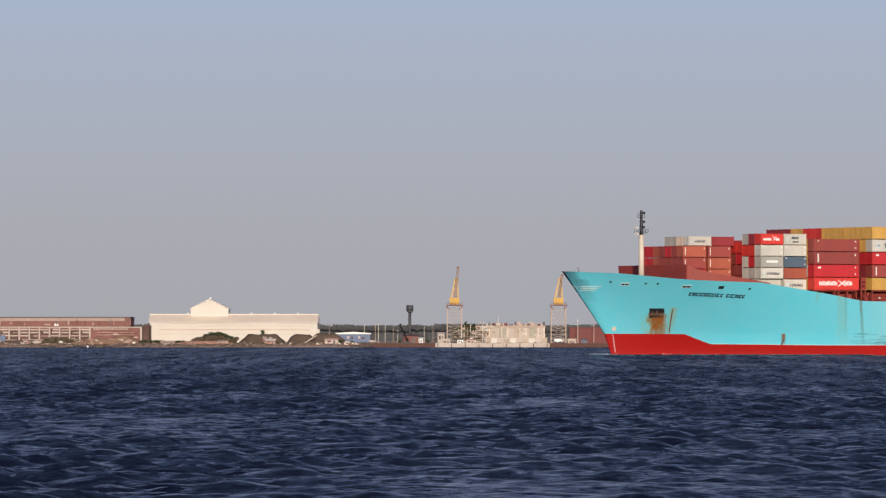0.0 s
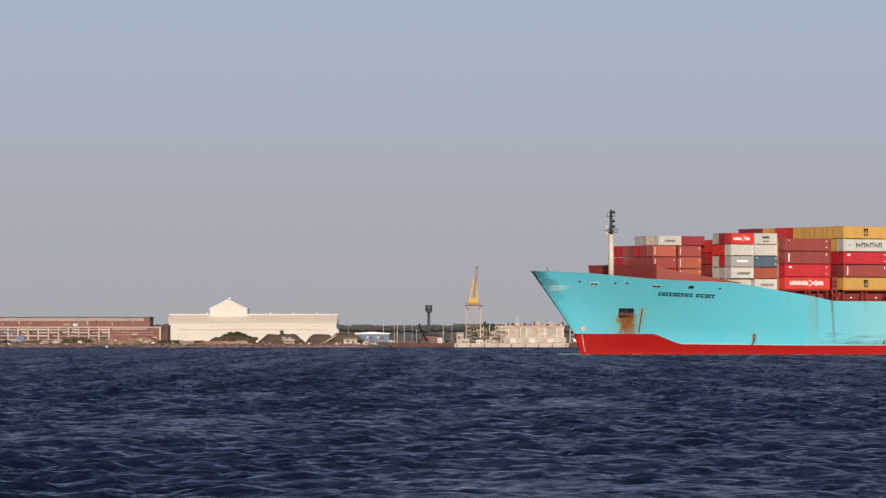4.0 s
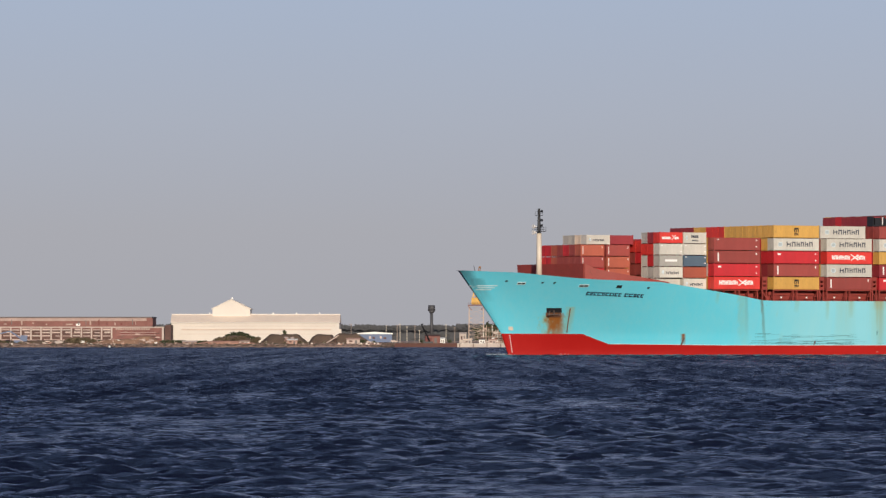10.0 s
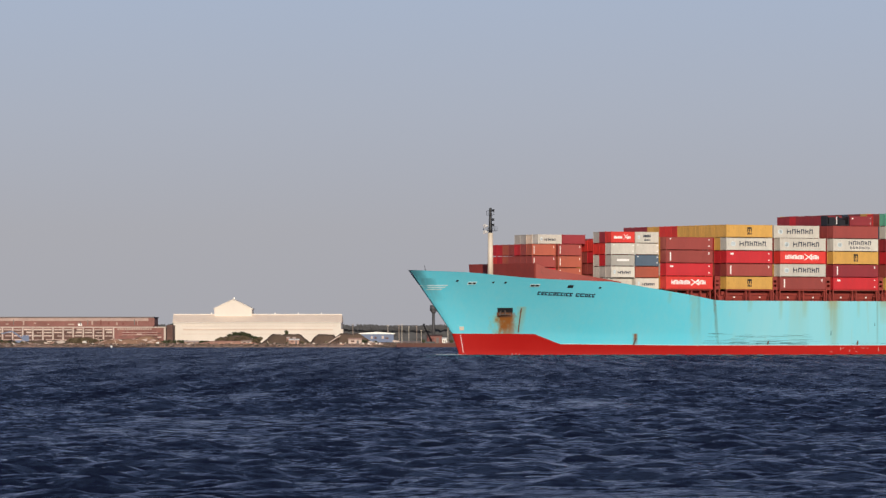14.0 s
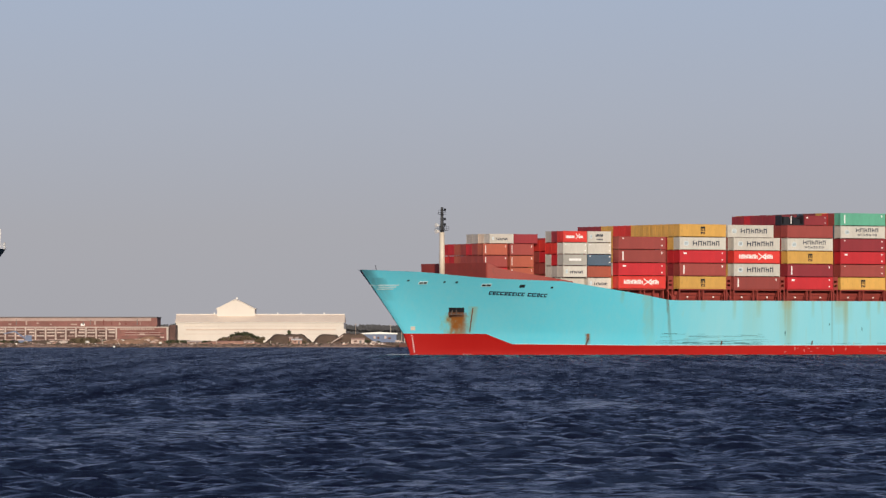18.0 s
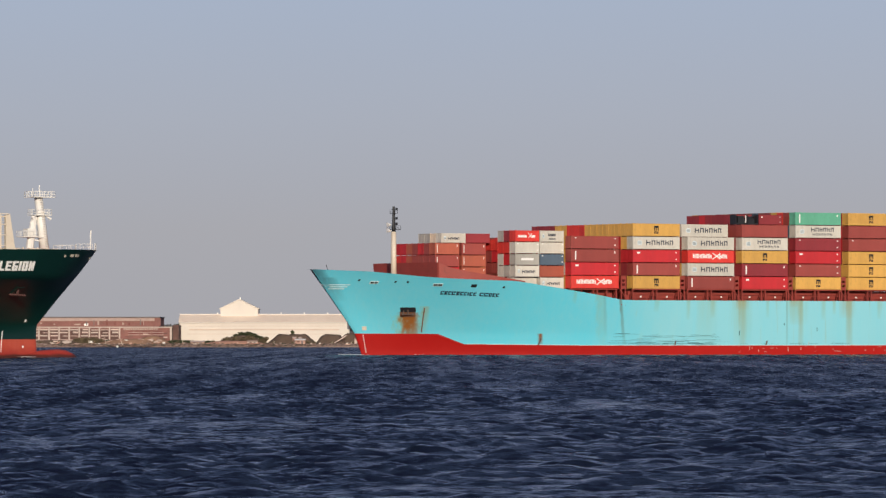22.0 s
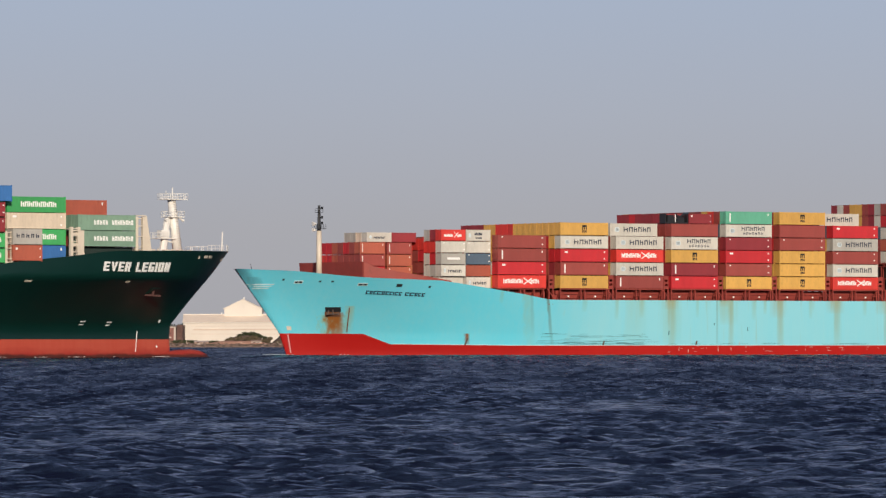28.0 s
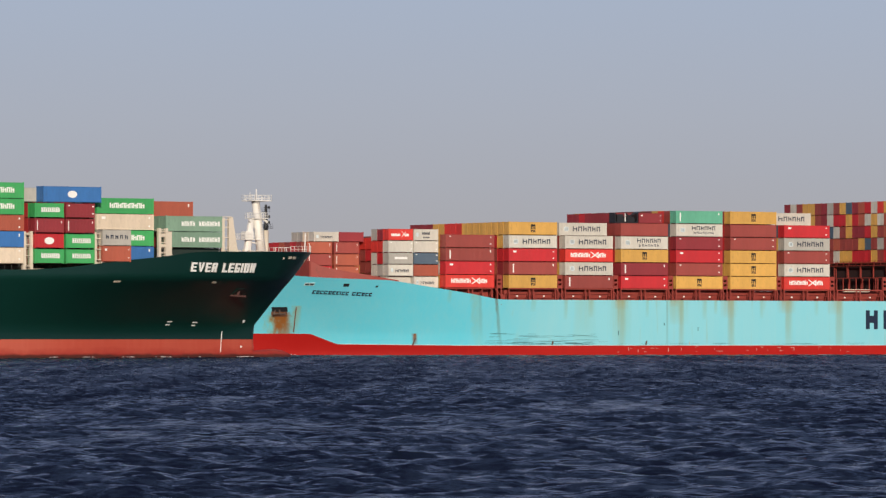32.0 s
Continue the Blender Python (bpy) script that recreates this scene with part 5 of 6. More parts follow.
# ---- far bank ----
BRICK = surface("old_red_brick", (0.230, 0.100, 0.084), 0.85, 0, 0.35, 1.2, 0.12, bump=0.02, stain=(0.13, 0.085, 0.07), stain_amount=0.7)
CONCRETE = surface("pale_concrete", (0.51, 0.43, 0.375), 0.85, 0, 0.18, 0.8, 0.1, stain=(0.25, 0.2, 0.15))
HALL_WALL = surface("cream_corrugated_wall", (0.655, 0.60, 0.53), 0.7, 0, 0.06, 1.0, 0.08, (1, 1, 0.3))
HALL_ROOF = surface("weathered_tan_roof", (0.88, 0.72, 0.57), 0.8, 0, 0.10, 0.8, 0.06, (1, 1, 0.3), stain=(0.76, 0.54, 0.40))
ROOF_GREY = surface("grey_sheet_roof", (0.15, 0.135, 0.13), 0.8, 0, 0.2, 0.8, 0.1)
GLASS_DARK = surface("dirty_window_glass", (0.115, 0.062, 0.052), 0.9, 0, 0.5, 0.7, 0.2)
SASH = surface("pale_window_panels", (0.56, 0.44, 0.38), 0.7, 0, 0.25, 0.9, 0.2)
YELLOW = surface("crane_yellow_paint", (0.55, 0.30, 0.03), 0.5, 0, 0.15, 1.5, 0.3, stain=(0.3, 0.15, 0.03), stain_amount=0.3)
TRUSS = surface("weathered_tan_steel", (0.47, 0.36, 0.29), 0.8, 0, 0.25, 1.0, 0.2)
DARK_STEEL = surface("dark_grey_steel", (0.06, 0.06, 0.065), 0.6, 0, 0.3, 1.0, 0.2)
SAND = surface("pale_bank_sand", (0.33, 0.225, 0.175), 0.95, 0, 0.25, 0.5, 0.06, bump=0.1, stain=(0.16, 0.12, 0.08))
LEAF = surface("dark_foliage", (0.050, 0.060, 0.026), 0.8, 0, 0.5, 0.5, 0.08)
# distance haze is mixed into this leaf colour as flat grey
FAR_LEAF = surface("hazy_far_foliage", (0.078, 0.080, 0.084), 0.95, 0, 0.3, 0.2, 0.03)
BLUE_WALL = surface("blue_sheet_wall", (0.15, 0.19, 0.29), 0.8, 0, 0.15, 1.0, 0.2)
BARGE = surface("rust_brown_quay", (0.105, 0.046, 0.036), 0.85, 0, 0.3, 0.8, 0.1, stain=(0.06, 0.04, 0.035))
REDBROWN = surface("red_oxide_sheet", (0.16, 0.040, 0.035), 0.7, 0, 0.2, 1.0, 0.15)

bm = bmesh.new()
edge = [(-1600, 2776), (-240, 2774), (-200, 2772), (-170, 2774), (-130, 2772), (-90, 2773), (-48, 2771), (-20, 2774), (90, 2774), (300, 2772), (1600, 2776)]
rows = []
for dy, z in ((0, -0.6), (2, 0.5), (8, 1.6), (60, 2.0), (400, 2.6), (2150, 3.0)):
    rows.append([bm.verts.new((x * (1 + dy / 3000), y + dy, z + (0.3 * noise.noise((x * 0.05, dy * 0.1, 3.0)) if 0 < dy < 100 else 0))) for x, y in edge])
for a, b in zip(rows[:-1], rows[1:]):
    for i in range(len(edge) - 1):
        bm.faces.new((a[i], a[i + 1], b[i + 1], b[i]))
me = bpy.data.meshes.new("ground")
bm.to_mesh(me)
bm.free()
me.materials.append(SAND)
tagged(new("ground", me), "low sandy far bank with scrub", "ground", kind="structure")


def clump_mesh(name, seed, n, rx, ry, rz, leaf, mat, z0=0.0):
    """A crown of many small leaf clumps with an uneven outline."""
    rng = random.Random(seed)
    verts, faces = [], []
    for _ in range(n):
        while True:
            p = Vector((rng.uniform(-1, 1), rng.uniform(-1, 1), rng.uniform(-1, 1)))
            if 0.25 < p.length < 1:
                break
        p *= 0.75 + 0.35 * noise.noise(p * 1.7 + Vector((seed, 0, 0)))
        c = Vector((p.x * rx, p.y * ry, z0 + p.z * rz))
        a = Vector((rng.uniform(-1, 1), rng.uniform(-1, 1), rng.uniform(-0.6, 1))).normalized()
        u = a.orthogonal().normalized()
        w = a.cross(u)
        s = leaf * rng.uniform(0.6, 1.3)
        k = len(verts)
        for q in range(5):
            t = 2 * math.pi * q / 5
            verts.append(c + (u * math.cos(t) + w * math.sin(t)) * s * rng.uniform(0.6, 1.1))
        verts.append(c + a * s * 0.5)
        faces += [(k + q, k + (q + 1) % 5, k + 5) for q in range(5)]
    return link_mesh(name, verts, faces, [mat])


def far_woods():
    """The belt of woods along the far horizon: a lumpy edge of crowns with loose leaf clumps in front."""
    rng = random.Random(5)
    verts, faces = [], []
    nx, nz = 420, 9
    for i in range(nx + 1):
        x = -430 + 790 * i / nx
        top = 11.6 + 1.1 * noise.noise((x * 0.02, 0, 0)) + 0.9 * noise.noise((x * 0.11, 4.0, 0)) + 0.5 * noise.noise((x * 0.4, 9.0, 0))
        for j in range(nz + 1):
            v = j / nz
            verts.append((x, 3422 + 2.2 * noise.noise((x * 0.12, v * 4, 2.0)) + 0.9 * noise.noise((x * 0.5, v * 9, 5.0)) + 2 * v * v, 1.0 + (top - 1.0) * v))
    for i in range(nx):
        for j in range(nz):
            k = i * (nz + 1) + j
            faces.append((k, k + nz + 1, k + nz + 2, k + 1))
    for i in range(900):
        y = rng.uniform(3418.5, 3420.5)
        x = rng.uniform(-430, 355)
        top = 12.2 + 1.1 * noise.noise((x * 0.02, 0, 0)) + rng.uniform(-1.2, 0.5)
        r = rng.uniform(3, 7)
        for _ in range(22):
            a, b = rng.uniform(0, 6.283), rng.random()
            c = Vector((x + r * math.cos(a) * b, y + math.sin(a) * b, top - 2.6 * rng.random() ** 1.4 * (0.4 + 0.6 * b)))
            n = Vector((rng.uniform(-0.3, 0.3), -1, rng.uniform(-0.1, 0.4))).normalized()
            u = n.orthogonal().normalized()
            w = n.cross(u)
            s, turn = rng.uniform(0.3, 0.75), rng.uniform(0, 1.2)
            k = len(verts)
            verts += [c + (u * math.cos(turn + q * 1.2566) + w * math.sin(turn + q * 1.2566)) * s * rng.uniform(0.7, 1.1) for q in range(5)]
            faces.append((k, k + 1, k + 2, k + 3, k + 4))
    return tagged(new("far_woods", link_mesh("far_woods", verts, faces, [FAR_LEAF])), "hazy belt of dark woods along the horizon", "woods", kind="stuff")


far_woods()


BAND = surface("faded_pinkish_band", (0.57, 0.46, 0.38), 0.8, 0, 0.2, 0.8, 0.1, stain=(0.62, 0.55, 0.48))


def cream_hall():
    hall = thing("warehouse", pose(-95.3, 2830, 1.9), "long cream corrugated warehouse with raised gabled middle", "building")
    bm = boxed(-42, 42, 0, 45, 0, 10.4)
    part("wall", bm, HALL_WALL, hall, "cream corrugated walls")
    bm = bmesh.new()
    prism(bm, [(-0.6, 10.35), (10.5, 14.25), (45.6, 10.35)], -42.4, 42.4, "x")
    part("roof", bm, HALL_ROOF, hall, "weathered tan sheet roof")
    part("ridge_cap", boxed(-42.4, 42.4, 10.0, 11.0, 14.1, 14.5), HALL_WALL, hall, "pale ridge capping")
    part("eave", boxed(-42.4, 42.4, -0.75, -0.5, 10.0, 10.45), HALL_WALL, hall, "pale eaves gutter")
    bm = bmesh.new()
    prism(bm, [(-21.8, 10), (-2.9, 10), (-2.9, 17.1), (-12.4, 21.7), (-21.8, 17.1)], 8, 34)
    part("gable_house", bm, HALL_WALL, hall, "cream raised gable")
    bm = bmesh.new()
    for sx in (-1, 1):
        prism(bm, [(-12.4, 21.7), (-12.4, 22.1), (-12.4 + sx * 10.0, 17.2), (-12.4 + sx * 10.0, 16.8)], 7.6, 34.4)
    part("gable_roof", bm, HALL_WALL, hall)
    for z in (4.3, 8.3):
        part("wall_seam", boxed(-38, 40, -0.12, 0, z, z + 0.22), BAND, hall)
    bm = boxed(-37, 38, -0.25, 0, 6.3, 7.0)
    part("window_band", bm, BAND, hall, "pale tan window band")
    for x in (-23.3, 8.6, 20.3, 32.0, -12.4):
        z = 14.2 if x != -12.4 else 22.0
        bm = bmesh.new()
        beam(bm, (x, 11 if z < 20 else 22, z - 1), (x, 11 if z < 20 else 22, z + 1.0), 0.4, 8)
        part("vent", bm, WHITE, hall)
    bm = boxed(42, 43.0, 2, 14, 0, 6.8)
    part("lean_to", bm, HALL_WALL, hall)


cream_hall()


DULL_BAND = surface("dull_clerestory_panels", (0.40, 0.29, 0.25), 0.8, 0, 0.25, 0.8, 0.15, stain=(0.22, 0.14, 0.11))


def brick_factory():
    frng = random.Random(71)
    fac = thing("factory", pose(-140, 2800, 1.8), "long old red brick factory with pale pillars and window bays", "building")
    part("wall", boxed(-190, -6.5, 14, 60, 0, 12.6), BRICK, fac, "upper red brick wall")
    part("roof", boxed(-190, -6.2, 13.6, 60.4, 12.6, 13.1), ROOF_GREY, fac, "grey sheet roof")
    part("roof_band", boxed(-190, -6.4, 13.7, 14, 11.0, 12.4), DULL_BAND, fac, "pale clerestory band")
    part("front_wall", boxed(-190, 0, 0.5, 14, 0, 7.6), BRICK, fac, "lower brick front")
    part("cornice", boxed(-190, 0.3, 0, 14, 7.6, 8.1), CONCRETE, fac, "pale cornice")
    for i in range(34):
        x = -25.5 - i * 5.0
        bm = boxed(x - 0.35, x + 0.35, 0.1, 0.5, 0, 7.6)
        part("pillar", bm, CONCRETE, fac)
        if x < -186:
            break
        bay = part("window", boxed(x - 4.5, x - 0.5, 0.3, 0.5, 1.0, 7.0), GLASS_DARK, fac, "tall dirty factory window")
        for j, z in enumerate((1.3, 3.3, 4.9, 6.3)):
            w = frng.uniform(0.0, 1.6) if frng.random() < 0.4 else 0.0
            part("panel", boxed(x - 4.4 + w, x - 0.6, 0.2, 0.3, z, z + frng.choice((0.4, 0.6, 0.8))), (SASH, CONCRETE, SASH, DULL_BAND)[frng.randrange(4)], bay)
    for x, z, w, h in ((-49, 8.9, 3.2, 0.7), (-44, 8.6, 2.0, 1.1), (-25, 8.9, 0.5, 1.4), (-80, 9.2, 1.4, 0.5), (-66, 9.6, 1.0, 0.6)):
        part("sign", boxed(x, x + w, 13.85, 14, z, z + h), LETTER_WHITE if x == -44 else DULL_BAND, fac, "small pale sign")
    for x in (-18, -12, -6):
        win = part("window", boxed(x - 3.0, x + 1.5, 0.35, 0.5, 3.8, 5.8), REDBROWN if x > -20 else GLASS_DARK, fac, "broad dirty factory window")
        for q in (3.9, 5.1):
            part("panel", boxed(x - 3.3, x + 2.3, 0.25, 0.35, q, q + 0.35), DULL_BAND, win)
    for i in range(15):
        part("sign_letter", boxed(-23.5 + i * 1.15, -22.8 + i * 1.15, 0.3, 0.5, 6.6, 7.3), CONCRETE if i % 3 else SASH, fac)
    part("side_block", boxed(0.6, 3.6, 4, 30, 0, 8.9), GLASS_DARK, fac, "dark side block")
    part("roof_box", boxed(-8.9, -5.9, 13.3, 17, 8.6, 12.4), BRICK, fac, "brick roof housing")
    for i in range(24):
        x, z = frng.uniform(-60, -2), frng.uniform(1.5, 6.0)
        part("wall_patch", boxed(x, x + frng.uniform(0.5, 3.0), 0.33, 0.5, z, z + frng.uniform(0.2, 0.7)), (SASH, DULL_BAND, GLASS_DARK, REDBROWN)[i % 4], fac)
    for i in range(16):
        x = frng.uniform(-90, -8)
        part("roof_pipe", boxed(x, x + frng.uniform(0.2, 0.8), 13.4, 13.7, 9.0, 9.0 + frng.uniform(0.6, 3.0)), (ROOF_GREY, REDBROWN, DULL_BAND)[i % 3], fac)
    part("end_frame", boxed(-0.6, 0.4, 0.1, 0.5, 0, 8.1), CONCRETE, fac)


brick_factory()


JIB = surface("rust_brown_jib_paint", (0.24, 0.12, 0.05), 0.8, 0, 0.3, 1.0, 0.25)


def portal_crane(x, top, turn):
    cr = thing("dockside_crane", pose(x, 2805, 1.9), "yellow dockside crane on a tall weathered lattice tower", "crane", "dockside cranes")
    bm = bmesh.new()
    h, w = 18.5, 3.7
    for sx in (-1, 1):
        for sy in (-1, 1):
            beam(bm, (sx * w, sy * w, 0), (sx * w * 0.95, sy * w * 0.95, h), 0.32)
    for k in range(9):
        z0, z1 = h * k / 9, h * (k + 1) / 9
        for sy in (-1, 1):
            beam(bm, (-w, sy * w, z0), (w, sy * w, z1), 0.085)
            beam(bm, (w, sy * w, z0), (-w, sy * w, z1), 0.085)
            beam(bm, (-w, sy * w, z1), (w, sy * w, z1), 0.085)
            beam(bm, (sy * w, -w, z0), (sy * w, w, z1), 0.085)
            beam(bm, (sy * w, -w, z1), (sy * w, w, z1), 0.085)
    part("tower", bm, TRUSS, cr, "weathered tan lattice tower")
    bm = boxed(-4.1, 4.1, -4.1, 4.1, h, h + 0.35)
    handrail(bm, [(-4.1, -4.1, h + 0.35), (4.1, -4.1, h + 0.35)], 1.1, 1.2, 0.07, 2)
    for q in (-1, 1):
        beam(bm, (q * 4.2, -4.4, h), (q * 2.4, -4.4, h - 2), 0.2)
    part("platform", bm, REDBROWN, cr, "dark crane platform with railing")
    cab = thing("slewing_house")
    cab.parent, cab.matrix_basis = cr, pose(0, 0, h + 0.7, 0, 0, turn)
    part("machine_house", boxed(-2.4, 2.4, -2.6, 2.6, -0.2, 3.2), YELLOW, cab, "yellow machine house")
    bm = bmesh.new()
    for sy in (-1.4, 1.4):
        beam(bm, (-1.8, sy, 2.9), (0.5, sy * 0.5, 13.0), 0.4)
        beam(bm, (1.9, sy, 2.9), (1.3, sy * 0.5, 13.0), 0.4)
    for k in range(1, 9):
        q = k / 9
        a, b = -1.8 + 2.3 * q, 1.9 - 0.6 * q
        beam(bm, (a, -1.4 + 0.7 * q, 3.0 + 10 * q), (b, -1.4 + 0.7 * q, 3.0 + 10 * q), 0.1)
        beam(bm, (a, -1.4 + 0.7 * q, 3.0 + 10 * q), (b, -1.4 + 0.7 * q, 4.1 + 10 * q), 0.1)
    part("mast_frame", bm, YELLOW, cab, "yellow lattice mast")
    bm = bmesh.new()
    for q in (-0.45, 0.45):
        beam(bm, (0.3 + q, -1.8, 3), (1.75 + q, -3, top), 0.16)
    for k in range(14):
        q = k / 14
        beam(bm, (-0.15 + 1.45 * q, -1.8 - 1.2 * q, 3 + (top - 3) * q), (0.85 + 1.45 * q, -1.8 - 1.2 * q, 3 + (top - 3) * (q + 0.07)), 0.12)
    part("jib", bm, JIB, cab, "steep rust-brown lattice jib")
    part("jib_head", boxed(1.15, 2.35, -3.6, -2.4, top - 0.8, top + 0.1), JIB, cab)
    return cr


portal_crane(15.2, 18.6, 0)
portal_crane(66.8, 14.8, 0)


def water_tower():
    t = thing("water_tower", pose(-7.2, 2900, 2.0), "dark grey water tower with a round head", "tower")
    bm = bmesh.new()
    beam(bm, (0, 0, 0), (0, 0, 15.5), 0.9, 12, 0.75)
    part("shaft", bm, DARK_STEEL, t, smooth=True)
    bm = bmesh.new()
    beam(bm, (0, 0, 15.0), (0, 0, 16.4), 0.8, 16, 1.9)
    beam(bm, (0, 0, 16.4), (0, 0, 19.2), 1.9, 16, 1.75)
    part("tank", bm, DARK_STEEL, t, "dark round tank", True)


water_tower()


TAN_SHEET = surface("weathered_tan_sheet", (0.46, 0.37, 0.29), 0.85, 0, 0.25, 0.9, 0.15, stain=(0.25, 0.17, 0.12))
OLD_SHEET = surface("old_grey_green_sheet", (0.38, 0.35, 0.28), 0.85, 0, 0.25, 0.9, 0.15, stain=(0.22, 0.18, 0.13))


def dock_buildings():
    d = thing("dock_building", pose(43, 2802, 1.8), "pale tan dockside building with rooftop plant", "building")
    part("wall", boxed(-17, 17, 0, 16, 0, 8.0), CONCRETE, d, "pale tan wall")
    part("roof", boxed(-17.2, 17.2, -0.2, 16.2, 8.0, 8.4), HALL_ROOF, d)
    rng = random.Random(4)
    for i in range(9):
        x = -15 + i * 3.5 + rng.uniform(-1, 1)
        part("rooftop_unit", boxed(x, x + rng.uniform(1, 2.6), 3, 6, 8.4, 8.4 + rng.uniform(0.6, 2.0)), TRUSS if i % 2 else CONCRETE, d)
    for i in range(12):
        part("wall_rib", boxed(-16.5 + i * 3, -16.2 + i * 3, -0.2, 0, 0, 8.0), HALL_ROOF if i % 3 else TRUSS, d)
    for x, w, z, h in ((-9, 1.2, 5.0, 0.8), (3, 1.6, 5.2, 0.7), (12, 1.0, 5.0, 0.9)):
        part("window", boxed(x, x + w, -0.1, 0, z, z + h), DULL_BAND, d)
    part("front_wall", boxed(-13, 18, -7, -6.6, 0, 2.7), CONCRETE, d, "low cream front wall")
    for i in range(14):
        part("wall_seam", boxed(-12.5 + i * 2.25, -12.38 + i * 2.25, -7.06, -7, 0, 3.0), DULL_BAND, d)
    for i in range(26):
        x = rng.uniform(-17, 17)
        part("rooftop_pipe", boxed(x, x + rng.uniform(0.2, 1.6), 1, 3, 8.4, 8.4 + rng.uniform(0.3, 1.3)), (TRUSS, ROOF_GREY, CONCRETE, REDBROWN)[i % 4], d)
    for i in range(22):
        x, z = rng.uniform(-16.5, 16), rng.uniform(3.2, 7.2)
        part("wall_panel", boxed(x, x + rng.uniform(0.4, 2.4), -0.15, 0, z, z + rng.uniform(0.15, 0.6)), (TRUSS, HALL_WALL, DULL_BAND)[i % 3], d)
    part("parapet", boxed(-17.3, 17.3, -0.3, 0, 7.6, 8.6), TRUSS, d)
    for i in range(30):
        x = -16.5 + i * 1.12 + rng.uniform(-0.4, 0.4)
        part("rooftop_unit", boxed(x, x + rng.uniform(0.3, 1.5), 7, 10, 8.4, 8.4 + rng.choice((0.5, 0.8, 1.1, 1.6, 2.2))), (ROOF_GREY, TRUSS, REDBROWN, CONCRETE, GLASS_DARK)[i % 5], d)
    for i in range(9):
        x = -16.8 + i * 3.7
        part("wall_sheet", boxed(x, x + 3.5, -0.06, 0, 0.2, 7.5), (CONCRETE, TAN_SHEET, CONCRETE, OLD_SHEET)[i % 4], d)
    for i in range(10):
        x = -12.8 + i * 3.1
        part("front_sheet", boxed(x, x + 2.9, -7.09, -7.07, 0.1, rng.uniform(1.9, 2.65)), (TAN_SHEET, HALL_WALL, CONCRETE)[i % 3], d)
    for x in (-6, 9):
        part("downpipe", boxed(x, x + 0.4, -0.3, 0, 0, 8.0), TRUSS, d)
    q = thing("quay", pose(33.7, 2772, 0), "long pale concrete quay at the water's edge", "quay")
    part("wall", boxed(-28, 28, 0, 6, -1, 1.35), CONCRETE, q)
    part("coping", boxed(-28, 28, -0.2, 6, 1.35, 1.65), HALL_WALL, q, "pale coping")
    for i in range(9):
        part("fender", boxed(-27 + i * 6.7, -26.6 + i * 6.7, -0.4, 0, -0.5, 1.5), BARGE, q)
    for x0, x1 in ((-25, 5.6), (61.8, 130)):
        tagged(part("quay", boxed(x0, x1, 2771.5, 2778, -1, 1.7), BARGE, None), "rust-brown sheet pile quay", "quay")
    r = thing("storage_shed", pose(81, 2815, 1.8), "red oxide sheet storage shed", "shed")
    part("wall", boxed(-8.5, 30, 0, 12, 0, 7.4), REDBROWN, r)
    part("roof", boxed(-8.8, 30.3, -0.3, 12.3, 7.4, 7.8), REDBROWN, r)


dock_buildings()


# ---- smaller things on the far bank ----
def mound(x, y, w, d, h, seed, mat, label, flat=0.6):
    """A heap with an uneven slope."""
    n = 26
    verts, faces = [], []
    for j in range(n + 1):
        for i in range(n + 1):
            u, v = i / n * 2 - 1, j / n * 2 - 1
            f = flat * (0.8 + 0.25 * noise.noise((v * 1.5, seed, 0.7)))
            z = h * min(1.0, (1 - abs(u)) / (1 - f)) * min(1.0, (1 - abs(v)) / 0.45)
            z *= 1 + 0.16 * noise.noise((u * 3.1 + seed, v * 2.2, 0.3))
            z += 0.55 * noise.noise((u * 9 + seed, v * 7, 1.3)) * min(1, z)
            r = max(abs(u), abs(v))
            verts.append((u * w / 2, v * d / 2, max(-0.3, z) if r < 0.995 else -0.5))
    for j in range(n):
        for i in range(n):
            a = j * (n + 1) + i
            faces.append((a, a + 1, a + n + 2, a + n + 1))
    ob = tagged(new("earth_mound", link_mesh("earth_mound", verts, faces, [mat], True)), label, "mound", "heaps along the far bank")
    ob.matrix_basis = pose(x, y, 1.6)
    return ob


EARTH = surface("dark_heap_earth", (0.105, 0.070, 0.050), 0.95, 0, 0.4, 0.5, 0.09, bump=0.25, stain=(0.055, 0.06, 0.03))
PINK_RUBBLE = surface("salmon_brick_rubble", (0.40, 0.215, 0.155), 0.95, 0, 0.35, 0.7, 0.12, bump=0.2, stain=(0.2, 0.12, 0.08))
RED_EARTH = surface("reddish_bank_earth", (0.25, 0.145, 0.095), 0.95, 0, 0.3, 0.5, 0.09, bump=0.2, stain=(0.12, 0.08, 0.05))
mound(-104, 2795, 23, 16, 4.0, 1.0, EARTH, "dark earth heap grown with bushes", 0.35)
mound(-108, 2784, 30, 9, 1.1, 6.0, PINK_RUBBLE, "low reddish earth bank")
mound(-79.8, 2794, 24.5, 16, 4.3, 2.0, EARTH, "flat-topped dark earth heap", 0.72)
mound(-60.6, 2796, 15.5, 16, 4.2, 3.0, EARTH, "dark brown earth heap", 0.6)
mound(-48.2, 2798, 23, 14, 4.7, 4.0, EARTH, "dark brown earth heap with a sloping shoulder", 0.5)
mound(-160, 2785, 34, 10, 2.0, 5.0, RED_EARTH, "low heap of reddish rubble", 0.4)
mound(-149, 2787, 20, 8, 3.4, 8.0, RED_EARTH, "heap of reddish rubble", 0.3)
mound(-200, 2786, 36, 8, 1.3, 9.0, EARTH, "low dark rubble bank")


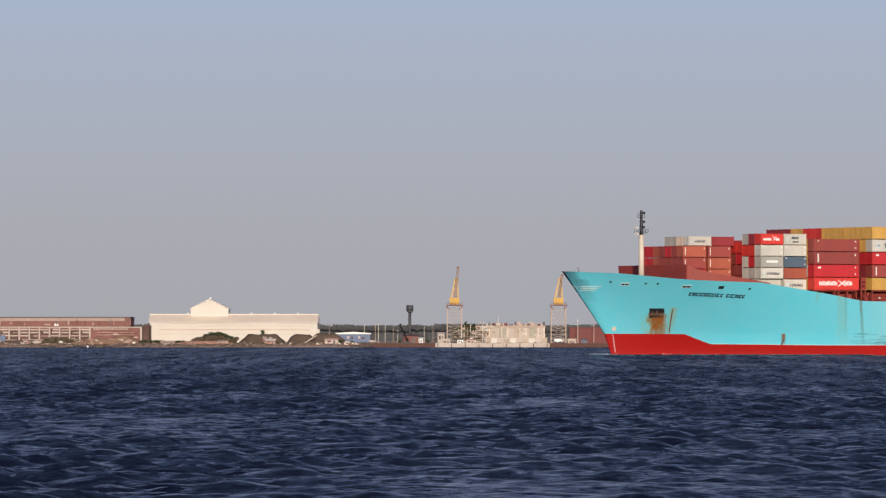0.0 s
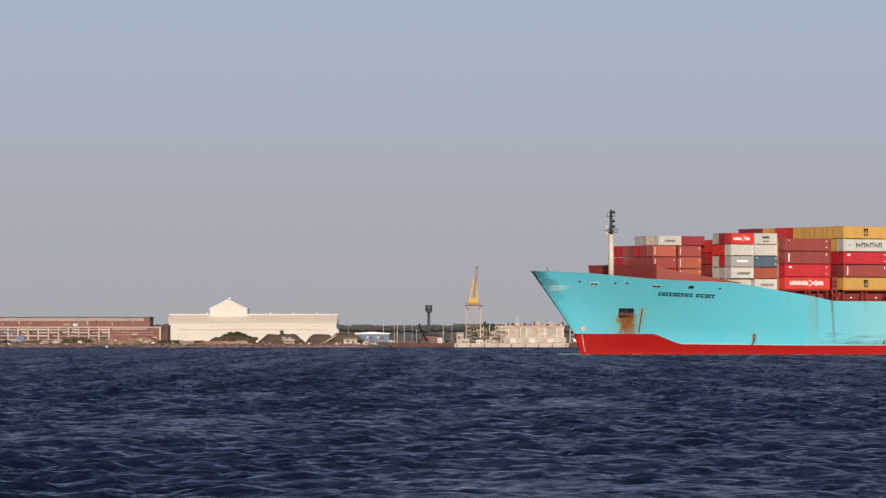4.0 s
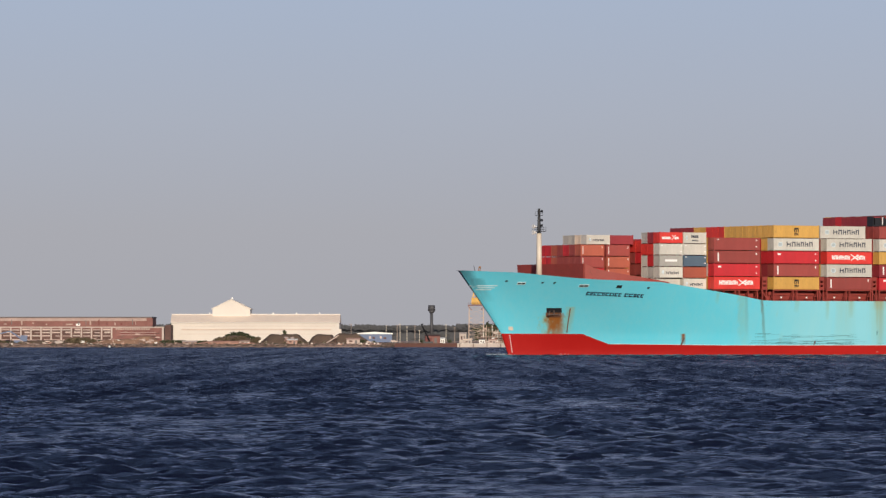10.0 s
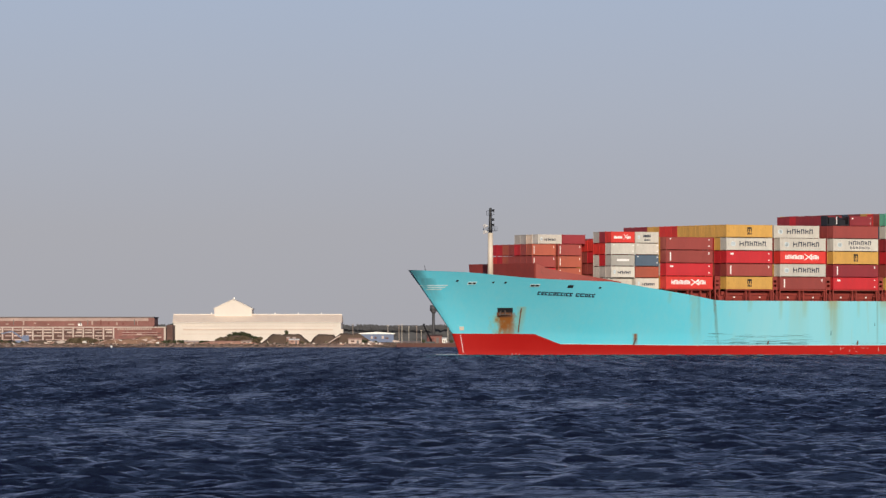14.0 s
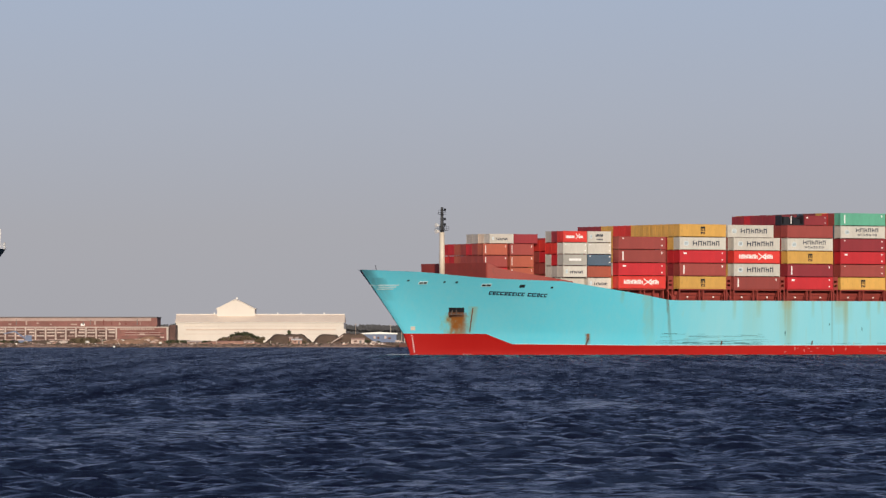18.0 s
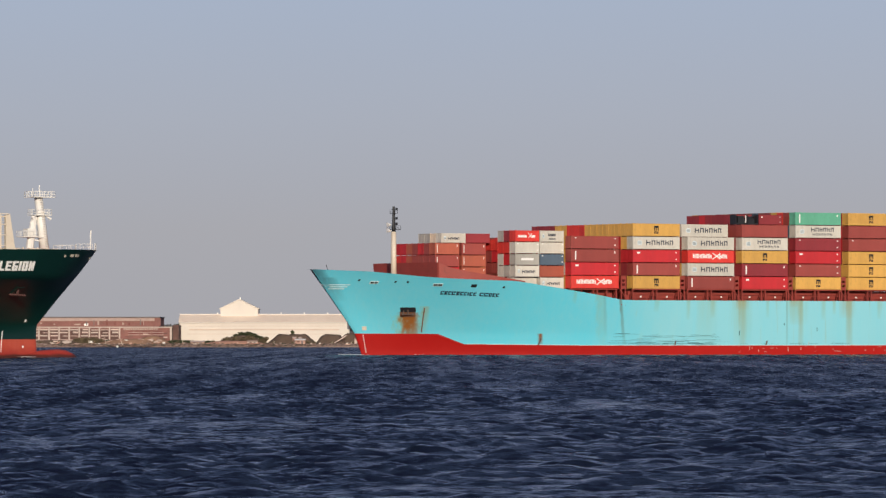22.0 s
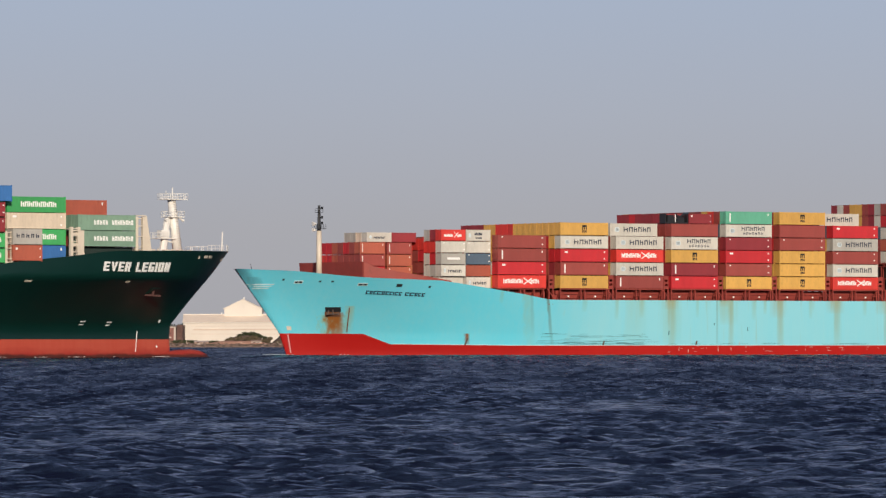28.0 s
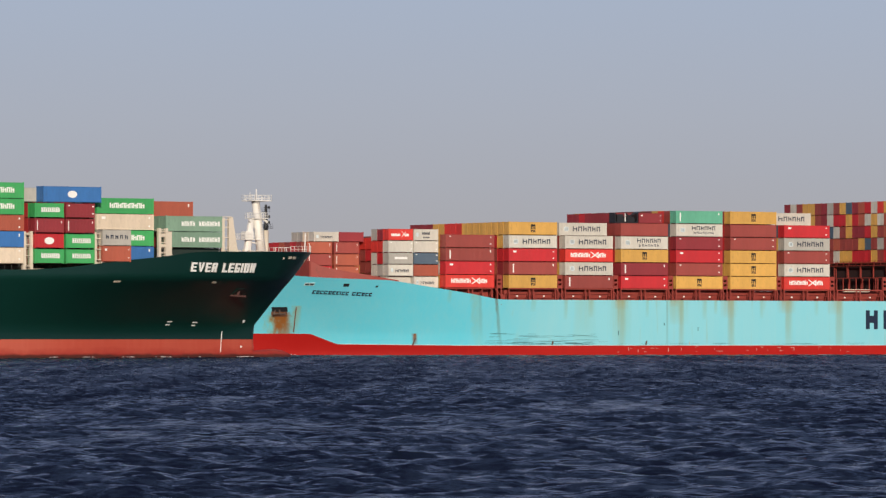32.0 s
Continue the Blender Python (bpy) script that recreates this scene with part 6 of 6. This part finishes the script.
def conveyor():
    t = thing("conveyor", pose(-56, 2785, 1.0), "pale inclined conveyor against an earth heap", "conveyor")
    bm = bmesh.new()
    beam(bm, (-3.4, 0, 0.4), (3.2, 2, 4.6), 0.3)
    part("belt", bm, SASH, t)
    for q in (-1.0, 1.6):
        bm = bmesh.new()
        beam(bm, (q, 1, -0.4), (q, 1, 2.4 + q * 0.6), 0.14)
        part("leg", bm, RUSTY, t)


conveyor()

TRUNK = surface("grey_bark", (0.10, 0.075, 0.055), 0.9, 0, 0.3, 2.0, 0.4)
CROWNS = [clump_mesh("crown", 20 + i, 240, 2.3, 1.9, 1.5, 0.36, LEAF, 0.0) for i in range(4)]


def bush(x, y, z, s, i, tall=1.0, label="dark green bush on the far bank"):
    t = thing("bush", pose(x, y, z), label, "bush", "bushes on the far bank")
    bm = bmesh.new()
    top = 1.7 * s * tall
    beam(bm, (0, 0, -0.4), (0.1 * s, 0, top), 0.16 * s, 6, 0.07 * s)
    for k in range(4):
        a = k * 1.6 + i
        beam(bm, (0.05 * s, 0, top * 0.55), (math.cos(a) * 1.1 * s, math.sin(a) * 1.1 * s, top * (0.9 + 0.1 * k)), 0.07 * s, 5, 0.03 * s)
    part("trunk", bm, TRUNK, t)
    c = part("crown", CROWNS[i % 4], None, t)
    c.matrix_basis = Matrix.LocRotScale((0, 0, top), Euler((0, 0, i * 1.3)), (s * (1 + 0.2 * math.sin(i)), s, s * tall))
    return t


brng = random.Random(9)
# bushes: a row along the heaps, then low ones along the factory
for i, (x, z, s) in enumerate(((-111, 2.6, 0.85), (-107.5, 4.0, 0.95), (-104.5, 4.8, 1.0), (-101.5, 4.9, 1.05), (-98.5, 4.4, 0.9), (-79.6, 5.2, 0.65), (-95.2, 3.0, 0.9), (-113.5, 1.8, 0.7), (-106, 4.6, 0.7), (-103, 5.0, 0.75), (-100, 4.9, 0.8), (-97, 3.7, 0.8), (-109.2, 3.2, 0.8), (-93.5, 2.2, 0.8))):
    bush(x, 2794 + brng.uniform(-2, 3), z, s, i, 0.85 if i != 5 else 1.6)
for i in range(34):
    x = -222 + i * 2.75 + brng.uniform(-1, 1)
    bush(x, 2783 + brng.uniform(0, 8), 1.5, brng.uniform(0.45, 0.85), i, 0.8)
for i in range(9):
    bush(-134 + i * 1.9, 2786 + brng.uniform(0, 5), 1.4, brng.uniform(0.5, 0.8), i + 3, 0.7)
for i, x in enumerate((-89, -70.5, -41, -35.5, -30, -12, 2, 27, 35, 48, 56)):
    bush(x, 2830 if x > -32 else 2790, 1.6, brng.uniform(0.5, 0.8), i, 0.9)
# taller trees behind the buildings
for i, x in enumerate((-136.5, -139, 19, 23, 27, 50, 54)):
    bush(x, 2890 + 4 * (i % 3), 1.8, 2.3 + 0.5 * (i % 2), i, 1.25, "dark green tree behind the dock")


def hut(x, y, w, d, h, wall, roof, label):
    t = thing("hut", pose(x, y, 1.2), label, "hut")
    part("wall", boxed(-w / 2, w / 2, 0, d, 0, h), wall, t)
    bm = bmesh.new()
    prism(bm, [(-0.3, h), (d / 2, h + 0.7), (d + 0.3, h)], -w / 2 - 0.2, w / 2 + 0.2, "x")
    part("roof", bm, roof, t)
    part("window", boxed(-w * 0.3, -w * 0.05, -0.08, 0, h * 0.45, h * 0.8), GLASS_DARK, t)
    part("door", boxed(w * 0.12, w * 0.3, -0.08, 0, 0, h * 0.8), ROOF_GREY, t)


PINK = surface("faded_pink_wall", (0.46, 0.28, 0.22), 0.8, 0, 0.2, 1.0, 0.2)
hut(-75.5, 2779, 5.0, 4, 2.0, PINK, WHITE, "small faded pink hut at the water")
hut(-45.5, 2780, 6.5, 4, 2.4, SASH, PINK, "small tan hut at the water")
hut(-78.5, 2784, 1.6, 3, 3.0, PINK, SASH, "small pale hut on a heap")
hut(-75.6, 2784, 1.3, 3, 2.9, SASH, SASH, "small pale hut on a heap")
hut(-99, 2780, 5.0, 3, 1.4, SASH, SAND, "low tan shed on the bank")
hut(-126, 2781, 7.0, 3, 1.1, SAND, SASH, "low tan shed on the bank")
hut(-6.5, 2785, 7.5, 6, 4.0, BRICK, BARGE, "reddish dock hut beside a dark crane")
hut(-1.5, 2783, 2.2, 3, 2.6, WHITE, WHITE, "small white dock hut")
hut(8.5, 2795, 3.4, 5, 5.2, CONCRETE, CONCRETE, "pale concrete dock hut")
for i, (x, w, h, m) in enumerate(((11, 4, 2.0, CONCRETE), (18, 3, 2.2, WHITE), (23, 4, 2.0, SASH), (73, 4, 2.0, SASH), (79, 3, 2.0, BLUE_WALL))):
    hut(x, 2784, w, 3, h, m, (HALL_ROOF, ROOF_GREY, PINK)[i % 3], "small pale site cabin on the quay")


def blue_hall():
    t = thing("boat_shed", pose(-35.2, 2800, 2.2), "dull blue boat shed with a white roof", "building")
    part("wall", boxed(-8.5, 8.5, 0, 12, 0, 4.0), BLUE_WALL, t)
    bm = bmesh.new()
    prism(bm, [(-9.0, 4.0), (9.0, 4.0), (9.0, 4.5), (0, 5.2), (-9.0, 4.5)], -0.4, 12.4)
    part("roof", bm, WHITE, t)
    rng = random.Random(6)
    for i in range(9):
        x, z = -8.2 + i * 1.8, rng.uniform(0.2, 2.2)
        part("wall_panel", boxed(x, x + rng.uniform(0.8, 1.6), -0.1, 0, z, z + rng.uniform(0.6, 1.4)), (SASH, GLASS_DARK, BLUE_WALL)[i % 3], t)
    part("side_roof", boxed(-16, -9, 0, 8, 3.6, 4.1), REDBROWN, t)
    part("side_wall", boxed(-15.8, -9, 0.4, 8, 0, 3.6), EARTH, t)


blue_hall()


def vehicle(x, y, z, length, h, mat, label):
    t = thing("truck", pose(x, y, z), label, "truck")
    bm = boxed(-length / 2, length / 2, 0, 2.4, 0.6, h)
    part("body", bm, mat, t)
    part("cab", boxed(length / 2, length / 2 + 1.4, 0.1, 2.3, 0.6, h * 0.85), SASH, t)
    for q in (-length * 0.35, length * 0.3, length / 2 + 0.9):
        bm = bmesh.new()
        beam(bm, (q, -0.02, 0.5), (q, 0.3, 0.5), 0.5, 12)
        part("wheel", bm, BLACK, t)


vehicle(-38, 2781, 1.2, 1.8, 1.5, SASH, "small pale truck on the bank")
vehicle(-26, 2783, 1.5, 2.0, 1.7, SASH, "small pale truck on the bank")
vehicle(-211, 2781, 1.4, 3.0, 1.8, BLUE_WALL, "dull blue truck in front of the factory")
vehicle(-196, 2783, 1.4, 2.4, 1.5, SASH, "pale truck in front of the factory")
vehicle(66, 2781, 1.7, 3.5, 2.2, WHITE, "small white truck on the quay")


def blue_excavator():
    t = thing("excavator", pose(-208, 2783, 1.4), "blue excavator with a raised arm by the factory", "excavator")
    part("tracks", boxed(-2.2, 2.2, 0, 2.6, 0, 0.9), BLACK, t)
    part("cab", boxed(-1.4, 1.8, 0.2, 2.4, 0.9, 4.2), BLUE_WALL, t)
    bm = bmesh.new()
    beam(bm, (-1.2, 1, 2.6), (-6.5, 1, 6.2), 0.5)
    beam(bm, (-6.5, 1, 6.2), (-12, 1, 5.0), 0.4)
    part("arm", bm, BLUE_WALL, t)


blue_excavator()


MATT_BLACK = surface("matt_black_iron", (0.012, 0.012, 0.014), 0.95, 0, 0.3, 2.0, 0.5, spec=0.08)


def crawler_crane():
    t = thing("crawler_crane", pose(-9.0, 2779.5, 1.7), "dark crawler crane with a slanted boom on the quay", "crane")
    part("house", boxed(-1.0, 2.0, 0, 3, 0.8, 2.6), REDBROWN, t, "red-brown crane house")
    part("track", boxed(-2, 3, -0.3, 0.4, 0, 0.9), BLACK, t)
    part("track", boxed(-2, 3, 2.6, 3.3, 0, 0.9), BLACK, t)
    bm = bmesh.new()
    beam(bm, (1.2, -0.6, 1.0), (-2.9, -0.6, 9.2), 0.58, 4, 0.45)
    beam(bm, (-3.1, -0.6, 9.1), (-2.0, -0.6, 9.5), 0.4)
    part("boom", bm, MATT_BLACK, t, "black boom")


crawler_crane()


def pole(x, y, h, r, mat):
    t = thing("pole", pose(x, y, 1.6), "tall thin light pole on the dock", "pole", "dock poles")
    bm = bmesh.new()
    beam(bm, (0, 0, 0), (0, 0, h), r, 6, r * 0.7)
    part("shaft", bm, mat, t)
    bm = bmesh.new()
    beam(bm, (-0.6, 0, h), (0.6, 0, h), 0.1, 5)
    part("lamp_arm", bm, mat, t)


for i, (x, h, r) in enumerate(((-24, 9.0, 0.16), (-22.6, 9.6, 0.16), (-19.2, 8.2, 0.14), (-15.2, 8.6, 0.14), (0.2, 9.2, 0.14), (-13.0, 6.5, 0.12), (4.5, 8.0, 0.13), (37, 13.2, 0.16), (76.5, 11.5, 0.16), (-46.8, 9.5, 0.13), (-29.5, 9.0, 0.13), (84.5, 9.0, 0.13))):
    pole(x, 2796 + (i % 3) * 6, h, r, CREAM if i % 3 else TRUSS)


def scaffold():
    t = thing("pipe_rack", pose(22.5, 2798, 1.8), "jumble of tan pipework and scaffolding", "pipework")
    rng = random.Random(21)
    for i in range(80):
        bm = bmesh.new()
        x, z = rng.uniform(-5, 9.5), rng.uniform(0.4, 8.2)
        if i % 3 == 0:
            beam(bm, (x, rng.uniform(0, 4), 0), (x, rng.uniform(0, 4), 5 + rng.uniform(0, 4)), 0.16)
        elif i % 3 == 1:
            y = rng.uniform(0, 4)
            beam(bm, (x - 2.5, y, z), (x + 2.5, y, z), 0.15)
        else:
            y = rng.uniform(0, 4)
            box(bm, x - rng.uniform(0.4, 1.2), x + rng.uniform(0.4, 1.2), y, y + 0.8, z - 0.4, z + rng.uniform(0.3, 0.9))
        part("pipe" if i % 3 else "upright", bm, (TRUSS, CONCRETE, RUSTY, WHITE)[i % 4], t)
    for z in (0.2, 3.0, 5.8):
        part("floor", boxed(-5.5, 8, -0.2, 4.5, z, z + 0.2), TRUSS, t)


scaffold()
for i, (x, w, h) in enumerate(((-168, 6, 1.6), (-155, 5, 1.9), (-176, 4, 1.4), (-190, 6, 1.5), (-146, 4, 1.3), (-163, 3, 2.4))):
    t = thing("scrap_sheet", pose(x, 2782, 1.6, 0, 0, 10 * i), "pale bent scrap sheets lying on rubble", "scrap")
    bm = bmesh.new()
    prism(bm, [(-w / 2, 0), (w / 2, 0), (w * 0.35, h * 0.6), (0, h), (-w * 0.4, h * 0.7)], 0, 1.2)
    part("sheet", bm, (CONCRETE, SASH, PINK)[i % 3], t)

# scrub and rubble along the water's edge
def bank_litter():
    rng = random.Random(31)
    verts, faces, mats = [], [], []
    for i in range(5200):
        x = rng.uniform(-240, -8) if i % 4 else rng.uniform(-30, 90)
        y = 2773.5 + rng.random() ** 1.5 * 12
        z = interp(y, (2772, 2774, 2780, 2834), (-0.4, 0.5, 1.6, 2.0))
        r = 0.12 + 0.75 * rng.random() ** 2.5
        k = len(verts)
        for q in range(5):
            a = q * 1.2566
            verts.append((x + math.cos(a) * r * rng.uniform(0.6, 2.4), y + math.sin(a) * r, z - 0.2))
        verts.append((x + rng.uniform(-0.3, 0.3), y, z + r * rng.uniform(0.2, 0.8)))
        faces += [(k + q, k + (q + 1) % 5, k + 5) for q in range(5)]
    m, n, l, p = nodes_of("bank_litter")
    g = n.new("ShaderNodeNewGeometry")
    c = ramp(n, l, g.outputs["Random Per Island"], [(0.0, (0.05, 0.050, 0.030)), (0.35, (0.085, 0.058, 0.045)), (0.6, (0.16, 0.095, 0.072)), (0.84, (0.24, 0.155, 0.12)), (0.97, (0.34, 0.26, 0.22))])
    l.new(c, p.inputs["Base Color"])
    p.inputs["Roughness"].default_value = 0.9
    tagged(new("bank_litter", link_mesh("bank_litter", verts, faces, [m])), "scrub, stones and rubble along the bank", "rubble", kind="stuff")


bank_litter()

# white mooring buoy in the stream
t = thing("buoy", pose(-157, 2640, 0.0), "small white buoy afloat near the far bank", "buoy")
bm = bmesh.new()
bmesh.ops.create_uvsphere(bm, u_segments=12, v_segments=8, radius=0.55, matrix=Matrix.Translation((0, 0, 0.2)))
part("float", bm, WHITE, t, smooth=True)


# ---- foam at the bows ----
FOAM = surface("white_foam", (0.72, 0.74, 0.76), 0.9, 0, 0.15, 3.0, 0.8)


def foam(way, xs, out, side, seed, label):
    rng = random.Random(seed)
    verts, faces = [], []
    for x in xs:
        b = out(x)
        for _ in range(5):
            cx, cy, r = x + rng.uniform(-1.2, 1.2), side * (b + rng.uniform(0.2, 1.2)), rng.uniform(0.07, 0.2)
            k = len(verts)
            for q in range(6):
                a = q * math.pi / 3
                verts.append((cx + math.cos(a) * r * 2.2, cy + math.sin(a) * r * 0.7, 0.02))
            verts.append((cx, cy, 0.05 + r * rng.uniform(0.2, 0.5)))
            faces += [(k + q, k + (q + 1) % 6, k + 6) for q in range(6)]
    on_ship(tagged(new("bow_foam", link_mesh("bow_foam", verts, faces, [FOAM])), label, "foam", kind="stuff"), way, Matrix())


foam(blue_pose, [8 + 0.6 * i for i in range(7)] + [13.2, 24.5], lambda x: B_SHAPE[2](x, 0.3) + 0.05, -1, 1, "thin white foam at the blue ship's stem")
foam(green_pose, [14 + 0.7 * i for i in range(5)] + [30, 38, 39, 47, 48, 58, 59, 66], lambda x: G_SHAPE[2](x, 0.3) + 0.05, 1, 2, "thin white foam along the green ship's waterline")


# ---- clutter in front of the factory and along the shore ----
SCRUB = surface("dry_brown_scrub", (0.115, 0.088, 0.050), 0.9, 0, 0.45, 0.8, 0.12)
SCRUBS = [clump_mesh("scrub_crown", 60 + i, 110, 2.2, 1.6, 1.1, 0.42, SCRUB, 0.0) for i in range(3)]


def scrub(x, y, z, s, i):
    t = thing("shrub", pose(x, y, z), "dry brown scrub bush on the bank", "shrub", "scrub on the bank")
    bm = bmesh.new()
    for k in range(5):
        a = k * 1.26 + i
        beam(bm, (0, 0, -0.3), (math.cos(a) * 0.9 * s, math.sin(a) * 0.8 * s, 0.9 * s), 0.06, 4, 0.03)
    part("stems", bm, TRUNK, t)
    c = part("crown", SCRUBS[i % 3], None, t)
    c.matrix_basis = Matrix.LocRotScale((0, 0, 0.8 * s), Euler((0, 0, i * 0.9)), (s, s, s * 0.9))


srng = random.Random(44)
for i in range(16):
    scrub(-185 + i * 0.75 + srng.uniform(-0.5, 0.5), 2782 + srng.uniform(0, 6), 1.7, srng.uniform(0.9, 1.7), i)
for i in range(22):
    scrub(-113 + i * 0.95 + srng.uniform(-0.5, 0.5), 2786 + srng.uniform(0, 6), 1.6 + srng.random() * 2.2, srng.uniform(0.7, 1.3), i)
for i in range(26):
    scrub(-225 + i * 7.2 + srng.uniform(-3, 3), 2781 + srng.uniform(0, 7), 1.5, srng.uniform(0.5, 1.1), i)
for i in range(16):
    bush(-143 + i * 1.55 + srng.uniform(-0.4, 0.4), 2785 + srng.uniform(0, 5), 1.3, srng.uniform(0.45, 0.9), i, 0.75)


def debris(x, y, z, i):
    w, h = srng.uniform(1.0, 3.4), srng.uniform(0.35, 1.1)
    t = thing("debris", pose(x, y, z, 0, srng.uniform(-12, 12), srng.uniform(-30, 30)), "pale broken slab and timber lying on the bank", "debris", "debris on the bank")
    part("slab", boxed(-w / 2, w / 2, 0, 0.8, -0.2, h), (SASH, CONCRETE, PINK, DULL_BAND, WHITE)[i % 5], t)
    bm = bmesh.new()
    beam(bm, (-w * 0.7, -0.2, h * 0.4), (w * 0.6, 0.4, h + srng.uniform(0.1, 0.7)), 0.1)
    part("timber", bm, (TRUSS, RUSTY)[i % 2], t)


for i in range(34):
    debris(-183 + i * 1.15 + srng.uniform(-1, 1), 2781.5 + srng.uniform(0, 5), 1.6 + srng.random() * 1.6, i)
for i in range(16):
    debris(-228 + i * 7.2 + srng.uniform(-3, 3), 2777.5 + srng.uniform(0, 4), 1.1, i + 2)


def rowing_boat(x, y, mat, turn):
    t = thing("boat", pose(x, y, 0.9, 0, 0, turn) @ Matrix.Scale(0.62, 4), "small pale boat drawn up on the shore", "boat", "boats on the shore")
    bm = bmesh.new()
    prism(bm, [(-2.2, 0.9), (-1.7, 0), (1.6, 0), (2.6, 1.1), (2.4, 1.15), (1.4, 0.75), (-2.1, 0.8)], -0.7, 0.7)
    part("hull", bm, mat, t)
    part("cabin", boxed(-1.2, 0.3, -0.5, 0.5, 0.75, 1.7), HALL_WALL, t)


for i, x in enumerate((-38.5, -35.2, -33.0, -41.8, -52.0, -66.0)):
    rowing_boat(x, 2776.2 + (i % 2) * 2, (SASH, PINK, DULL_BAND)[i % 3], (0, 180)[i % 2])


def post(x, y, h):
    t = thing("post", pose(x, y, 1.0), "thin pale fence post on the bank", "post", "fence posts on the bank")
    bm = bmesh.new()
    beam(bm, (0, 0, 0), (0, 0, h), 0.09, 5)
    part("shaft", bm, CREAM, t)


for i in range(16):
    post(-190 + i * 9.3 + srng.uniform(-1.2, 1.2), 2778 + srng.uniform(0, 3), srng.uniform(1.0, 2.2))


# ---- what moves ----
def motions():
    for ob, way, m in MOVING:
        walk(ob, [(0, way(0) @ m), (32, way(32) @ m)])
    walk(waves_one, [(0, pose(0.9, 13, 0)), (32, pose(-0.9, -13, 0))])
    walk(waves_two, [(0, pose(-0.9, 6, 0)), (32, pose(0.9, -9, 0))])


motions()
